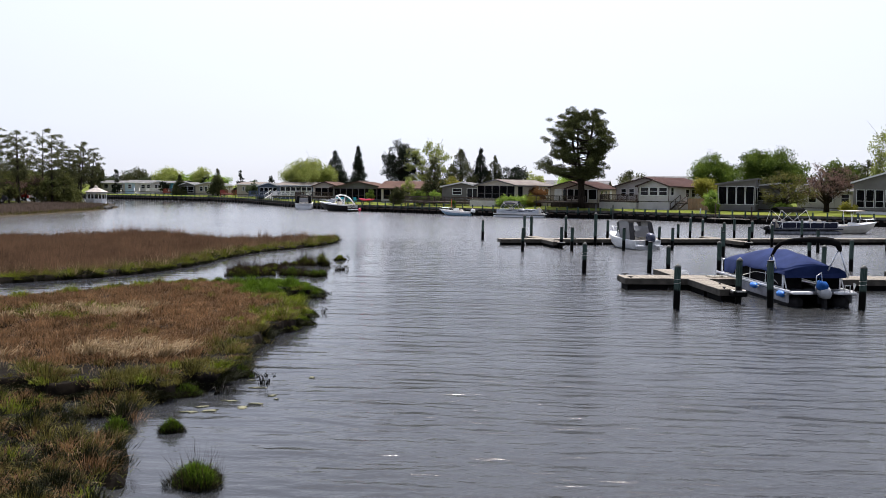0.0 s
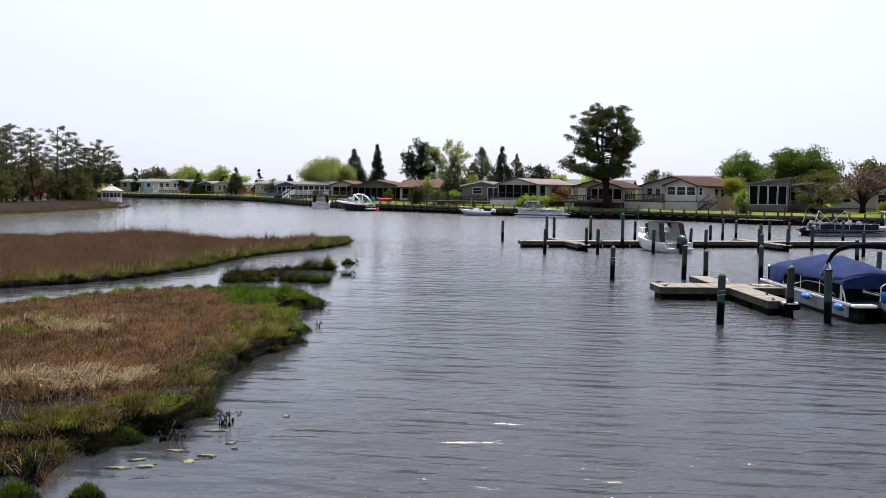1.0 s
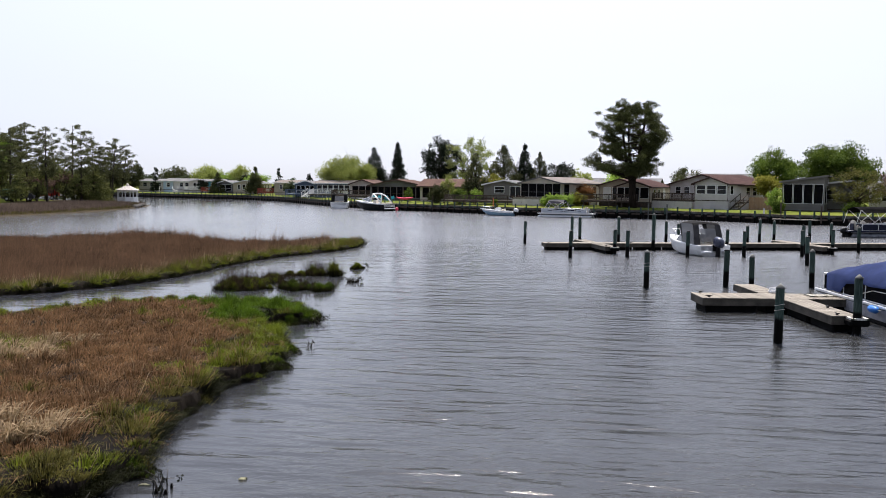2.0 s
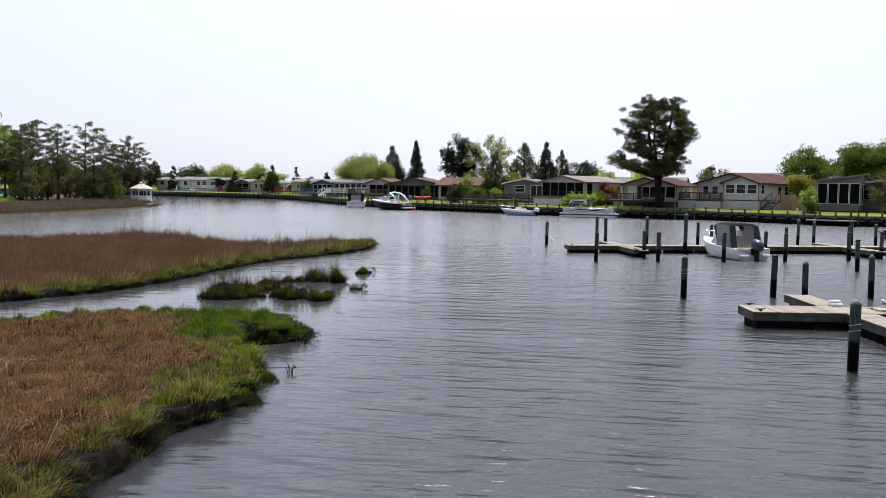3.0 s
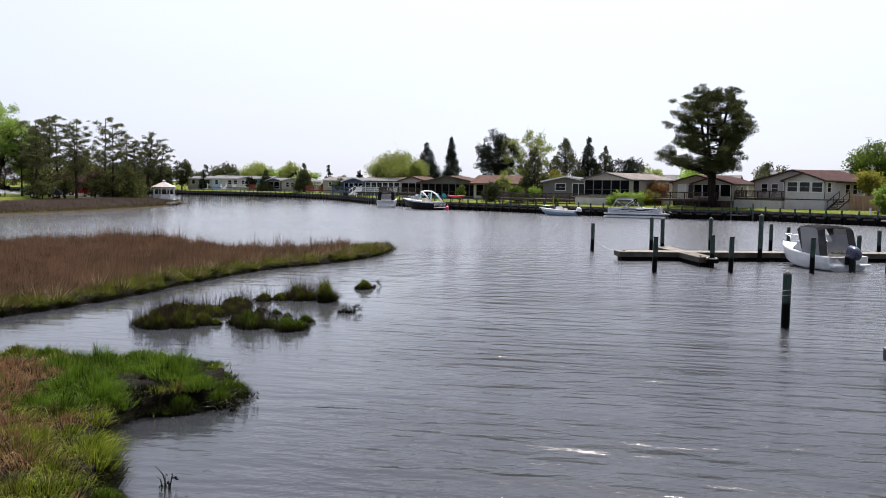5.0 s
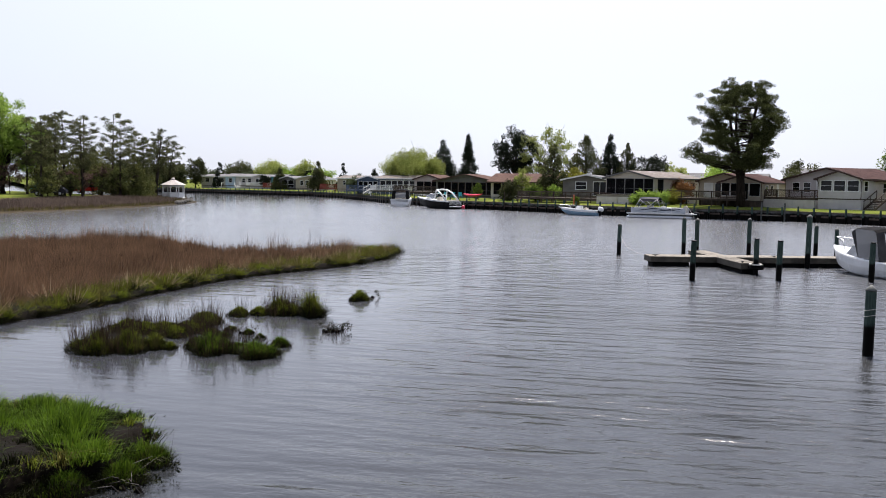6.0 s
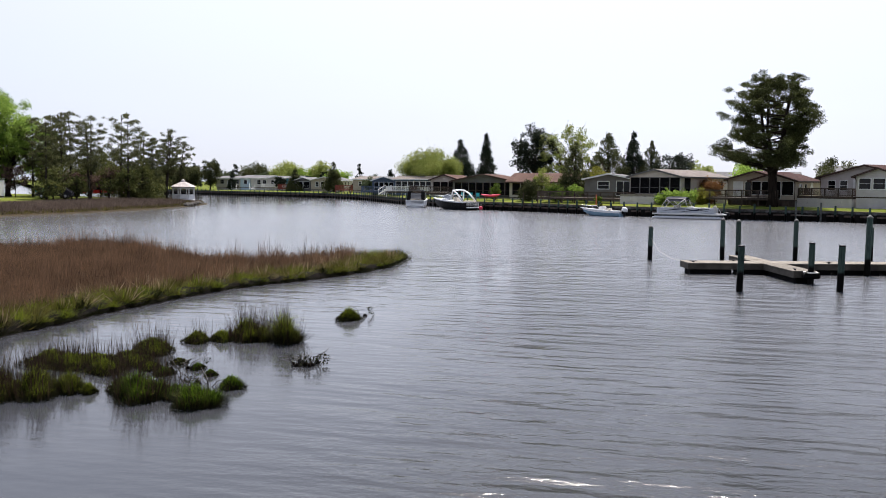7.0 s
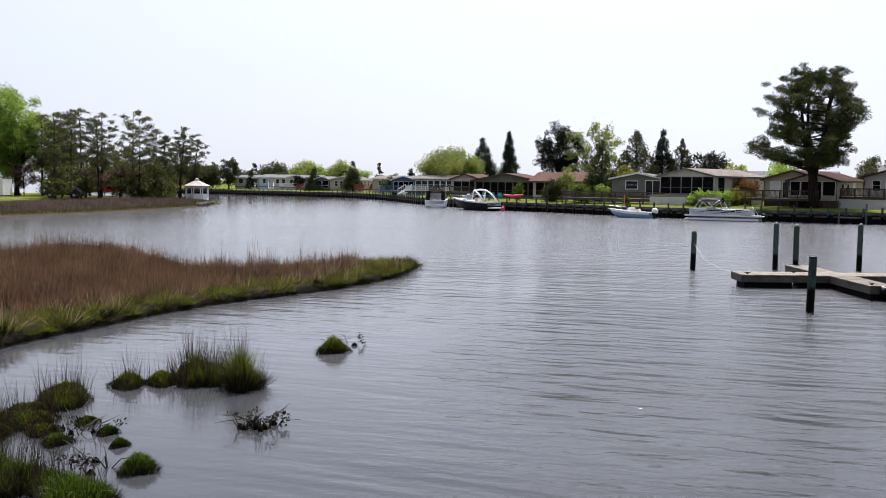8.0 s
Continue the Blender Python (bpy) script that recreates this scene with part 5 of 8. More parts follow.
UNDER = [(-79.3, 138.9, 7.9, 2.9, BRUSH), (-75.2, 137.0, 6.3, 2.5, BRUSH), (-77.1, 143.8, 7.5, 2.9, BRUSH), (-74.9, 146.3, 6.3, 2.7, BRUSH), (-72.5, 150.2, 7.5, 2.7, BRUSH), (-71.4, 156.9, 5.0, 2.5, BRUSH), (-76.9, 151.8, 8.4, 2.9, BRUSH), (-66.3, 142.8, 6.6, 2.6, BRUSH), (-69.0, 138.5, 4.7, 2.1, BRUSH), (-71.5, 133.2, 4.1, 1.9, RUSSET), (-68.8, 149.0, 5.4, 2.3, BRUSH), (-84.8, 146.9, 7.9, 3.4, BRUSH), (-79.2, 131.7, 4.5, 2.0, RUSSET)]
g0 = random.Random(77)
for k in range(16):
    t = k / 15
    UNDER.append((-70.5 + 5.5 * t + g0.uniform(-3, 1.5), 126 + 24 * t + g0.uniform(-2, 2), g0.uniform(2.2, 5.0), g0.uniform(1.4, 2.2), g0.choice((BRUSH, BRUSH, RUSSET, BRUSH))))
for k in range(12):
    UNDER.append((-101 + 3.2 * k + g0.uniform(-2, 2), 152 + 1.0 * k + g0.uniform(-3, 3), g0.uniform(4.5, 8.0), g0.uniform(2.4, 3.4), g0.choice((BRUSH, BRUSH, CEDAR))))
for k, (x, y, h, r, mt) in enumerate(UNDER):
    if x > -69 and y > 147 or edge_distance(np.array([x]), np.array([y]), LEFT_LAND)[0] < 2.5:
        continue
    if k % 3 == 1 and h > 5:
        continue
    tree("understory_bush", "olive-brown brush under the pines", x, y, height_left(x, y) - 0.05, h, 0.5 if h < 4.5 else h * 0.22, r, mt, "round", 30, 0.34 * r, 110, 0.26, 1 if h < 5 else 2, 0.1, 160 + k, bare=2)


# ---- houses ----
def holed_wall(bm, length, z0, z1, holes, th, m, y0=0.0, x0=0.0):
    """A panel along x, its face at y0, with openings that go right through it, as one closed body."""
    xs = sorted({x0, length, *[h[0] for h in holes], *[h[1] for h in holes]})
    zs = sorted({z0, z1, *[h[2] for h in holes], *[h[3] for h in holes]})
    vs = {}

    def vert(i, k, z):
        if (i, k, z) not in vs:
            vs[i, k, z] = bm.verts.new(m @ Vector((xs[i], y0 + th * k, zs[z])))
        return vs[i, k, z]

    def solid(i, z):
        if not (0 <= i < len(xs) - 1 and 0 <= z < len(zs) - 1):
            return False
        cx, cz = (xs[i] + xs[i + 1]) / 2, (zs[z] + zs[z + 1]) / 2
        return not any(h[0] < cx < h[1] and h[2] < cz < h[3] for h in holes)
    for i in range(len(xs) - 1):
        for z in range(len(zs) - 1):
            if not solid(i, z):
                continue
            for k in (0, 1):
                bm.faces.new((vert(i, k, z), vert(i + 1, k, z), vert(i + 1, k, z + 1), vert(i, k, z + 1)))
            if not solid(i - 1, z):
                bm.faces.new((vert(i, 0, z), vert(i, 1, z), vert(i, 1, z + 1), vert(i, 0, z + 1)))
            if not solid(i + 1, z):
                bm.faces.new((vert(i + 1, 0, z), vert(i + 1, 1, z), vert(i + 1, 1, z + 1), vert(i + 1, 0, z + 1)))
            if not solid(i, z - 1):
                bm.faces.new((vert(i, 0, z), vert(i, 1, z), vert(i + 1, 1, z), vert(i + 1, 0, z)))
            if not solid(i, z + 1):
                bm.faces.new((vert(i, 0, z + 1), vert(i, 1, z + 1), vert(i + 1, 1, z + 1), vert(i + 1, 0, z + 1)))


def opening(root, h, m, th, trim):
    """What sits in one opening: window, screen panel, sliding door or door."""
    x0, x1, z0, z1, kind = h
    name = {"win": "window", "screen": "screen_panel", "tall": "screen_panel", "slide": "sliding_door", "door": "door"}[kind]
    bm = bmesh.new()
    f, g = 0.07 if kind not in ("screen", "tall") else 0.03, 0.02
    if kind == "win":
        lights = [(x0 + g, x1 - g, z0 + g, (z0 + z1) / 2 - g), (x0 + g, x1 - g, (z0 + z1) / 2 + g, z1 - g)]
    elif kind == "slide":
        lights = [(x0 + g, (x0 + x1) / 2 - 0.03, z0 + g, z1 - g), ((x0 + x1) / 2 + 0.03, x1 - g, z0 + g, z1 - g)]
    elif kind == "screen":
        zz = z0 + (z1 - z0) * 0.36
        lights = [(x0 + g, x1 - g, z0 + g, zz - 0.025), (x0 + g, x1 - g, zz + 0.025, z1 - g)]
    else:
        lights = [(x0 + g, x1 - g, z0 + g, z1 - g)]
    holed_wall(bm, x1 + f, z0 - f, z1 + f, lights, 0.025 + th * 0.5, m, -0.025, x0 - f)
    w = part(name, bm, trim, root)
    for a, b, c, d in lights:
        bm = bmesh.new()
        if kind == "door":
            bevel = box(bm, a, 0.01, c, b, 0.05, d, m)
            part("door_leaf", bm, WHITE, w)
        else:
            box(bm, a, 0.012, c, b, 0.02, d, m)
            mesh_kind = kind in ("screen", "tall")
            pane = part("screen" if mesh_kind else "pane", bm, SCREEN if mesh_kind else GLASS, w)
            if not mesh_kind:
                pane.visible_shadow = False


def house(label, x, y, phi, w, depth, floor, eave, peak, wall, roofing, trim=None, front=(), right=(), left=(), roof="gable", skirt=None, over=0.35, z=1.36, gable_trim=None):
    """A low home; local x runs along its front, y into it, heights above the ground."""
    root = thing("house", pose(x, y, z, 0, 0, phi), label, "house", "houses along the bank")
    trim = trim or WHITE
    th = 0.14
    mats = {"front": (pose(0, 0, 0), w, front), "right": (pose(w, 0, 0, 0, 0, 90), depth, right), "left": (pose(0, depth, 0, 0, 0, -90), depth, left), "back": (pose(w, depth, 0, 0, 0, 180), w, ())}
    high = peak if roof == "mono" else eave
    for side, (m, length, holes) in mats.items():
        bm = bmesh.new()
        inset = 0.0 if side in ("front", "back") else th
        hh = [h[:4] for h in holes]
        mm = m @ Matrix.Translation((inset, 0, 0))
        top = peak if roof == "mono" and side == "right" else eave
        holed_wall(bm, length - 2 * inset, floor, top, [(a - inset, b - inset, c, d) for a, b, c, d in hh], th, mm)
        if side in ("front", "back") and roof in ("gable", "mono"):
            prof = [(0, eave), (w, eave), (w / 2, peak)] if roof == "gable" else ([(0, eave), (w, eave), (w, peak)] if side == "front" else [(0, eave), (w, eave), (0, peak)])
            va = [bm.verts.new(m @ Vector((px, 0, pz))) for px, pz in prof]
            vb = [bm.verts.new(m @ Vector((px, th, pz))) for px, pz in prof]
            bm.faces.new(va)
            bm.faces.new(list(reversed(vb)))
            for i in range(3):
                bm.faces.new((va[i], vb[i], vb[(i + 1) % 3], va[(i + 1) % 3]))
        if side in ("left", "right") and roof == "long":
            va = [bm.verts.new(m @ Vector((px, 0, pz))) for px, pz in ((0, eave), (depth, eave), (depth / 2, peak))]
            vb = [bm.verts.new(m @ Vector((px, th, pz))) for px, pz in ((0, eave), (depth, eave), (depth / 2, peak))]
            bm.faces.new(va)
            bm.faces.new(list(reversed(vb)))
            for i in range(3):
                bm.faces.new((va[i], vb[i], vb[(i + 1) % 3], va[(i + 1) % 3]))
        part("wall", bm, wall, root)
        for h in holes:
            opening(root, h, m, th, trim)
    bm = bmesh.new()
    box(bm, 0.05, 0.05, floor - 0.12, w - 0.05, depth - 0.05, floor)
    part("floor", bm, OLDWOOD, root)
    # roof slabs
    t = 0.12
    if roof == "gable":
        s = (peak - eave) / (w / 2)
        slabs = [[(-over, eave - s * over), (w / 2, peak)], [(w / 2, peak), (w + over, eave - s * over)]]
        ya, yb = -over, depth + over
        for (xa, za), (xb, zb) in slabs:
            bm = bmesh.new()
            v = [bm.verts.new(p) for p in ((xa, ya, za), (xb, ya, zb), (xb, yb, zb), (xa, yb, za), (xa, ya, za + t), (xb, ya, zb + t), (xb, yb, zb + t), (xa, yb, za + t))]
            for f in ((0, 3, 2, 1), (4, 5, 6, 7), (0, 1, 5, 4), (1, 2, 6, 5), (2, 3, 7, 6), (3, 0, 4, 7)):
                bm.faces.new([v[i] for i in f])
            part("roof", bm, roofing, root)
            bm = bmesh.new()
            beam(bm, (xa, ya - 0.02, za + 0.03), (xb, ya - 0.02, zb + 0.03), 0.05, 0.2)
            beam(bm, (xa if xa < w / 2 - 0.1 else xb, ya, (za if xa < w / 2 - 0.1 else zb) + 0.03), (xa if xa < w / 2 - 0.1 else xb, yb, (za if xa < w / 2 - 0.1 else zb) + 0.03), 0.06, 0.2)
            part("fascia", bm, gable_trim or trim, root)
    elif roof == "mono":
        s = (peak - eave) / w
        bm = bmesh.new()
        v = [bm.verts.new(p) for p in ((-over, -over, eave - s * over), (w + over, -over, peak + s * over), (w + over, depth + over, peak + s * over), (-over, depth + over, eave - s * over))]
        v += [bm.verts.new(q.co + Vector((0, 0, t))) for q in v]
        for f in ((0, 3, 2, 1), (4, 5, 6, 7), (0, 1, 5, 4), (1, 2, 6, 5), (2, 3, 7, 6), (3, 0, 4, 7)):
            bm.faces.new([v[i] for i in f])
        part("roof", bm, roofing, root)
        bm = bmesh.new()
        beam(bm, (-over, -over - 0.02, eave - s * over + 0.05), (w + over, -over - 0.02, peak + s * over + 0.05), 0.05, 0.22)
        part("fascia", bm, gable_trim or trim, root)
    else:
        s = (peak - eave) / (depth / 2)
        for (ya, za), (yb, zb) in [[(-over, eave - s * over), (depth / 2, peak)], [(depth / 2, peak), (depth + over, eave - s * over)]]:
            bm = bmesh.new()
            v = [bm.verts.new(p) for p in ((-over, ya, za), (w + over, ya, za), (w + over, yb, zb), (-over, yb, zb), (-over, ya, za + t), (w + over, ya, za + t), (w + over, yb, zb + t), (-over, yb, zb + t))]
            for f in ((0, 3, 2, 1), (4, 5, 6, 7), (0, 1, 5, 4), (1, 2, 6, 5), (2, 3, 7, 6), (3, 0, 4, 7)):
                bm.faces.new([v[i] for i in f])
            part("roof", bm, roofing, root)
        bm = bmesh.new()
        beam(bm, (-over, -over - 0.02, eave - s * over + 0.03), (w + over, -over - 0.02, eave - s * over + 0.03), 0.05, 0.2)
        part("fascia", bm, gable_trim or trim, root)
    if gable_trim is BROWN_TRIM:
        for xx in (0.06, w - 0.06):
            bm = bmesh.new()
            tube(bm, [(xx, -0.3, eave - 0.1), (xx, -0.06, eave - 0.4), (xx, -0.06, floor + 0.1), (xx, -0.2, floor - 0.1)], [0.045] * 4, 6)
            part("downspout", bm, BROWN_TRIM, root)
    if floor > 0.25:
        bm = bmesh.new()
        e = 0.06
        for a in ((e, e, w - e, e + 0.06), (e, depth - e - 0.06, w - e, depth - e), (e, e + 0.06, e + 0.06, depth - e - 0.06), (w - e - 0.06, e + 0.06, w - e, depth - e - 0.06)):
            box(bm, a[0], a[1], -0.3, a[2], a[3], floor - 0.13)
        part("skirting", bm, skirt or wall, root)
    return root


def deck(label, x, y, phi, w, d, h, rail=0.9, mat=None, skirt=None, railmat=None, sides="flr", z=1.36, step=0.13):
    """A raised deck: boards, posts, rails with balusters, perhaps a skirt of panels."""
    mat, railmat = mat or OLDWOOD, railmat or mat or OLDWOOD
    root = thing("deck", pose(x, y, z, 0, 0, phi), label, "deck", "raised decks")
    bm = bmesh.new()
    random.seed(int(abs(x * 7)))
    planks(bm, 0, 0, w, d, h, True, 0.15)
    part("decking", bm, mat, root)
    bm = bmesh.new()
    for a in ((0, 0, w, 0.05), (0, d - 0.05, w, d), (0, 0.05, 0.05, d - 0.05), (w - 0.05, 0.05, w, d - 0.05)):
        box(bm, a[0], a[1], h - 0.26, a[2], a[3], h - 0.04)
    part("joist_rim", bm, mat, root)
    n = max(1, round(w / 1.9))
    for k in range(n + 1):
        for yy in (0.1, d - 0.1):
            bm = bmesh.new()
            xx = 0.1 + k * (w - 0.2) / n
            box(bm, xx - 0.06, yy - 0.06, -0.3, xx + 0.06, yy + 0.06, h - 0.04 + (rail + 0.03 if (yy < 1 and "f" in sides) else 0))
            part("post", bm, railmat, root)
    if rail:
        for side, (a, b) in {"f": ((0.1, 0.1), (w - 0.1, 0.1)), "l": ((0.1, 0.1), (0.1, d - 0.1)), "r": ((w - 0.1, 0.1), (w - 0.1, d - 0.1))}.items():
            if side not in sides:
                continue
            bm = bmesh.new()
            beam(bm, (*a, h + rail), (*b, h + rail), 0.05, 0.12)
            beam(bm, (*a, h + 0.12), (*b, h + 0.12), 0.05, 0.08)
            va, vb = Vector(a), Vector(b)
            for k in range(1, int((vb - va).length / step)):
                q = va.lerp(vb, k * step / (vb - va).length)
                box(bm, q.x - 0.018, q.y - 0.018, h + 0.12, q.x + 0.018, q.y + 0.018, h + rail)
            part("railing", bm, railmat, root)
    if skirt:
        k = max(1, round(w / 1.4))
        for i in range(k):
            bm = bmesh.new()
            box(bm, i * w / k + 0.02, -0.04, -0.1, (i + 1) * w / k - 0.02, -0.005, h - 0.28)
            part("skirt_panel", bm, skirt, root)
        bm = bmesh.new()
        box(bm, w + 0.005, 0, -0.1, w + 0.04, d, h - 0.28)
        part("skirt_panel", bm, skirt, root)
    return root


def stair(label, x, y, phi, w, h, run, mat, z=1.36):
    root = thing("stairs", pose(x, y, z, 0, 0, phi), label, "stairs")
    n = max(2, round(h / 0.19))
    bm = bmesh.new()
    for k in range(n):
        box(bm, 0, run * k / n, h * k / n + 0.1, w, run * (k + 1.15) / n, h * (k + 1) / n - 0.02)
    part("treads", bm, mat, root)
    for xx in (-0.03, w + 0.03):
        bm = bmesh.new()
        beam(bm, (xx, -0.1, 0.05), (xx, run, h), 0.05, 0.25)
        part("stringer", bm, mat, root)
        bm = bmesh.new()
        beam(bm, (xx, -0.1, 0.95), (xx, run, h + 0.9), 0.05, 0.1)
        for t in (0.0, 0.5, 1.0):
            box(bm, xx - 0.03, run * t - 0.03, h * t + 0.02, xx + 0.03, run * t + 0.03, h * t + 0.93)
        part("handrail", bm, mat, root)


def row(x0, x1, z0, z1, n, kind, gap=0.1):
    s = (x1 - x0) / n
    return [(x0 + k * s + gap / 2, x0 + (k + 1) * s - gap / 2, z0, z1, kind) for k in range(n)]


# far left to right along the bank
house("long beige home with dark windows behind pines", -102.0, 248.0, -8, 8.4, 7, 0.7, 3.1, 3.7, TAN_SIDING, GREY_ROOF, front=row(0.8, 7.6, 1.6, 2.7, 3, "win", 1.0), roof="long")
house("pale blue end of a home with white stairs", -92.4, 242.0, -6, 2.9, 8, 0.8, 3.2, 3.9, BLUE_SIDING, GREY_ROOF, front=[(1.0, 2.0, 1.6, 2.7, "win")], roof="long")
house("white home with grey roof and dark windows", -89.4, 241.7, -6, 5.3, 8, 0.8, 3.2, 3.85, WHITE_SIDING, GREY_ROOF, front=row(1.6, 4.9, 1.6, 2.7, 2, "win", 0.6), roof="long")
house("white gabled addition with railed deck", -84.2, 240.6, -6, 4.9, 8, 0.8, 3.1, 3.75, WHITE_SIDING, GREY_ROOF, front=row(0.8, 4.2, 1.5, 2.7, 3, "win", 0.4))
house("small teal-sided home between white homes", -79.0, 240.2, -6, 4.0, 8, 0.6, 3.3, 3.8, TEAL_SIDING, GREY_ROOF, front=[(1, 2.0, 1.4, 2.6, "win")], roof="long")
deck("white-railed deck in front of a pale home", -84.6, 236.6, -6, 6.2, 2.6, 0.8, mat=DECKWOOD, railmat=WHITE)
stair("white wooden stairs up to a pale blue home", -88.0, 237.6, 20, 1.3, 0.9, 1.7, WHITE)
stair("white wooden steps beside a blue home", -94.3, 240.6, 30, 1.3, 0.9, 1.7, WHITE)
deck("red-stained deck beside a small teal home", -78.4, 232.4, -10, 4.2, 2.4, 0.7, mat=REDWOOD)
house("cream gabled home with row of dark windows", -67.6, 226.6, -2, 6.8, 12, 0.5, 2.75, 3.55, CREAM_SIDING, GREY_ROOF, front=row(0.9, 6.2, 1.2, 2.35, 4, "win", 0.55), right=row(2, 10, 1.3, 2.4, 3, "win", 1.6))
house("grey porch wing under a low gable", -72.6, 228.8, -2, 4.4, 9, 0.4, 2.7, 3.4, DGREY_SIDING, GREY_ROOF, front=row(0.5, 3.9, 0.7, 2.4, 2, "screen", 0.2))
deck("red-stained timber deck with sturdy rails", -57.6, 213.6, -14, 4.4, 3, 0.7, mat=REDWOOD)
house("cream home with long low front", -53.0, 212.5, -16, 7.6, 7, 0.6, 3.0, 3.6, CREAM_SIDING, TAN_ROOF, front=row(1.2, 5.2, 1.5, 2.5, 3, "win", 0.7), roof="long")
house("slate-blue gabled home with white-framed porch", -42.6, 189.8, 2, 4.6, 12, 0.5, 2.75, 3.45, SLATE_SIDING, GREY_ROOF, front=row(0.3, 4.3, 0.75, 2.4, 4, "screen", 0.15))
house("long slate-blue home with enclosed porch", -36.6, 182.6, -8, 8.0, 8, 0.6, 3.0, 3.6, SLATE_SIDING, TAN_ROOF, front=row(0.4, 7.6, 1.2, 2.6, 6, "win", 0.16), roof="long")
deck("grey deck with white railing before a blue home", -36.8, 177.0, -8, 7.6, 3.2, 0.75, mat=DOCKSIDE, railmat=WHITE)
deck("slate-grey low deck with panelled side", -44.0, 186.4, 2, 5.2, 2.6, 0.7, mat=SLATE_SIDING)
stair("white stairs down from a blue home's deck", -39.4, 182.2, -30, 1.5, 1.0, 2.0, WHITE)
deck("brown timber deck with close balusters", -29.6, 163.6, -14, 7.4, 3.4, 0.8, mat=OLDWOOD)
house("cream gabled home with brown roof", -26.6, 167.5, -6, 4.8, 12, 0.5, 2.9, 3.7, TAN_SIDING, BROWN_ROOF, BROWN_TRIM, front=row(0.4, 4.4, 1.0, 2.5, 3, "screen", 0.16))
house("long brown-roofed home with a deep shaded porch", -21.8, 161.4, -12, 10.4, 9, 0.3, 2.7, 3.75, DGREY_SIDING, BROWN_ROOF, BROWN_TRIM, front=row(0.3, 10.1, 0.5, 2.45, 8, "screen", 0.16), roof="gable", over=0.5)
house("brown-roofed home with shaded porch and windows", -11.8, 153.6, -12, 9.6, 9, 0.3, 2.7, 3.9, TAN_SIDING, BROWN_ROOF, BROWN_TRIM, front=row(0.4, 4.4, 0.7, 2.4, 3, "screen", 0.16) + row(5.2, 8.8, 1.2, 2.3, 2, "win", 0.7), roof="long", over=0.6)
house("grey gabled home with white sliding door", -0.4, 141.2, -10, 6.6, 14, 0.85, 3.05, 3.75, GREY_SIDING, GREY_ROOF, front=[(1.8, 3.3, 1.75, 2.75, "win"), (4.3, 6.1, 0.9, 2.8, "slide")], right=row(2, 12, 1.7, 2.7, 3, "win", 2.2))
deck("brown deck with rails before a grey home", -6.6, 137.5, -28, 13.2, 3.0, 0.62, rail=0.75)
house("beige double-width home with screened porch front", 5.3, 133.6, -31, 6.9, 14, 1.25, 3.35, 4.2, TAN_SIDING, TAN_ROOF, PORCH_TRIM, front=row(0.1, 6.8, 1.32, 3.25, 5, "screen", 0.1), right=[(1.0, 2.6, 1.32, 3.2, "screen"), (6.0, 6.8, 1.9, 2.9, "win"), (8.2, 9.1, 1.3, 3.1, "door"), (11, 12.2, 1.9, 2.8, "win")])
deck("raised deck on white panels by the bulkhead", 4.1, 131.4, -31, 4.6, 2.2, 1.2, rail=0, mat=DECKWOOD, skirt=WHITE_SIDING)
deck("long dark brown deck with rails above the lawn", 12.6, 129.4, -20, 9.4, 3.0, 0.95, rail=0.85)
house("cream home with brown eaves behind the big pine", 17.2, 134.0, -30, 6.8, 12, 0.8, 3.1, 4.05, CREAM_SIDING, MAROON_ROOF, WHITE, front=[(0.8, 1.9, 1.0, 2.8, "door"), (2.2, 3.7, 1.0, 2.8, "slide")], gable_trim=BROWN_TRIM, skirt=OLDWOOD)
house("cream porch wing with dark screens and brown eaves", 19.3, 130.0, -30, 5.2, 9.0, 0.75, 2.95, 3.75, CREAM_SIDING, MAROON_ROOF, WHITE, front=[(0.15, 1.2, 1.3, 2.85, "tall"), (1.3, 2.35, 1.3, 2.85, "tall"), (2.5, 3.5, 0.85, 2.85, "tall"), (3.65, 4.95, 1.3, 2.85, "tall")], right=[(1.2, 2.2, 1.4, 2.6, "win"), (3.2, 4.0, 1.4, 2.6, "win"), (5.4, 6.2, 0.9, 2.7, "door")], gable_trim=BROWN_TRIM, skirt=OLDWOOD)
deck("brown railed deck on white panels", 24.1, 127.8, -48, 6.9, 2.55, 1.25, rail=0.85, skirt=WHITE_SIDING)
house("white sun porch wing with maroon gable roof", 29.0, 122.7, -48, 5.4, 2.6, 1.25, 3.45, 4.3, WHITE_SIDING, MAROON_ROOF, WHITE, front=row(0.25, 5.15, 2.1, 3.25, 3, "win", 0.28), right=[(0.4, 1.1, 2.1, 3.2, "win")], skirt=WHITE_SIDING, gable_trim=BROWN_TRIM)
house("long white home body with maroon shingle roof", 26.85, 128.9, -48, 11.2, 9.5, 1.0, 3.35, 4.7, WHITE_SIDING, MAROON_ROOF, WHITE, front=[(1.0, 1.9, 1.9, 3.0, "win"), (2.5, 3.4, 1.9, 3.0, "win"), (4.2, 5.1, 1.2, 3.1, "door")], right=[(2.0, 2.9, 1.9, 3.0, "win"), (3.6, 4.5, 1.9, 3.0, "win"), (6.0, 6.9, 1.3, 3.1, "door")], gable_trim=BROWN_TRIM, over=0.4)
stair("dark stairs with rail beside a white home", 32.75, 118.2, -48, 1.2, 1.3, 2.4, OLDWOOD)
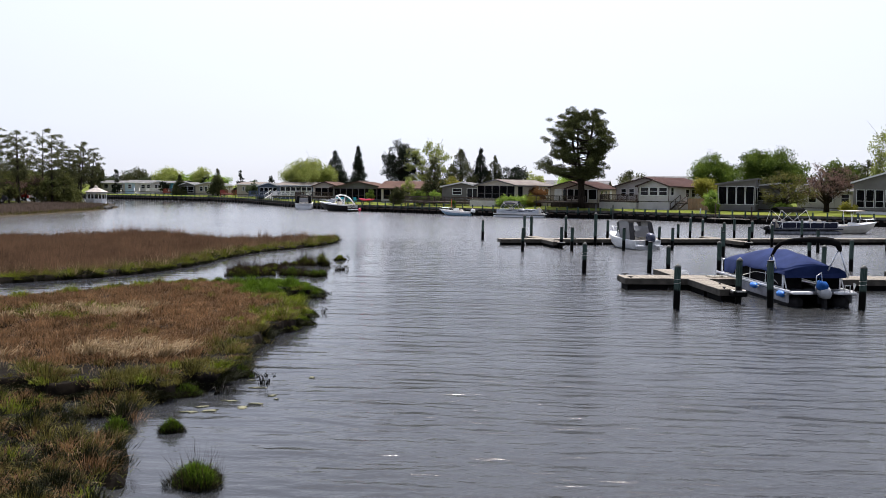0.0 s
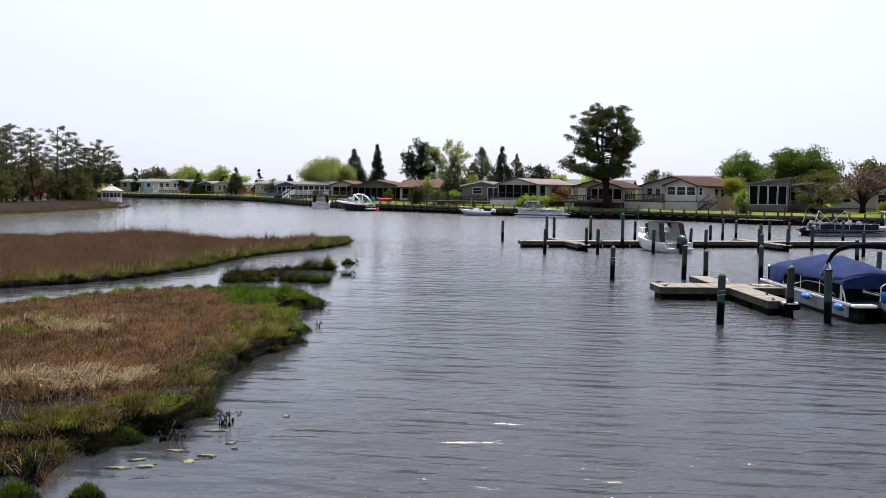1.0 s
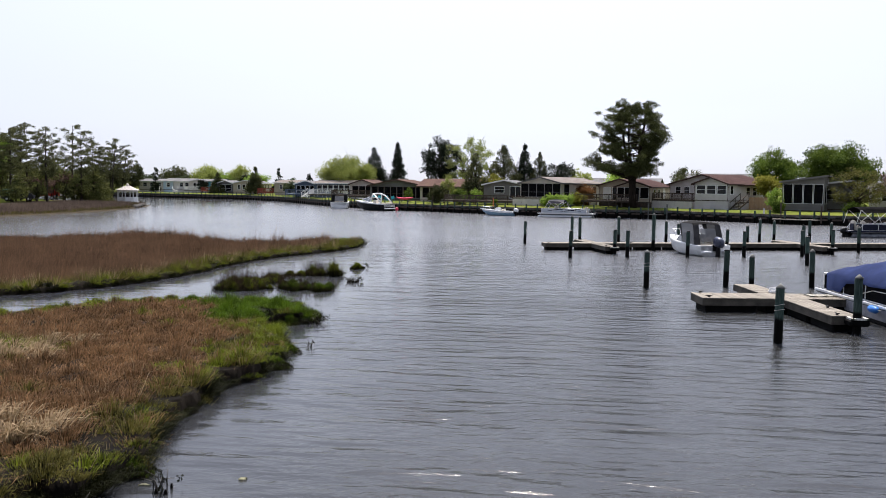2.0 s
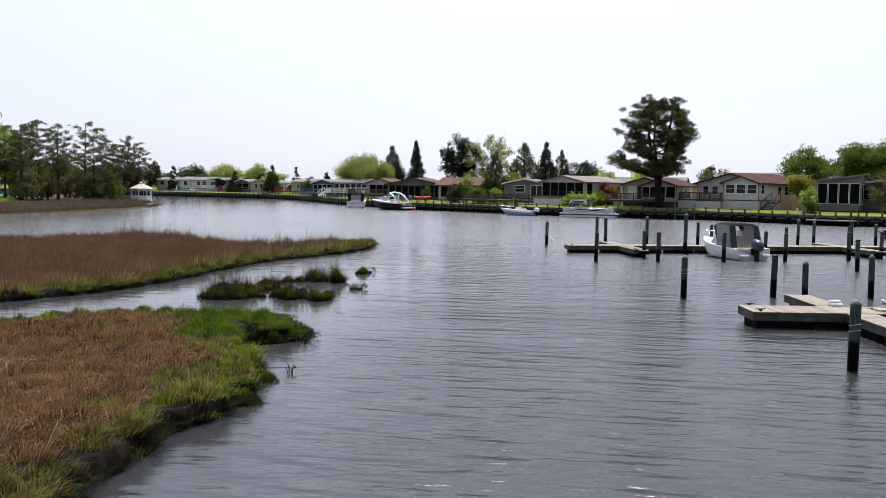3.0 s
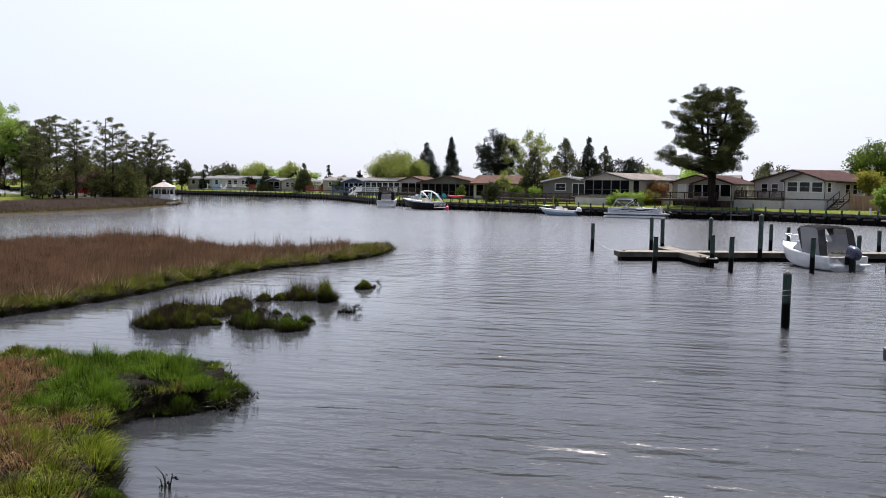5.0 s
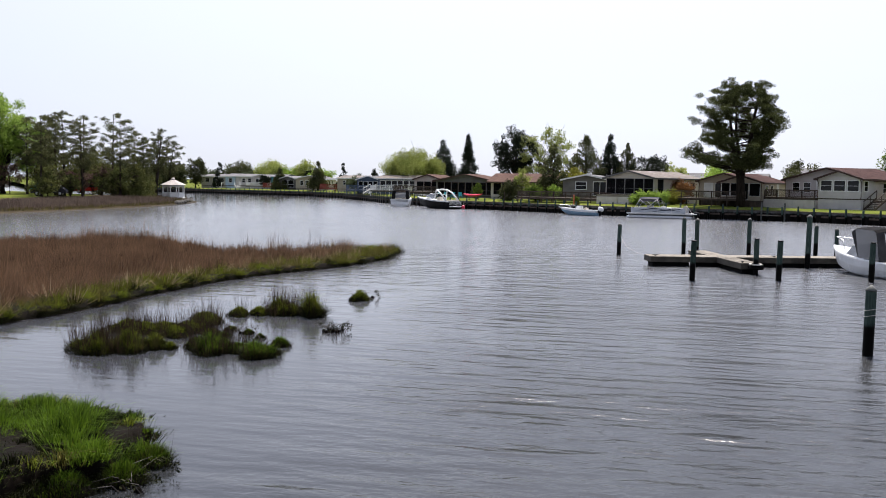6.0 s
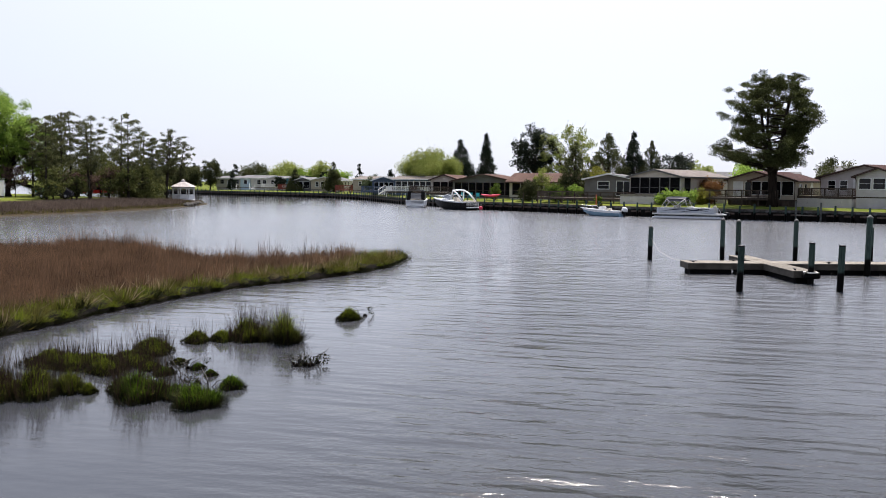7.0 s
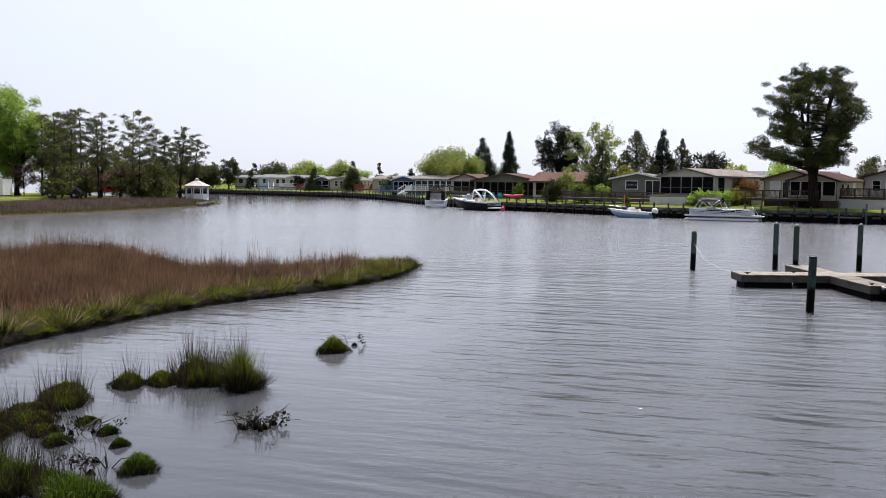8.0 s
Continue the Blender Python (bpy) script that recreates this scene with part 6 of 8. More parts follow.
house("grey screened porch with rising roof", 38.1, 113.9, -28, 5.0, 3.6, 0.2, 3.75, 4.45, GREY_SIDING, GREY_ROOF, front=row(0.1, 4.9, 1.05, 3.5, 4, "tall", 0.14), right=row(0.2, 3.4, 1.05, 3.4, 2, "tall", 0.14), roof="mono", gable_trim=GREY_SIDING)
house("grey home body behind the screened porch", 41.2, 115.6, -28, 5.6, 12, 0.4, 3.3, 3.9, GREY_SIDING, GREY_ROOF, front=[(2.9, 4.4, 1.6, 2.8, "win")], roof="mono")
house("grey gabled home with glazed sun room", 54.6, 108.9, -30, 7.4, 14, 0.5, 4.2, 5.4, GREY_SIDING, GREY_ROOF, front=row(0.3, 7.1, 0.9, 3.2, 6, "screen", 0.2), left=row(1, 8, 1.2, 2.6, 3, "win", 1.2), skirt=WHITE)
house("low white home seen between the garden trees", 53.5, 125.0, -28, 11.0, 7, 0.5, 3.0, 3.8, WHITE_SIDING, GREY_ROOF, front=row(1, 10, 1.3, 2.5, 4, "win", 1.2), roof="long")
house("long low home with grey roof in the second row", 33.0, 156.0, -20, 16, 9, 0.6, 3.9, 5.3, GREY_SIDING, GREY_ROOF, roof="long")
house("grey-roofed home behind the cream home", 18.0, 162.0, -16, 13, 8, 0.6, 3.4, 4.4, GREY_SIDING, GREY_ROOF, roof="long")


def mast(x, y, h, label):
    root = thing("antenna_mast", pose(x, y, 1.3), label, "antenna")
    bm = bmesh.new()
    tube(bm, [(0, 0, -0.2), (0, 0, h)], [0.05, 0.03], 6)
    part("pole", bm, ALU_DULL, root)
    bm = bmesh.new()
    for k, zz in enumerate((0.0, -0.25)):
        beam(bm, (-0.5 + 0.1 * k, 0, h + zz), (0.5 - 0.1 * k, 0, h + zz), 0.03)
    part("aerial", bm, ALU_DULL, root)


ALU_DULL = surface("dull_galvanised_steel", (0.25, 0.25, 0.26), (0.36, 0.36, 0.37), 4, 0.6, 0.6)
mast(47.5, 150.0, 10.2, "thin galvanised antenna mast behind the roofs")


# ---- boats ----
GEL = surface("white_gelcoat", (0.66, 0.67, 0.68), (0.78, 0.79, 0.80), 1.5, 0.25, relief=0.05, spread=0.04)
NAVY = surface("navy_panel", (0.007, 0.009, 0.022), (0.016, 0.020, 0.042), 2, 0.4, relief=0.05, spec=0.12)
BLACKHULL = surface("black_gelcoat", (0.005, 0.005, 0.006), (0.012, 0.012, 0.014), 2, 0.3, relief=0.03, spec=0.15)
SKYHULL = surface("pale_blue_gelcoat", (0.20, 0.34, 0.48), (0.28, 0.42, 0.55), 2, 0.3, relief=0.05)
SILVER = surface("silver_panel", (0.42, 0.45, 0.50), (0.54, 0.57, 0.62), 2, 0.35, 0.3, relief=0.05, spread=0.05)
ALU = surface("brushed_aluminium", (0.55, 0.56, 0.57), (0.68, 0.69, 0.70), 5, 0.35, 0.9, relief=0.1)
# cream gelcoat with the hull's shade put into its colour
CREAMHULL = surface("shade_dimmed_cream_gelcoat", (0.34, 0.32, 0.28), (0.44, 0.42, 0.37), 2, 0.35, relief=0.05)
TUBE = surface("stained_aluminium", (0.10, 0.105, 0.12), (0.24, 0.25, 0.27), 4, 0.5, 0.5, relief=0.1)
# dark pontoon metal: shadow under the covered boat's deck put into the colour
SHADE_TUBE = surface("shade_dark_aluminium", (0.012, 0.012, 0.013), (0.035, 0.035, 0.037), 4, 0.6, relief=0.1, spec=0.1)
SKIRT = surface("dull_silver_skirt", (0.20, 0.20, 0.22), (0.32, 0.32, 0.34), 3, 0.5, relief=0.1, spec=0.2)
# dark panel colour, blackened to paint the shadow between cover and deck
MATT_BLACK = surface("matt_black_panel_shade", (0.004, 0.004, 0.0045), (0.009, 0.009, 0.0095), 4, 0.95, relief=0.2, spec=0.02)
BLUE_CANVAS = surface("faded_blue_canvas", (0.010, 0.019, 0.066), (0.021, 0.035, 0.108), 1.4, 0.95, fine=90, relief=0.4, spec=0.08)
BRIGHT_BLUE = surface("bright_blue_vinyl", (0.02, 0.12, 0.42), (0.03, 0.17, 0.52), 3, 0.45)
HOOD_BLUE = surface("blue_motor_canvas", (0.012, 0.06, 0.21), (0.022, 0.09, 0.28), 3, 0.9, fine=60, relief=0.4, spec=0.05)
DARK_CANVAS = surface("charcoal_canvas", (0.006, 0.006, 0.0065), (0.013, 0.0125, 0.013), 2, 0.95, fine=90, relief=0.4, spec=0.05)
MOTOR_GREY = surface("grey_motor_cowl", (0.30, 0.31, 0.32), (0.42, 0.43, 0.44), 3, 0.3, relief=0.05)
MOTOR_NAVY = surface("navy_motor_cowl", (0.030, 0.035, 0.06), (0.05, 0.058, 0.095), 3, 0.3, relief=0.05)
SEAT = surface("cream_vinyl", (0.55, 0.50, 0.43), (0.68, 0.63, 0.56), 2, 0.55, relief=0.1)
RED = surface("red_plastic", (0.55, 0.03, 0.07), (0.68, 0.06, 0.11), 2, 0.35, relief=0.05)
ORANGE = surface("orange_vinyl", (0.55, 0.16, 0.07), (0.65, 0.22, 0.1), 3, 0.6)
TURQ = surface("turquoise_plastic", (0.03, 0.30, 0.36), (0.05, 0.38, 0.44), 3, 0.5)


def bevel_box(bm, x0, y0, z0, x1, y1, z1, r=0.04, m=None, seg=2):
    b = bmesh.new()
    box(b, x0, y0, z0, x1, y1, z1)
    bmesh.ops.bevel(b, geom=b.edges[:], offset=r, segments=seg, affect="EDGES")
    if m is not None:
        bmesh.ops.transform(b, matrix=m, verts=b.verts)
    me = bpy.data.meshes.new("tmp")
    b.to_mesh(me)
    b.free()
    bm.from_mesh(me)
    bpy.data.meshes.remove(me)


def outboard(root, x, y, z, cowl, size=1.0, tilt=0.0):
    m = pose(x, y, z, tilt) @ Matrix.Scale(size, 4)
    bm = bmesh.new()
    bevel_box(bm, -0.10, -0.30, -0.75, 0.10, 0.0, 0.45, 0.04, m)
    bevel_box(bm, -0.05, -0.32, -1.1, 0.05, 0.02, -0.7, 0.02, m)
    bevel_box(bm, -0.22, 0.0, 0.0, 0.22, 0.14, 0.4, 0.03, m)
    leg = part("outboard_motor", bm, BLACK, root, "outboard motor on the transom")
    bm = bmesh.new()
    prof = [(0.0, 0.30, 0.19, 0.30), (0.28, 0.42, 0.25, 0.38), (0.62, 0.60, 0.25, 0.40), (0.86, 0.78, 0.21, 0.33), (0.97, 0.88, 0.13, 0.2)]
    rings = []
    for _, zz, hx, hy in prof:
        rings.append([bm.verts.new(m @ Vector((hx * math.copysign(abs(math.cos(a)) ** 0.6, math.cos(a)), -0.2 + hy * math.copysign(abs(math.sin(a)) ** 0.7, math.sin(a)), zz + 0.05 * math.sin(a)))) for a in [k * math.tau / 14 for k in range(14)]])
    for r0, r1 in zip(rings, rings[1:]):
        for k in range(14):
            bm.faces.new((r0[k], r0[(k + 1) % 14], r1[(k + 1) % 14], r1[k])).smooth = True
    bm.faces.new(rings[-1])
    bm.faces.new(list(reversed(rings[0])))
    part("cowling", bm, cowl, leg)


def hull_at(t, L, B, hs, hb):
    """Half-beam, gunwale, chine and keel of a planing hull at t from stern to bow."""
    b = B / 2 * (1 - max(0, (t - 0.35) / 0.65) ** 2.3) * (0.94 + 0.06 * min(1, t * 4)) + 0.015
    return b, hs + (hb - hs) * t ** 1.6, 0.08 + 0.55 * hb * max(0, (t - 0.3) / 0.7) ** 2.2, -0.35 + (0.35 + hb * 0.92) * max(0, (t - 0.45) / 0.55) ** 2.6


def hull(root, L, B, hs, hb, mat, deckmat, stripe=None, floor=0.25, fore=0.55, lower=None):
    n = 14
    bm = bmesh.new()
    grid = []
    for i in range(n + 1):
        t = i / n
        b, zg, zc, zk = hull_at(t, L, B, hs, hb)
        rake = 0.0 if i < n else 0.0
        zm = (zg + zc) / 2
        prof = [(-b, zg), (-b * 0.985, zm), (-b * 0.86, zc), (0, zk), (b * 0.86, zc), (b * 0.985, zm), (b, zg)]
        flare = 0.35 * t ** 3
        grid.append([bm.verts.new((px, t * L * (1 - 0.0) - flare * (1 - (pz - zk) / (zg - zk + 1e-6)) * L * 0.12, pz)) for px, pz in prof])
    for g0, g1 in zip(grid, grid[1:]):
        for k in range(6):
            bm.faces.new((g0[k], g1[k], g1[k + 1], g0[k + 1])).smooth = k not in (1, 4)
    bm.faces.new(grid[0])
    part("hull", bm, mat, root)
    bm = bmesh.new()
    top = []
    for i in range(n + 1):
        t = i / n
        b, zg, zc, zk = hull_at(t, L, B, hs, hb)
        inn = max(0.0, b - 0.16)
        zf = floor if t < fore else zg + 0.05 * (1 - abs(t - 0.8))
        top.append([bm.verts.new(p) for p in ((-b - 0.02, t * L, zg - 0.03), (-b, t * L, zg + 0.03), (-inn, t * L, zg + 0.03), (-inn * 0.99, t * L, zf), (inn * 0.99, t * L, zf), (inn, t * L, zg + 0.03), (b, t * L, zg + 0.03), (b + 0.02, t * L, zg - 0.03))])
    for g0, g1 in zip(top, top[1:]):
        for k in range(7):
            bm.faces.new((g0[k], g0[k + 1], g1[k + 1], g1[k]))
    bevel_box(bm, -B / 2 + 0.1, 0.0, hs * 0.55, B / 2 - 0.1, 0.22, hs + 0.02, 0.03)
    part("deck", bm, deckmat, root)
    if stripe:
        sm, fa, fb = stripe
        for s in (-1, 1):
            bm = bmesh.new()
            prev = None
            for i in range(n):
                t = i / n
                b, zg, zc, zk = hull_at(t, L, B, hs, hb)
                za, zb = zc + (zg - zc) * fa, zc + (zg - zc) * fb
                def wid(f):
                    return b * (0.985 + 0.015 * (f - 0.5) / 0.5) if f > 0.5 else b * (0.86 + 0.125 * f / 0.5)
                flare = 0.35 * t ** 3
                def yy(z):
                    return t * L - flare * (1 - (z - zk) / (zg - zk + 1e-6)) * L * 0.12
                cur = (bm.verts.new((s * (wid(fa) + 0.012), yy(za), za)), bm.verts.new((s * (wid(fb) + 0.012), yy(zb), zb)))
                if prev:
                    bm.faces.new((prev[0], cur[0], cur[1], prev[1]))
                prev = cur
            part("hull_stripe", bm, sm, root)


def frame_tube(root, name, pts, r, mat, label=""):
    bm = bmesh.new()
    tube(bm, pts, [r] * len(pts), 7)
    return part(name, bm, mat, root, label)


def canopy(root, x, y0, y1, z, drop, mat, name="canopy", arch=0.16):
    """A cloth top stretched over bows, sagging slightly at its edges."""
    bm = bmesh.new()
    g = []
    for i in range(9):
        y = y0 + (y1 - y0) * i / 8
        g.append([bm.verts.new((x * u, y, z + arch * (1 - u * u) - drop * (abs(u) > 0.99) - 0.05 * (abs(i - 4) / 4) ** 2)) for u in (-1.0, -0.985, -0.7, -0.35, 0, 0.35, 0.7, 0.985, 1.0)])
    for a, b in zip(g, g[1:]):
        for k in range(8):
            bm.faces.new((a[k], b[k], b[k + 1], a[k + 1])).smooth = True
    bmesh.ops.solidify(bm, geom=bm.faces[:], thickness=0.03)
    return part(name, bm, mat, root)


def pontoon(label, m, L, panel, cover=None, bimini=None, swoosh=None, motor=None, seats=True, B=2.5):
    root = thing("pontoon_boat", m, label, "boat", "moored boats")
    for s in (-1, 1):
        bm = bmesh.new()
        lathe(bm, [(0.05, 0), (0.29, 0.08), (0.32, 0.3), (0.32, L - 1.0), (0.26, L - 0.4), (0.08, L)], 14, Matrix.Translation((s * 0.9, 0.1, 0.1)) @ pose(0, 0, 0, -90))
        part("pontoon", bm, SHADE_TUBE if cover else TUBE if panel is NAVY else ALU, root)
    bm = bmesh.new()
    bevel_box(bm, -B / 2, 0.0, 0.46, B / 2, L, 0.56, 0.03)
    part("deck", bm, TUBE if panel in (NAVY, MATT_BLACK) else ALU, root)
    bm = bmesh.new()
    for s in (-1, 1):
        bevel_box(bm, s * B / 2 - 0.03, -0.02, 0.52, s * B / 2 + 0.05, L + 0.03, 0.62, 0.02)
    bevel_box(bm, -B / 2, -0.3, 0.5, -0.45, 0.0, 0.6, 0.03)
    bevel_box(bm, 0.45, -0.3, 0.5, B / 2, 0.0, 0.6, 0.03)
    part("rub_rail", bm, NAVY if panel is NAVY else GEL if cover else WHITE, root)
    if cover:
        for s in (-1, 1):
            bm = bmesh.new()
            bevel_box(bm, s * (B / 2 - 0.02) - 0.03, 0.1, 0.12, s * (B / 2 - 0.02) + 0.03, L - 0.5, 0.5, 0.02)
            part("side_skirt", bm, SKIRT, root, "grey metal skirt along the pontoon")
    y0, y1, z0, z1 = 0.9, L - 0.5, 0.6, 1.2
    for s in (-1, 1):
        n = 4
        for k in range(n):
            a, b = y0 + (y1 - y0) * k / n + 0.03, y0 + (y1 - y0) * (k + 1) / n - 0.03
            bm = bmesh.new()
            bevel_box(bm, s * (B / 2 - 0.12) - 0.02, a, z0 + 0.06, s * (B / 2 - 0.12) + 0.02, b, z1 - 0.05, 0.012, seg=1)
            part("side_panel", bm, panel, root)
        bm = bmesh.new()
        for k in range(n + 1):
            yy = y0 + (y1 - y0) * k / n
            box(bm, s * (B / 2 - 0.12) - 0.03, yy - 0.025, z0 - 0.04, s * (B / 2 - 0.12) + 0.03, yy + 0.025, z1 + 0.02)
        tube(bm, [(s * (B / 2 - 0.12), y0 - 0.35, z0), (s * (B / 2 - 0.12), y0, z1), (s * (B / 2 - 0.12), y1, z1 + 0.02)], [0.028] * 3, 7)
        tube(bm, [(s * (B / 2 - 0.12), y0, z0 + 0.03), (s * (B / 2 - 0.12), y1, z0 + 0.03)], [0.022] * 2, 7)
        part("side_rail", bm, WHITE if cover else ALU, root)
        if swoosh:
            bm = bmesh.new()
            for f0, f1, zz in ((0.1, 0.62, 0.86), (0.35, 0.9, 0.98), (0.05, 0.4, 1.02)):
                ya, yb = y0 + (y1 - y0) * f0, y0 + (y1 - y0) * f1
                pr = None
                for k in range(9):
                    u = k / 8
                    yy, hh = ya + (yb - ya) * u, 0.05 * math.sin(math.pi * u) + 0.004
                    zc = zz + 0.12 * math.sin(u * 4.2)
                    cur = (bm.verts.new((s * (B / 2 - 0.094), yy, zc - hh)), bm.verts.new((s * (B / 2 - 0.094), yy, zc + hh)))
                    if pr:
                        bm.faces.new((pr[0], cur[0], cur[1], pr[1]))
                    pr = cur
            part("side_graphic", bm, swoosh, root)
    for yy in (y0, y1):
        for xa, xb in ((-B / 2 + 0.12, -0.4), (0.4, B / 2 - 0.12)):
            bm = bmesh.new()
            box(bm, xa, yy - 0.02, z0, xb, yy + 0.02, z1)
            part("end_panel", bm, panel, root)
    if seats:
        for sx, sy in ((-0.75, 1.5), (0.75, 1.6), (-0.75, L - 1.9), (0.75, L - 1.8)):
            bm = bmesh.new()
            bevel_box(bm, sx - 0.36, sy - 0.45, 0.58, sx + 0.36, sy + 0.7, 0.98, 0.06)
            bevel_box(bm, sx - 0.36, sy - 0.6, 0.6, sx + 0.36, sy - 0.38, 1.5, 0.09, pose(0, 0, 0))
            part("seat", bm, SEAT, root, "cream vinyl boat seat")
        bm = bmesh.new()
        bevel_box(bm, 0.2, L * 0.45, 0.58, 0.95, L * 0.45 + 0.6, 1.35, 0.06)
        part("helm_console", bm, GEL, root)
    if bimini:
        bm_mat, ya, yb, zt = bimini
        canopy(root, B / 2 - 0.1, ya, yb, zt, 0.24, bm_mat, "bimini_top", 0.3)
        for s in (-1, 1):
            x = s * (B / 2 - 0.1)
            for a, b in (((ya + 0.15), (ya + yb) / 2 + 0.2), ((yb - 0.15), (ya + yb) / 2 - 0.2), ((ya + 0.1), ya - 0.3), (yb - 0.1, yb + 0.5)):
                frame_tube(root, "bimini_strut", [(x, a, zt - 0.02), (x, b, 1.2)], 0.025, WHITE)
    if cover:
        bm = bmesh.new()
        ya, yb = 0.55, L - 0.9
        secs = []
        for i in range(13):
            u = i / 12
            y = ya + (yb - ya) * u
            pk = 1.28 + 0.68 * min(1, math.sin(math.pi * min(0.98, 0.12 + u * 0.80)) ** 0.8)
            r = []
            for k, (fx, fz) in enumerate(((-1.03, -0.62 if u > 0.8 else -0.2 if u > 0.6 else -0.12), (-1.02, 0), (-0.75, 0.42), (-0.4, 0.78), (0, 1.0), (0.4, 0.80), (0.75, 0.44), (1.02, 0), (1.03, -0.16))):
                z = 1.27 + (pk - 1.27) * fz if fz >= 0 else 1.27 + fz
                r.append(bm.verts.new((fx * (B / 2 - 0.06), y + 0.03 * math.sin(k * 2.0 + i), z + 0.03 * math.sin(i * 1.9 + k * 1.3) - 0.035 * (i % 3 == 1) * (0 < k < 8))))
            secs.append(r)
        for a, b in zip(secs, secs[1:]):
            for k in range(8):
                bm.faces.new((a[k], b[k], b[k + 1], a[k + 1])).smooth = True
        bm.faces.new(secs[-1])
        flap = [bm.verts.new((v.co.x, v.co.y - 0.03, 1.05)) for v in (secs[0][1], secs[0][7])]
        bm.faces.new((secs[0][1], secs[0][2], secs[0][3], secs[0][4], secs[0][5], secs[0][6], secs[0][7], flap[1], flap[0]))
        part("mooring_cover", bm, cover, root, "faded blue canvas cover tented over the boat")
    if motor:
        outboard(root, 0, -0.1, 0.12, motor, 0.8, -6)
    return root


def fender(x, y, z, mat, label, r=0.12, l=0.5, rx=90, rz=0):
    root = thing("boat_fender", pose(x, y, z, rx, 0, rz), label, "fender", "boat fenders")
    bm = bmesh.new()
    lathe(bm, [(0.03, -l / 2 - 0.06), (r * 0.7, -l / 2), (r, -l / 2 + 0.08), (r, l / 2 - 0.08), (r * 0.7, l / 2), (0.03, l / 2 + 0.06)], 12)
    part("body", bm, mat, root)
    bm = bmesh.new()
    tube(bm, [(0, 0, l / 2 + 0.04), (0.05, 0.03, l / 2 + 0.2), (0.02, 0.1, l / 2 + 0.32)], [0.012] * 3, 5)
    part("rope", bm, ROPE, root)


# the covered pontoon boat at the near dock
P1 = pontoon("pontoon boat under a faded blue canvas cover at the dock", pose(15.35, 25.35, 0, 0, 0, 2.5), 8.0, MATT_BLACK, BLUE_CANVAS, motor=MOTOR_GREY, seats=False)
bm = bmesh.new()
tube(bm, [(-1.15, 2.0, 1.78), (-1.1, 1.75, 2.12), (-0.98, 1.55, 2.33), (-0.7, 1.35, 2.45), (-0.3, 1.12, 2.50), (0.1, 0.95, 2.51), (0.4, 0.8, 2.50), (0.66, 0.68, 2.46), (0.84, 0.6, 2.38), (0.9, 0.56, 2.2), (0.91, 0.55, 2.08)], [0.05, 0.075, 0.09, 0.085, 0.1, 0.12, 0.145, 0.15, 0.14, 0.10, 0.06], 10)
part("folded_bimini", bm, DARK_CANVAS, P1, "black bagged bimini top standing folded")
for q in ([(-1.13, 1.5, 1.2), (-1.14, 1.95, 1.9)], [(0.88, 0.56, 2.2), (0.45, 0.5, 1.35)], [(0.91, 0.55, 2.15), (1.15, 0.3, 1.1)], [(-1.13, 2.6, 1.2), (-1.12, 1.9, 2.0)]):
    frame_tube(P1, "bimini_strut", q, 0.03, ALU)
for q in ([(-0.3, -0.15, 0.6), (-0.28, -0.12, 1.2), (-0.1, -0.1, 1.32), (0.0, -0.1, 0.65)], [(0.75, -0.28, 0.55), (0.75, -0.3, 0.85), (0.95, -0.3, 0.85), (0.95, -0.28, 0.55)], [(1.1, -0.25, 0.55), (1.1, -0.27, 0.95), (1.2, -0.2, 0.9), (1.2, 0.0, 0.55)]):
    frame_tube(P1, "stern_rail", q, 0.022, ALU)
bm = bmesh.new()
lathe(bm, [(0.20, -0.20), (0.215, -0.10), (0.18, 0.02), (0.11, 0.09), (0.02, 0.12)], 12, pose(-0.12, -0.26, 0.90, 22, -20, 10) @ Matrix.Diagonal((0.95, 1.25, 1, 1)))
for v in bm.verts:
    v.co += Vector((0.02 * math.sin(v.co.z * 31 + v.co.y * 17), 0, 0.03 * math.sin(v.co.x * 23)))
part("motor_cover", bm, HOOD_BLUE, P1, "bright blue canvas hood on the motor")
fender(14.02, 25.95, 0.42, BRIGHT_BLUE, "bright blue fender hung on the covered boat")
fender(13.75, 28.2, 0.5, BRIGHT_BLUE, "bright blue fender between dock and boat")
bm = bmesh.new()
tube(bm, [(14.2, 26.2, 0.62), (14.05, 27.6, 1.05), (14.05, 29.0, 1.0), (13.7, 30.4, 0.6)], [0.016] * 4, 5)
tagged(new("mooring_line", as_mesh("mooring_line", bm, ROPE)), "pale mooring line looped along the covered boat", "rope")

m, n, l, b = material("clear_vinyl")
b.inputs["Base Color"].default_value, b.inputs["Roughness"].default_value, b.inputs["Alpha"].default_value = (0.22, 0.22, 0.225, 1), 0.2, 0.72
VINYL = m
MESH_CANVAS = surface("grey_mesh_canvas", (0.035, 0.034, 0.035), (0.065, 0.063, 0.064), 2, 0.9, fine=90, relief=0.3, spec=0.05)


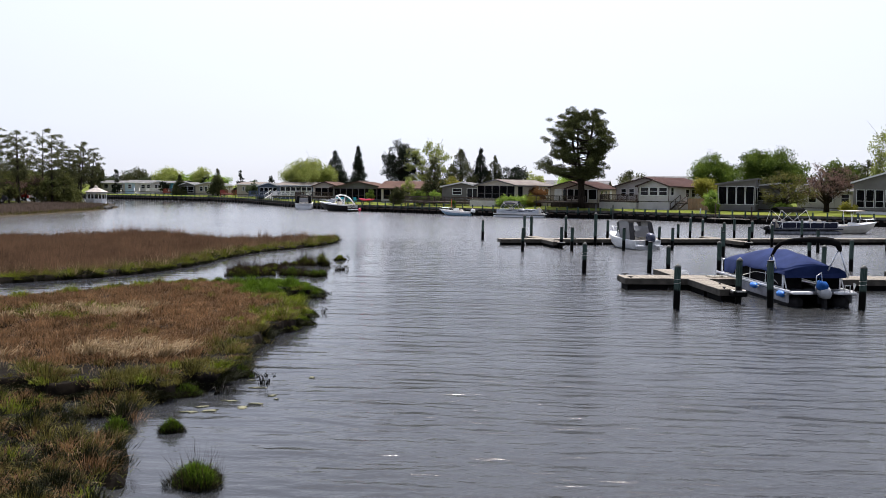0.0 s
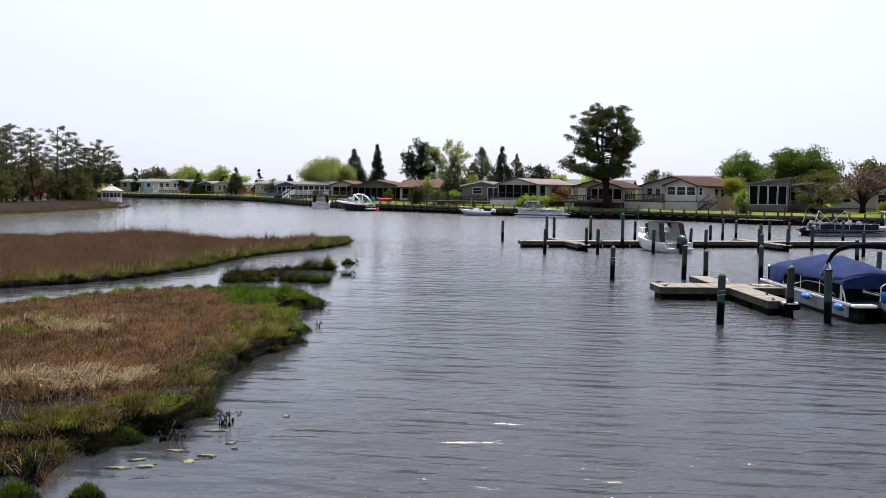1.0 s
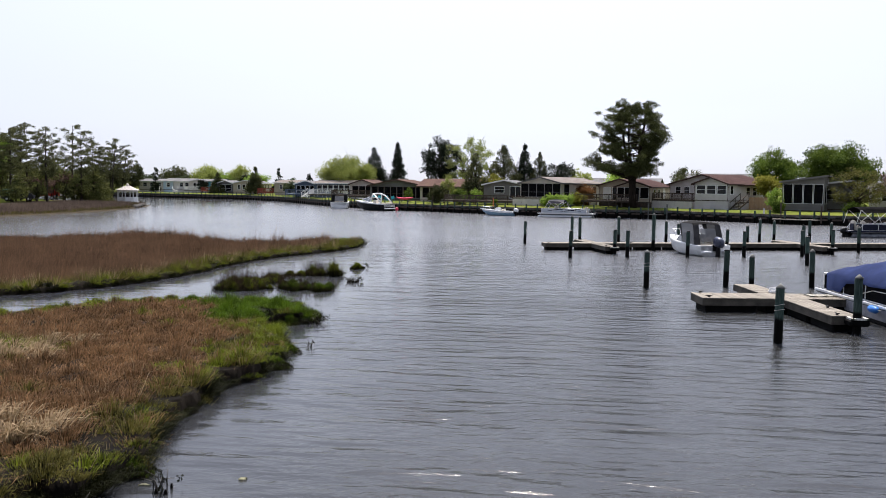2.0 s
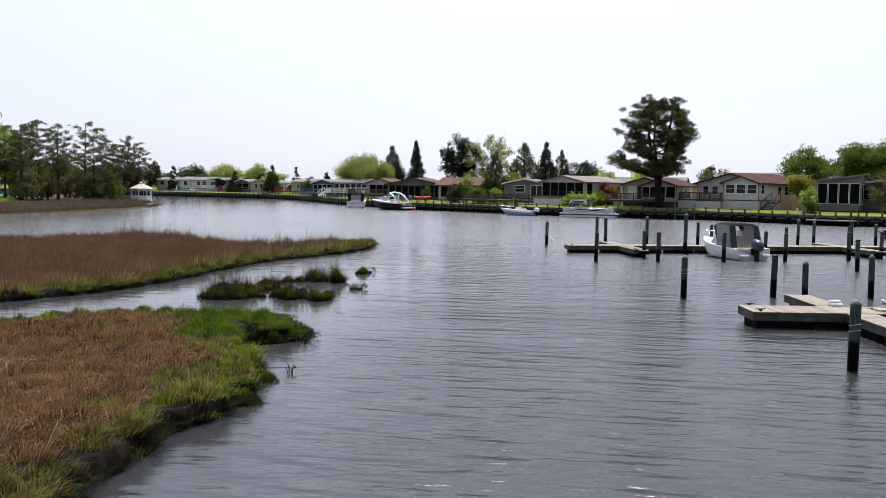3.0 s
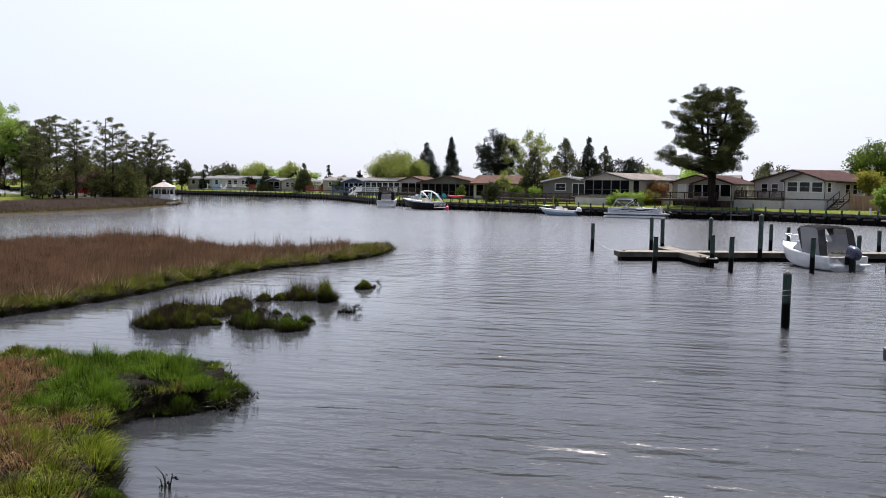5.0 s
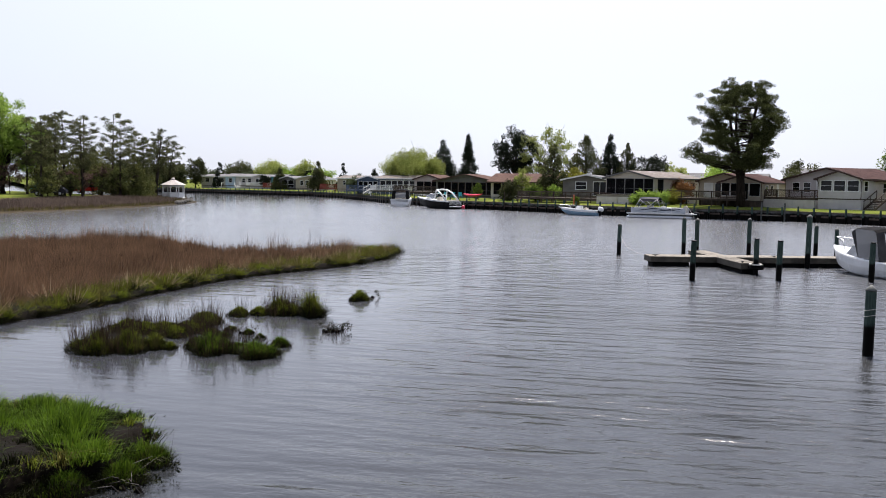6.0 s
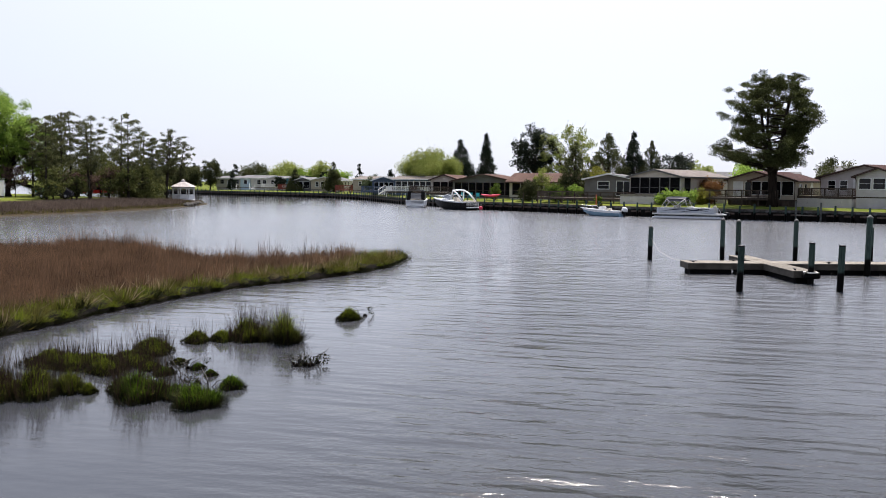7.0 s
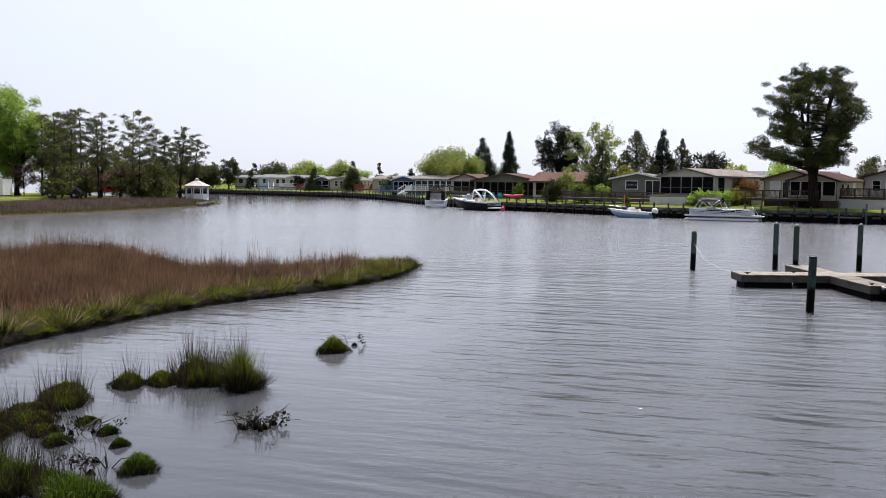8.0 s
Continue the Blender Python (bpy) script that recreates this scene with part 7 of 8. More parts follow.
# the small cabin boat at the far dock
def cuddy(label, m, L, B, hs, hb, cowl, top, stripe=None, hullmat=None):
    root = thing("cabin_boat", m, label, "boat", "moored boats")
    hull(root, L, B, hs, hb, hullmat or GEL, GEL, stripe, fore=0.62)
    b = B / 2 - 0.22
    bm = bmesh.new()
    for s in (-1, 1):
        pts = [(s * b, L * 0.38, hs + 0.12), (s * b * 0.96, L * 0.6, hs + 0.2), (0, L * 0.72, hs + 0.3)]
        up = [(s * b * 0.9, L * 0.36, hs + 0.55), (s * b * 0.84, L * 0.54, hs + 0.62), (0, L * 0.6, hs + 0.66)]
        for i in range(2):
            bm.faces.new([bm.verts.new(p) for p in (pts[i], pts[i + 1], up[i + 1], up[i])])
    bmesh.ops.solidify(bm, geom=bm.faces[:], thickness=0.012)
    part("windshield", bm, GLASS, root)
    for s in (-1, 1):
        frame_tube(root, "windshield_frame", [(s * b * 0.9, L * 0.36, hs + 0.56), (s * b * 0.84, L * 0.54, hs + 0.63), (0, L * 0.6, hs + 0.67)], 0.02, ALU)
    # cloth enclosure
    bm = bmesh.new()
    zt = 2.02 if cowl else 2.18
    secs = []
    for y, w, z in ((L * 0.13, 0.93, hs + 0.05), (L * 0.2, 0.86, zt - 0.1), (L * 0.24, 0.84, zt), (L * 0.48, 0.8, zt + 0.02), (L * 0.55, 0.72, zt - 0.12)):
        secs.append([bm.verts.new((u * w * B / 2, y, z + (0.10 * (1 - u * u) if z > 1.5 else 0))) for u in (-1, -0.6, 0, 0.6, 1)])
    for k in (0, 3):
        bm.faces.new((secs[0][k], secs[0][k + 1], secs[1][k + 1], secs[1][k]))
    for a, c in zip(secs[1:], secs[2:]):
        for k in range(4):
            bm.faces.new((a[k], a[k + 1], c[k + 1], c[k])).material_index = 1
    low = [[bm.verts.new((s * 0.88 * B / 2, y, hs + 0.08)) for y in (L * 0.13, L * 0.3, L * 0.4)] for s in (-1, 1)]
    for s, kk in ((0, 0), (1, 4)):
        for q in ((low[s][0], low[s][1], secs[2][kk], secs[1][kk]), (low[s][1], low[s][2], secs[3][kk], secs[2][kk]), (low[s][2], secs[4][kk], secs[3][kk])):
            f = bm.faces.new(q)
            if len(q) == 4:
                r = bmesh.ops.inset_individual(bm, faces=[f], thickness=0.1)
                f.material_index = 2
    bmesh.ops.solidify(bm, geom=bm.faces[:], thickness=0.02)
    part("canvas_enclosure", bm, [MESH_CANVAS if cowl else top, top, VINYL], root)
    bm = bmesh.new()
    ya, yb, za, zb = L * 0.13, L * 0.2, hs + 0.05, zt - 0.1
    v = []
    for f, wf in ((0.14, 0.54), (0.82, 0.50)):
        yy, zz = ya + (yb - ya) * f - 0.02, za + (zb - za) * f
        v.append([bm.verts.new((u * wf * B / 2, yy, zz)) for u in (-1, 1)])
    bm.faces.new((v[0][0], v[0][1], v[1][1], v[1][0]))
    bmesh.ops.solidify(bm, geom=bm.faces[:], thickness=0.01)
    part("clear_panel", bm, VINYL, root, "hazy clear vinyl window")
    bm = bmesh.new()
    bevel_box(bm, -B * 0.32, L * 0.2, 0.25, B * 0.32, L * 0.3, 0.75, 0.06)
    bevel_box(bm, -B * 0.32, L * 0.24, 0.7, -0.1, L * 0.28, 1.25, 0.05)
    bevel_box(bm, 0.1, L * 0.24, 0.7, B * 0.32, L * 0.28, 1.25, 0.05)
    part("seat", bm, SEAT, root)
    frame_tube(root, "bow_rail", [(-b * 0.8, L * 0.66, hb - 0.05), (-b * 0.7, L * 0.7, hb + 0.35), (0, L * 0.97, hb + 0.42), (b * 0.7, L * 0.7, hb + 0.35), (b * 0.8, L * 0.66, hb - 0.05)], 0.016, ALU)
    bm = bmesh.new()
    for s in (-1, 1):
        bevel_box(bm, s * B * 0.33 - 0.28, -0.35, 0.22, s * B * 0.33 + 0.28, 0.05, 0.34, 0.03)
    part("swim_platform", bm, GEL, root)
    if cowl:
        outboard(root, 0.0, -0.12, 0.32, cowl, 1.0)
    return root


cuddy("white cabin boat with charcoal canvas top and outboard", pose(15.5, 55.6, 0, 0, 0, 24), 4.75, 2.4, 0.66, 1.12, MOTOR_NAVY, DARK_CANVAS)
cuddy("white boat with black canvas top moored by its bow", pose(-25.4, 148.6, 0, 0, 0, 4) @ Matrix.Scale(1.14, 4), 6.4, 2.6, 0.95, 1.3, None, DARK_CANVAS)

pontoon("navy pontoon boat with black bimini on white struts", pose(33.3, 80.7, 0, 0, 0, -84), 7.2, NAVY, bimini=(DARK_CANVAS, 0.6, 3.4, 2.45), motor=BLACK)
pontoon("silver and blue pontoon boat moored at the bulkhead", pose(15.0, 119.9, 0, 0, 0, 73), 7.6, SILVER, bimini=(NAVY, 4.0, 6.2, 2.15), swoosh=NAVY, motor=BLACK)


def open_boat(label, m, L, B, hs, hb, hullmat, ttop, motor, stripe=None):
    root = thing("motor_boat", m, label, "boat", "moored boats")
    hull(root, L, B, hs, hb, hullmat, GEL, stripe, fore=0.7)
    bm = bmesh.new()
    bevel_box(bm, -0.4, L * 0.4, 0.25, 0.4, L * 0.52, 1.15, 0.06)
    part("console", bm, GEL, root)
    bm = bmesh.new()
    bevel_box(bm, -0.42, L * 0.27, 0.25, 0.42, L * 0.34, 0.95, 0.06)
    part("leaning_seat", bm, SEAT, root)
    bm = bmesh.new()
    box(bm, -0.36, L * 0.5, 1.15, 0.36, L * 0.505, 1.5, None)
    part("windscreen", bm, GLASS, root)
    frame_tube(root, "bow_rail", [(-B * 0.42, L * 0.6, hs + 0.1), (-B * 0.38, L * 0.66, hb + 0.25), (0, L * 0.98, hb + 0.32), (B * 0.38, L * 0.66, hb + 0.25), (B * 0.42, L * 0.6, hs + 0.1)], 0.018, ALU)
    if ttop:
        bm = bmesh.new()
        bevel_box(bm, -1.0, L * 0.28, 2.3, 1.0, L * 0.6, 2.4, 0.04)
        part("t_top", bm, SEAT, root, "cream hard top on pipework")
        for s in (-1, 1):
            for yy in (0.36, 0.53):
                frame_tube(root, "top_support", [(s * 0.5, L * yy, 0.4), (s * 0.8, L * yy, 2.3)], 0.03, ALU)
    outboard(root, 0, -0.12, 0.3, motor, 0.9)
    return root


open_boat("cream centre-console boat with hard top", pose(40.4, 82.5, 0, 0, 0, -78), 5.3, 2.2, 0.8, 1.2, CREAMHULL, True, MOTOR_GREY)
open_boat("white and pale blue skiff moored at the bulkhead", pose(4.2, 124.4, 0, 0, 0, 66), 5.3, 1.9, 0.62, 0.95, SKYHULL, False, GEL, (GEL, 0.6, 0.97))


def express():
    L, B, hs, hb = 7.9, 2.8, 1.1, 1.6
    root = thing("express_cruiser", pose(-15.6, 140.6, 0, 0, 0, 54), "black-hulled express cruiser with white deck and arch", "boat", "moored boats")
    hull(root, L, B, hs, hb, BLACKHULL, GEL, (GEL, 0.88, 1.0), floor=0.6, fore=0.42)
    bm = bmesh.new()
    for s in (-1, 1):
        a, c = [(s * 1.2, 3.3, 1.4), (s * 1.05, 4.9, 1.65), (0, 6.1, 1.8)], [(s * 1.05, 3.1, 1.95), (s * 0.85, 4.3, 2.1), (0, 4.8, 2.15)]
        for i in range(2):
            bm.faces.new([bm.verts.new(p) for p in (a[i], a[i + 1], c[i + 1], c[i])])
    bmesh.ops.solidify(bm, geom=bm.faces[:], thickness=0.015)
    part("windshield", bm, GLASS, root)
    for s in (-1, 1):
        frame_tube(root, "arch_leg", [(s * 1.28, 0.7, 1.25), (s * 1.22, 1.9, 2.3), (s * 1.1, 2.7, 2.68)], 0.12, GEL)
        frame_tube(root, "arch_leg", [(s * 1.2, 3.0, 1.4), (s * 1.16, 2.9, 2.2), (s * 1.1, 2.75, 2.68)], 0.085, GEL)
        frame_tube(root, "windshield_frame", [(s * 1.2, 3.2, 1.42), (s * 1.05, 3.1, 1.98), (s * 0.85, 4.3, 2.12), (0, 4.8, 2.18)], 0.03, GEL)
    frame_tube(root, "arch_bar", [(-1.1, 2.7, 2.68), (0, 2.75, 2.78), (1.1, 2.7, 2.68)], 0.12, GEL)
    bm = bmesh.new()
    bevel_box(bm, -1.15, 0.35, 0.6, 1.15, 1.1, 1.3, 0.08)
    bevel_box(bm, -1.0, 2.2, 0.6, -0.2, 2.8, 1.7, 0.08)
    part("seat", bm, SEAT, root)
    bm = bmesh.new()
    bevel_box(bm, -1.25, -0.75, 0.3, 1.25, 0.05, 0.45, 0.04)
    part("swim_platform", bm, GEL, root)
    for s in (-1, 1):
        for yy in (4.0, 5.2):
            bm = bmesh.new()
            lathe(bm, [(0.02, 0), (0.13, 0.0), (0.13, 0.02), (0.02, 0.02)], 10, pose(s * (1.3 if yy < 5 else 1.12), yy, 1.05, 0, s * 90) @ Matrix.Diagonal((0.6, 1.6, 1, 1)))
            part("porthole", bm, GLASS, root)
    frame_tube(root, "bow_rail", [(-1.0, 5.0, 1.6), (-0.9, 5.3, 1.85), (0, 7.6, 1.95), (0.9, 5.3, 1.85), (1.0, 5.0, 1.6)], 0.012, ALU)


express()
fender(-14.2, 138.6, 0.35, RED, "round red mooring buoy by the bulkhead", 0.25, 0.45, 0)


# ---- banks: gazebo, kayak, shrubs, posts, chairs ----
def gazebo(x, y, z):
    root = thing("gazebo", pose(x, y, z, 0, 0, 10), "white octagonal gazebo with shingled roof on the point", "gazebo")
    R, n = 1.75, 8
    ang = [k * math.tau / n for k in range(n)]
    bm = bmesh.new()
    lathe(bm, [(R + 0.15, -0.9), (R + 0.15, 0.0), (R + 0.1, 0.04)], 8)
    part("floor", bm, WHITE, root)
    for a in ang:
        bm = bmesh.new()
        box(bm, -0.06, -0.06, 0, 0.06, 0.06, 1.95, Matrix.Translation((R * math.cos(a), R * math.sin(a), 0)))
        part("post", bm, WHITE, root)
    for k in range(n):
        p, q = Vector((R * math.cos(ang[k]), R * math.sin(ang[k]), 0)), Vector((R * math.cos(ang[(k + 1) % n]), R * math.sin(ang[(k + 1) % n]), 0))
        bm = bmesh.new()
        beam(bm, p + Vector((0, 0, 0.4)), q + Vector((0, 0, 0.4)), 0.05, 0.75)
        part("railing_panel", bm, WHITE, root)
        bm = bmesh.new()
        for t in (0.12, 0.3, 0.5, 0.7, 0.88):
            hgt = 0.42 * (2 * abs(t - 0.5)) ** 1.5
            beam(bm, p.lerp(q, t) + Vector((0, 0, 1.95)), p.lerp(q, t) + Vector((0, 0, 1.72 - hgt * 0.5)), 0.17, 0.04)
        beam(bm, p + Vector((0, 0, 1.9)), q + Vector((0, 0, 1.9)), 0.06, 0.2)
        part("arched_frieze", bm, WHITE, root)
    bm = bmesh.new()
    lathe(bm, [(R + 0.4, 1.95), (R + 0.4, 2.02), (R * 0.55, 2.55), (0.28, 2.85), (0.28, 3.0), (0.34, 3.02), (0.02, 3.25)], 8)
    for f in bm.faces:
        f.smooth = False
    part("roof", bm, shingle("pale_shingle", (0.36, 0.33, 0.31), (0.46, 0.43, 0.41)), root)


gazebo(-64.0, 152.0, 0.75)


def kayak():
    root = thing("kayak", pose(-13.6, 144.8, 1.95, 0, 0, -30), "red kayak lying on a rack at the bank", "kayak")
    bm = bmesh.new()
    rings = []
    for i in range(13):
        t = -1 + i / 6
        w, h = 0.36 * (1 - abs(t) ** 2.2) + 0.015, 0.2 * (1 - abs(t) ** 2.4) + 0.015
        rings.append([bm.verts.new((t * 1.75, w * math.cos(a), 0.24 * abs(t) ** 3 + h * math.sin(a))) for a in [k * math.tau / 10 for k in range(10)]])
    for a, b in zip(rings, rings[1:]):
        for k in range(10):
            bm.faces.new((a[k], b[k], b[(k + 1) % 10], a[(k + 1) % 10])).smooth = True
    bm.faces.new(rings[0])
    bm.faces.new(rings[-1])
    part("hull", bm, RED, root)
    bm = bmesh.new()
    lathe(bm, [(0.22, 0.17), (0.26, 0.215), (0.22, 0.22)], 12, Matrix.Diagonal((1.6, 1, 1, 1)))
    part("cockpit_rim", bm, BLACK, root)
    rack = thing("kayak_rack", pose(-13.6, 144.8, 1.3, 0, 0, -30), "low timber rack under a kayak", "rack")
    for s in (-0.9, 0.9):
        bm = bmesh.new()
        box(bm, s - 0.05, -0.35, -0.1, s + 0.05, -0.27, 0.44)
        box(bm, s - 0.05, 0.27, -0.1, s + 0.05, 0.35, 0.44)
        box(bm, s - 0.05, -0.4, 0.36, s + 0.05, 0.4, 0.44)
        part("trestle", bm, OLDWOOD, rack)


kayak()
SHRUBS = [("hedge", "bright green clipped hedge by the water", 10.6, 127.9, 1.75, 2.3, SPRING, 1.2), ("hedge", "bright green hedge beside the deck", 9.3, 128.8, 1.4, 1.2, SPRING, 1.0), ("yellow_bush", "yellow-green shrub behind the hedge", 13.6, 129.6, 2.0, 1.1, YELLOW, 1.0), ("rust_bush", "rust-orange leafed shrub by the beige home", 15.2, 134.6, 3.2, 1.5, RUST, 1.5),
          ("topiary_bush", "dark green rounded topiary on the lawn", -13.4, 149.0, 2.5, 0.8, GREEN, 0.8), ("russet_bush", "russet and green shrub near the bulkhead", -8.0, 142.4, 3.0, 1.7, OLIVE, 1.7), ("small_tree", "slender pale green sapling", -6.4, 144.5, 5.0, 1.1, PALE, 1.1), ("green_bush", "green shrub beside the deck", -4.2, 140.6, 2.2, 1.3, GREEN, 1.3), ("green_bush", "rounded bright shrub by the grey home", -1.6, 141.8, 2.4, 1.0, SPRING, 1.0),
          ("green_bush", "low bright green shrub on the lawn", 36.6, 110.6, 1.3, 0.9, GREEN, 0.9), ("green_bush", "airy pale shrub by the fence", 36.8, 112.6, 3.0, 1.0, SPRING, 1.0), ("green_bush", "low green shrubs along the porch", 45.4, 108.8, 1.2, 1.3, GREEN, 0.9), ("yellow_bush", "yellow flowering shrub on the lawn", 53.4, 107.6, 1.6, 1.0, YELLOW, 1.0), ("green_bush", "small potted shrub at the bank", 1.5, 131.4, 0.9, 0.45, GREEN, 0.45)]
for k, (nm, lab, x, y, h, r, mt, ry) in enumerate(SHRUBS):
    tree(nm, lab, x, y, 1.3, h, 0.1, r, mt, "round", 26, 0.36 * min(1.6, r) + 0.12, 420, 0.2, 1, 0.06, 200 + k, ry=ry, flat=0.9)


def post(x, y, h, w, mat, label, z=1.25):
    ob = thing("post", pose(x, y, z), label, "post")
    bm = bmesh.new()
    bevel_box(bm, -w / 2, -w / 2, -0.4, w / 2, w / 2, h, 0.02)
    bevel_box(bm, -w * 0.65, -w * 0.65, h, w * 0.65, w * 0.65, h + 0.05, 0.015)
    part("shaft", bm, mat, ob)


for x, y, h, w, mt, lab, z in ((22.2, 119.3, 1.7, 0.16, CAPMAT, "grey boat-lift post at the bulkhead", 0.35), (24.5, 118.4, 1.6, 0.16, CAPMAT, "grey boat-lift post at the bulkhead", 0.35), (1.2, 130.6, 1.2, 0.16, ORANGE, "post wrapped in faded orange vinyl", 1.2), (-8.4, 138.0, 1.9, 0.12, OLDWOOD, "tall timber post at the bank", 0.6), (-27.5, 160.5, 1.5, 0.12, OLDWOOD, "tall timber post at the bank", 0.9), (34.6, 109.6, 1.2, 0.16, WHITE, "pale pile by the bulkhead", 0.6), (40.0, 105.4, 1.6, 0.16, OLDWOOD, "timber post at the bank", 0.6), (36.0, 107.6, 1.9, 0.14, OLDWOOD, "timber post at the bank", 0.6)):
    post(x, y, h, w, mt, lab, z)
bm = bmesh.new()
box(bm, 22.2, 118.7, 0.55, 24.6, 119.4, 0.68, None)
lift = thing("landing_stage", pose(0, 0, 0), "low pale landing stage at the bulkhead", "landing stage")
part("platform", bm, DECKWOOD, lift)
for nm, x0, x1, y in (("long", 26.5, 30.5, 113.6),):
    bm = bmesh.new()
    box(bm, 0, -0.5, 0.55, 5.2, 0.5, 0.66, None)
    st = thing("landing_stage", pose(35.0, 107.3, 0, 0, 0, -32), "narrow grey landing stage along the bulkhead", "landing stage")
    part("platform", bm, DECKWOOD, st)


def chair(x, y, rz, mat):
    root = thing("lawn_chair", pose(x, y, 1.33, 0, 0, rz), "turquoise plastic lawn chair by the porch", "chair", "lawn chairs")
    bm = bmesh.new()
    bevel_box(bm, -0.27, -0.25, 0.36, 0.27, 0.28, 0.42, 0.02)
    part("seat", bm, mat, root)
    bm = bmesh.new()
    bevel_box(bm, -0.27, 0.2, 0.4, 0.27, 0.26, 1.0, 0.02, pose(0, 0, 0, -12))
    part("backrest", bm, mat, root)
    for sx in (-0.24, 0.24):
        for sy in (-0.22, 0.25):
            bm = bmesh.new()
            box(bm, sx - 0.025, sy - 0.025, -0.1, sx + 0.025, sy + 0.025, 0.37)
            part("leg", bm, mat, root)
        bm = bmesh.new()
        bevel_box(bm, sx - 0.04, -0.25, 0.6, sx + 0.04, 0.25, 0.64, 0.012)
        part("armrest", bm, mat, root)


for x, y, rz in ((-19.2, 155.2, 10), (-18.0, 154.6, -15), (-16.6, 153.8, 20), (-20.4, 156.0, 0)):
    chair(x, y, rz, TURQ)


def fence(x, y, phi, n, label):
    root = thing("fence", pose(x, y, 1.3, 0, 0, phi), label, "fence")
    for k in range(n):
        bm = bmesh.new()
        box(bm, k * 0.14, 0, -0.1, k * 0.14 + 0.125, 0.03, 1.75 + 0.02 * (k % 3))
        part("board", bm, TANWOOD, root)
    for z in (0.3, 1.5):
        bm = bmesh.new()
        box(bm, 0, 0.03, z, n * 0.14, 0.07, z + 0.09)
        part("rail", bm, TANWOOD, root)


TANWOOD = surface("tan_fence_timber", (0.33, 0.20, 0.12), (0.44, 0.28, 0.18), 2, 0.85, stretch=(4, 4, 0.5))
fence(35.6, 119.6, -24, 26, "tan board fence between the homes")


# ---- the point: parked vehicles and shed ----
def car(x, y, z, rz, mat, label, L=4.6, W=1.8, H=1.5, van=False):
    root = thing("parked_car", pose(x, y, z, 0, 0, rz), label, "car", "parked cars")
    prof = [(0, 0.45), (0.02, 0.85), (0.22, 0.95), (0.36, H), (0.8 if not van else 0.97, H), (0.97, 0.95), (1.0, 0.8), (1.0, 0.4), (0, 0.4)]
    bm = bmesh.new()
    rings = []
    for s, k in ((-1, 0.82), (-0.96, 1.0), (0.96, 1.0), (1, 0.82)):
        rings.append([bm.verts.new(((px - 0.5) * L, s * W / 2 * (1 if pz < 1.0 else 0.86), 0.4 + (pz - 0.4) * (1 if abs(s) < 0.99 else 0.97))) for px, pz in prof])
    for a, b in zip(rings, rings[1:]):
        for k in range(len(prof)):
            bm.faces.new((a[k], a[(k + 1) % len(prof)], b[(k + 1) % len(prof)], b[k]))
    bm.faces.new(rings[0])
    bm.faces.new(list(reversed(rings[-1])))
    part("body", bm, mat, root)
    for s in (-1, 1):
        bm = bmesh.new()
        bevel_box(bm, -0.12 * L, s * W / 2 * 0.93 - 0.03, 0.98, 0.28 * L, s * W / 2 * 0.93 + 0.03, H - 0.1, 0.02)
        part("side_window", bm, BLACK, root)
    for sx in (-0.32, 0.32):
        for s in (-1, 1):
            bm = bmesh.new()
            lathe(bm, [(0.2, -0.1), (0.33, -0.09), (0.34, 0.0), (0.33, 0.09), (0.2, 0.1)], 14, Matrix.Translation((sx * L, s * (W / 2 - 0.1), 0.34)) @ pose(0, 0, 0, 90))
            w = part("wheel", bm, BLACK, root)
            bm = bmesh.new()
            lathe(bm, [(0.02, -0.105), (0.19, -0.104), (0.19, 0.104), (0.02, 0.105)], 10, Matrix.Translation((sx * L, s * (W / 2 - 0.1), 0.34)) @ pose(0, 0, 0, 90))
            part("rim", bm, ALU, w)


CARRED = surface("red_car_paint", (0.45, 0.02, 0.02), (0.55, 0.035, 0.03), 2, 0.25, relief=0.02)
CARDARK = surface("dark_car_paint", (0.018, 0.018, 0.024), (0.03, 0.03, 0.04), 2, 0.25, relief=0.02)
car(-70.9, 128.5, 1.15, 20, CARDARK, "dark car parked at the edge of the wood")
car(-79.0, 152.0, 1.15, 25, CARRED, "red car parked behind the pines")
car(-75.5, 156.0, 1.15, 30, GEL, "white van parked behind the pines", 5.2, 2.0, 2.1, True)
car(-86.0, 150.0, 1.15, 20, TURQ, "teal car parked among trees")
house("white storage trailer beside the bright maple", -84.3, 124.0, 10, 7.0, 2.4, 0.4, 2.35, 2.5, WHITE, GREY_ROOF, front=[], roof="mono", over=0.02, z=1.05)


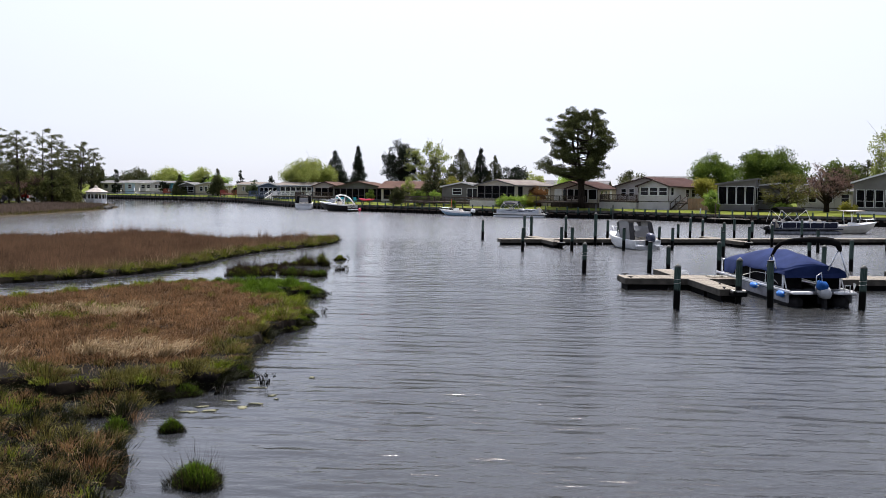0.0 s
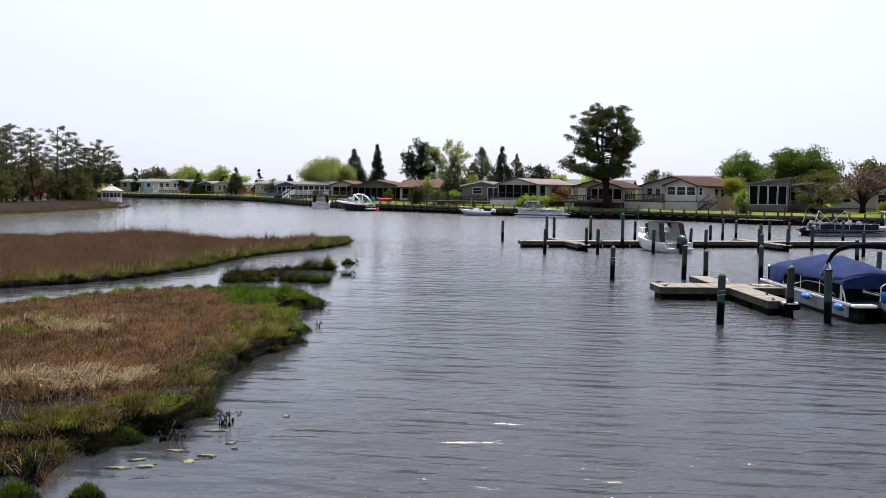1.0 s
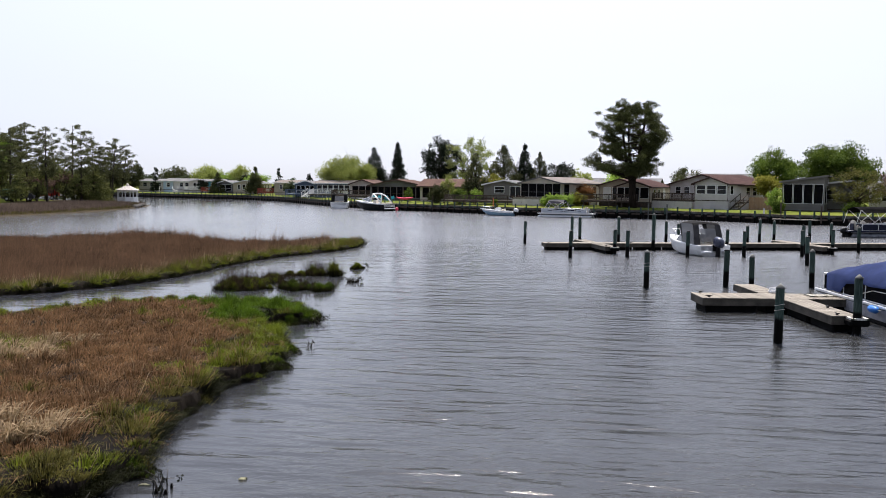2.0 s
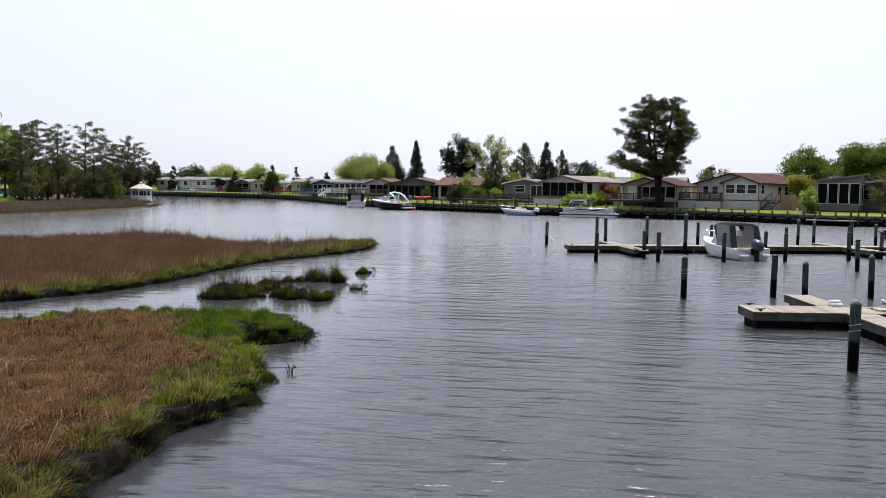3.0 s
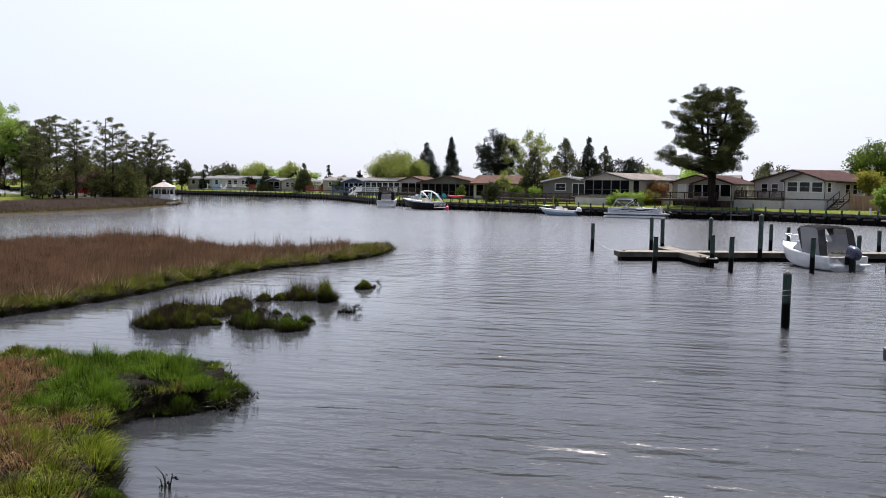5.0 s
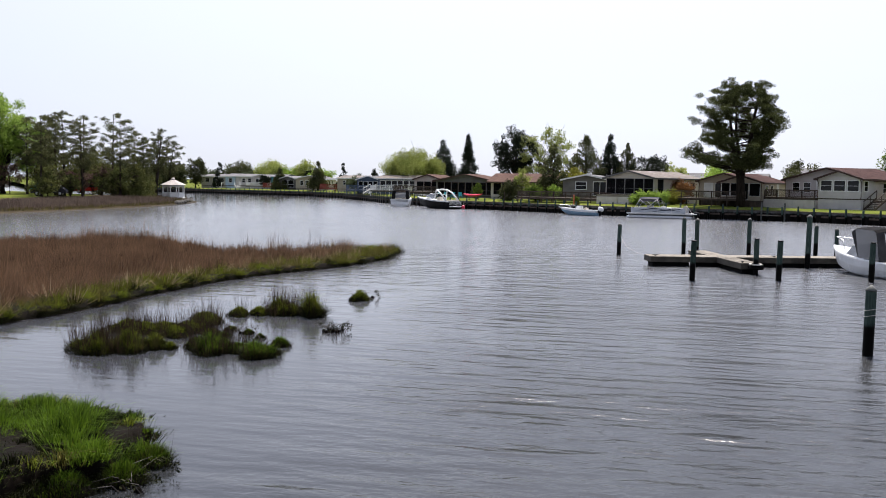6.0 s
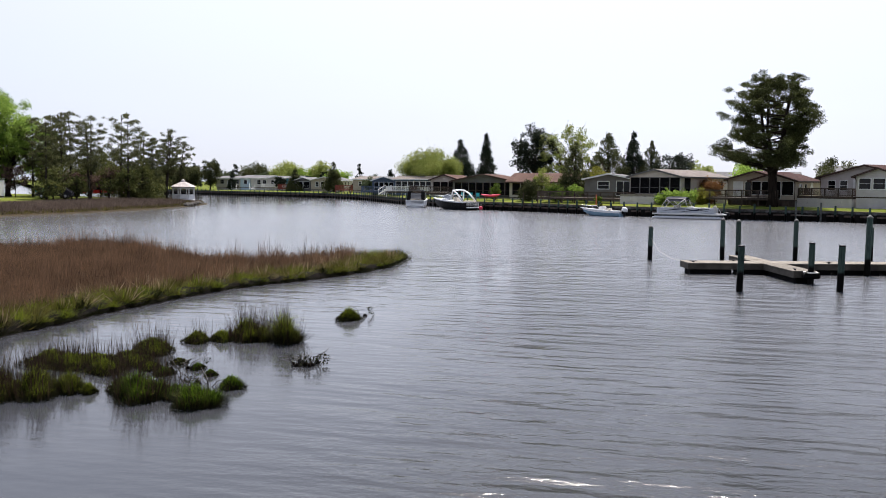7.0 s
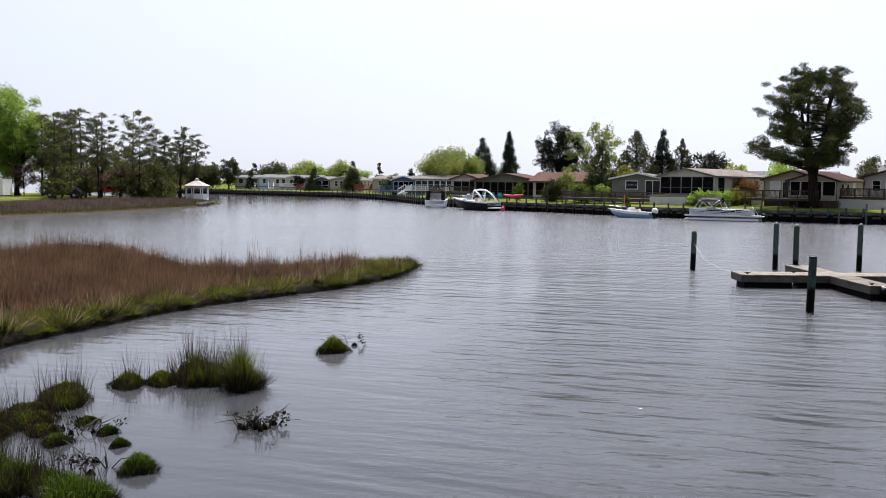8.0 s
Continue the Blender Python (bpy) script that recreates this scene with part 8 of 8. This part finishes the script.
# ---- shallows: sticks, algae ----
def snag(x, y, label, n, s, seed):
    root = thing("driftwood_snag", pose(x, y, 0), label, "driftwood", "snags in the shallows")
    g = random.Random(seed)
    for k in range(n):
        a, l = g.uniform(0, math.tau), s * g.uniform(0.5, 1.2)
        ox, oy = g.uniform(-0.5, 0.5) * s, g.uniform(-0.4, 0.4) * s
        bm = bmesh.new()
        tube(bm, [(ox, oy, -0.1), (ox + 0.4 * l * math.cos(a), oy + 0.4 * l * math.sin(a), 0.10 + 0.1 * g.random()), (ox + l * math.cos(a), oy + l * math.sin(a), g.uniform(0.08, 0.32))], [0.011, 0.008, 0.003], 5)
        part("branch", bm, SNAGMAT, root)
    spots = [(g.uniform(-0.9, 0.9) * s, g.uniform(-0.7, 0.7) * s, g.uniform(0.05, 0.22)) for _ in range(max(3, n // 2))]
    lv, lf = leaf_cloud(spots, [0.16 * s + 0.03] * len(spots), 2600, 0.05, seed, 0.7)
    ob = new("leaf_tuft", raw_mesh("leaf_tuft", lv, lf, DARK_GRASS))
    ob.parent = root
    tagged(ob, "dark small leaves caught on the twigs", kind="stuff")
    for k in range(n // 3):
        ox, oy = g.uniform(-0.6, 0.6) * s, g.uniform(-0.5, 0.5) * s
        q = 0.12 * s * g.uniform(0.6, 1.3)
        bm = bmesh.new()
        lathe(bm, [(q, -0.1), (q * 0.9, 0.0), (q * 0.55, 0.03 + 0.05 * g.random()), (0.01, 0.07)], 7, Matrix.Translation((ox, oy, 0)) @ Matrix.Diagonal((1.3, 0.8, 1, 1)))
        part("clod", bm, MUD, root)


SNAGMAT = surface("wet_driftwood", (0.012, 0.010, 0.008), (0.03, 0.024, 0.018), 3, 0.6)
snag(-4.6, 37.8, "dark tangled driftwood breaking the water", 26, 0.42, 1)
snag(-5.4, 44.3, "few thin twigs by a grass tuft", 5, 0.5, 2)
snag(-3.0, 11.4, "dark branches along the marsh edge", 9, 0.26, 3)
snag(-3.6, 10.3, "dark branches and roots in the shallows", 9, 0.28, 4)
snag(-3.3, 22.4, "short dark snag in open water", 4, 0.16, 5)
snag(-5.9, 35.6, "dark roots and mud clods in the shallows", 8, 0.5, 6)
snag(-4.0, 26.4, "dark roots hanging at the marsh point", 10, 0.6, 7)
snag(-6.8, 36.9, "mud clods and stubble in the shallows", 8, 0.45, 8)

ALGAE = surface("floating_algae", (0.08, 0.08, 0.04), (0.19, 0.185, 0.11), 6, 0.8, relief=0.3)


def algae(x, y, rx, ry, rz, seed):
    root = thing("algae_mat", pose(x, y, 0, 0, 0, rz), "yellowish mat of algae floating on the water", "algae", "algae mats")
    g = random.Random(seed)
    bm = bmesh.new()
    n = 18
    rx, ry = rx * 0.62, ry * 0.62
    rim = [(1 + 0.6 * g.uniform(-1, 1)) for _ in range(n)]
    a = [bm.verts.new((rx * rim[k] * math.cos(k * math.tau / n), ry * rim[k] * math.sin(k * math.tau / n), 0.004)) for k in range(n)]
    b = [bm.verts.new((0.8 * rx * rim[k] * math.cos(k * math.tau / n), 0.8 * ry * rim[k] * math.sin(k * math.tau / n), 0.02)) for k in range(n)]
    for k in range(n):
        bm.faces.new((a[k], a[(k + 1) % n], b[(k + 1) % n], b[k]))
    bm.faces.new(b)
    part("mat", bm, ALGAE, root)


for k, (x, y, rx, ry, rz) in enumerate(((-3.05, 10.9, 0.34, 0.06, 10), (-2.55, 10.2, 0.12, 0.07, 40), (-2.75, 9.5, 0.18, 0.1, 0), (-3.3, 9.7, 0.26, 0.06, -10), (-3.75, 9.2, 0.22, 0.09, 20), (-2.95, 9.2, 0.16, 0.12, 70), (-3.9, 8.8, 0.3, 0.07, 5), (-2.0, 12.0, 0.1, 0.08, 0), (-3.5, 8.9, 0.2, 0.12, 30), (-2.4, 9.9, 0.07, 0.05, 0), (-3.3, 11.6, 0.14, 0.05, 0))):
    algae(x, y, rx, ry, rz, 300 + k)


# ---- odds and ends on docks and shore ----
bm = bmesh.new()
tube(bm, [(3.84, 65.13, 1.15), (4.1, 62.8, 0.62), (4.6, 61.0, 0.42), (5.1, 59.1, 0.49)], [0.004] * 4, 5)
tagged(new("mooring_line", as_mesh("mooring_line", bm, ROPE)), "thin pale line from a piling to the dock", "rope")
bm = bmesh.new()
tube(bm, [(16.55, 24.8, 1.35), (18.2, 26.6, 1.0), (20.4, 29.0, 0.85), (22.6, 31.1, 0.6)], [0.009] * 4, 5)
tagged(new("mooring_line", as_mesh("mooring_line", bm, ROPE)), "pale line stretched from a piling to the dock", "rope")


def dock_box(x, y, z, rz, label):
    root = thing("dock_step", pose(x, y, z, 0, 0, rz), label, "dock step")
    bm = bmesh.new()
    bevel_box(bm, -0.2, -0.16, 0, 0.2, 0.16, 0.1, 0.03)
    part("body", bm, GEL, root)
    bm = bmesh.new()
    bevel_box(bm, -0.18, -0.03, 0.1, 0.18, 0.14, 0.18, 0.02)
    part("tread", bm, GEL, root)


dock_box(11.9, 32.2, 0.5, 3, "small white moulded step on the dock")


def towel(x, y, z, rz):
    bm = bmesh.new()
    g = [[bm.verts.new((0.11 * i - 0.5, 0.1 * j - 0.3, 0.025 + 0.02 * math.sin(i * 1.7 + j) + 0.015 * math.cos(j * 2.3))) for i in range(10)] for j in range(7)]
    for a, b in zip(g, g[1:]):
        for k in range(9):
            bm.faces.new((a[k], a[k + 1], b[k + 1], b[k])).smooth = True
    bmesh.ops.solidify(bm, geom=bm.faces[:], thickness=-0.018)
    ob = new("crumpled_cloth", as_mesh("crumpled_cloth", bm, ROPE))
    ob.matrix_basis = pose(x, y, z, 0, 0, rz)
    tagged(ob, "crumpled pale cloth lying on dock boards", "cloth")


towel(13.3, 31.5, 0.5, 12)

STONE = surface("shore_stone", (0.018, 0.016, 0.014), (0.065, 0.06, 0.053), 2, 0.9, fine=12, relief=0.6, dist=0.05)


def boulder(x, y, z, r, seed):
    g = random.Random(seed)
    bm = bmesh.new()
    bmesh.ops.create_icosphere(bm, subdivisions=2, radius=r)
    ax = [Vector((g.gauss(0, 1), g.gauss(0, 1), g.gauss(0, 1))).normalized() for _ in range(7)]
    for v in bm.verts:
        for a in ax:
            d = v.co.dot(a) - r * 0.72
            if d > 0:
                v.co -= a * d * 0.85
        v.co.z *= 0.7
    ob = new("boulder", as_mesh("boulder", bm, STONE))
    ob.matrix_basis = pose(x, y, z, g.uniform(-15, 15), g.uniform(-15, 15), g.uniform(0, 360))
    tagged(ob, "dark angular boulder in the riprap of the point", "boulder", "riprap boulders")


g0 = random.Random(9)
for k in range(26):
    t = k / 25
    boulder(-57.3 - 3.6 * t + g0.uniform(-0.5, 0.4), 139.5 + 12.5 * t + g0.uniform(-0.4, 0.4), 0.12 + 0.1 * g0.random(), g0.uniform(0.3, 0.6), 400 + k)
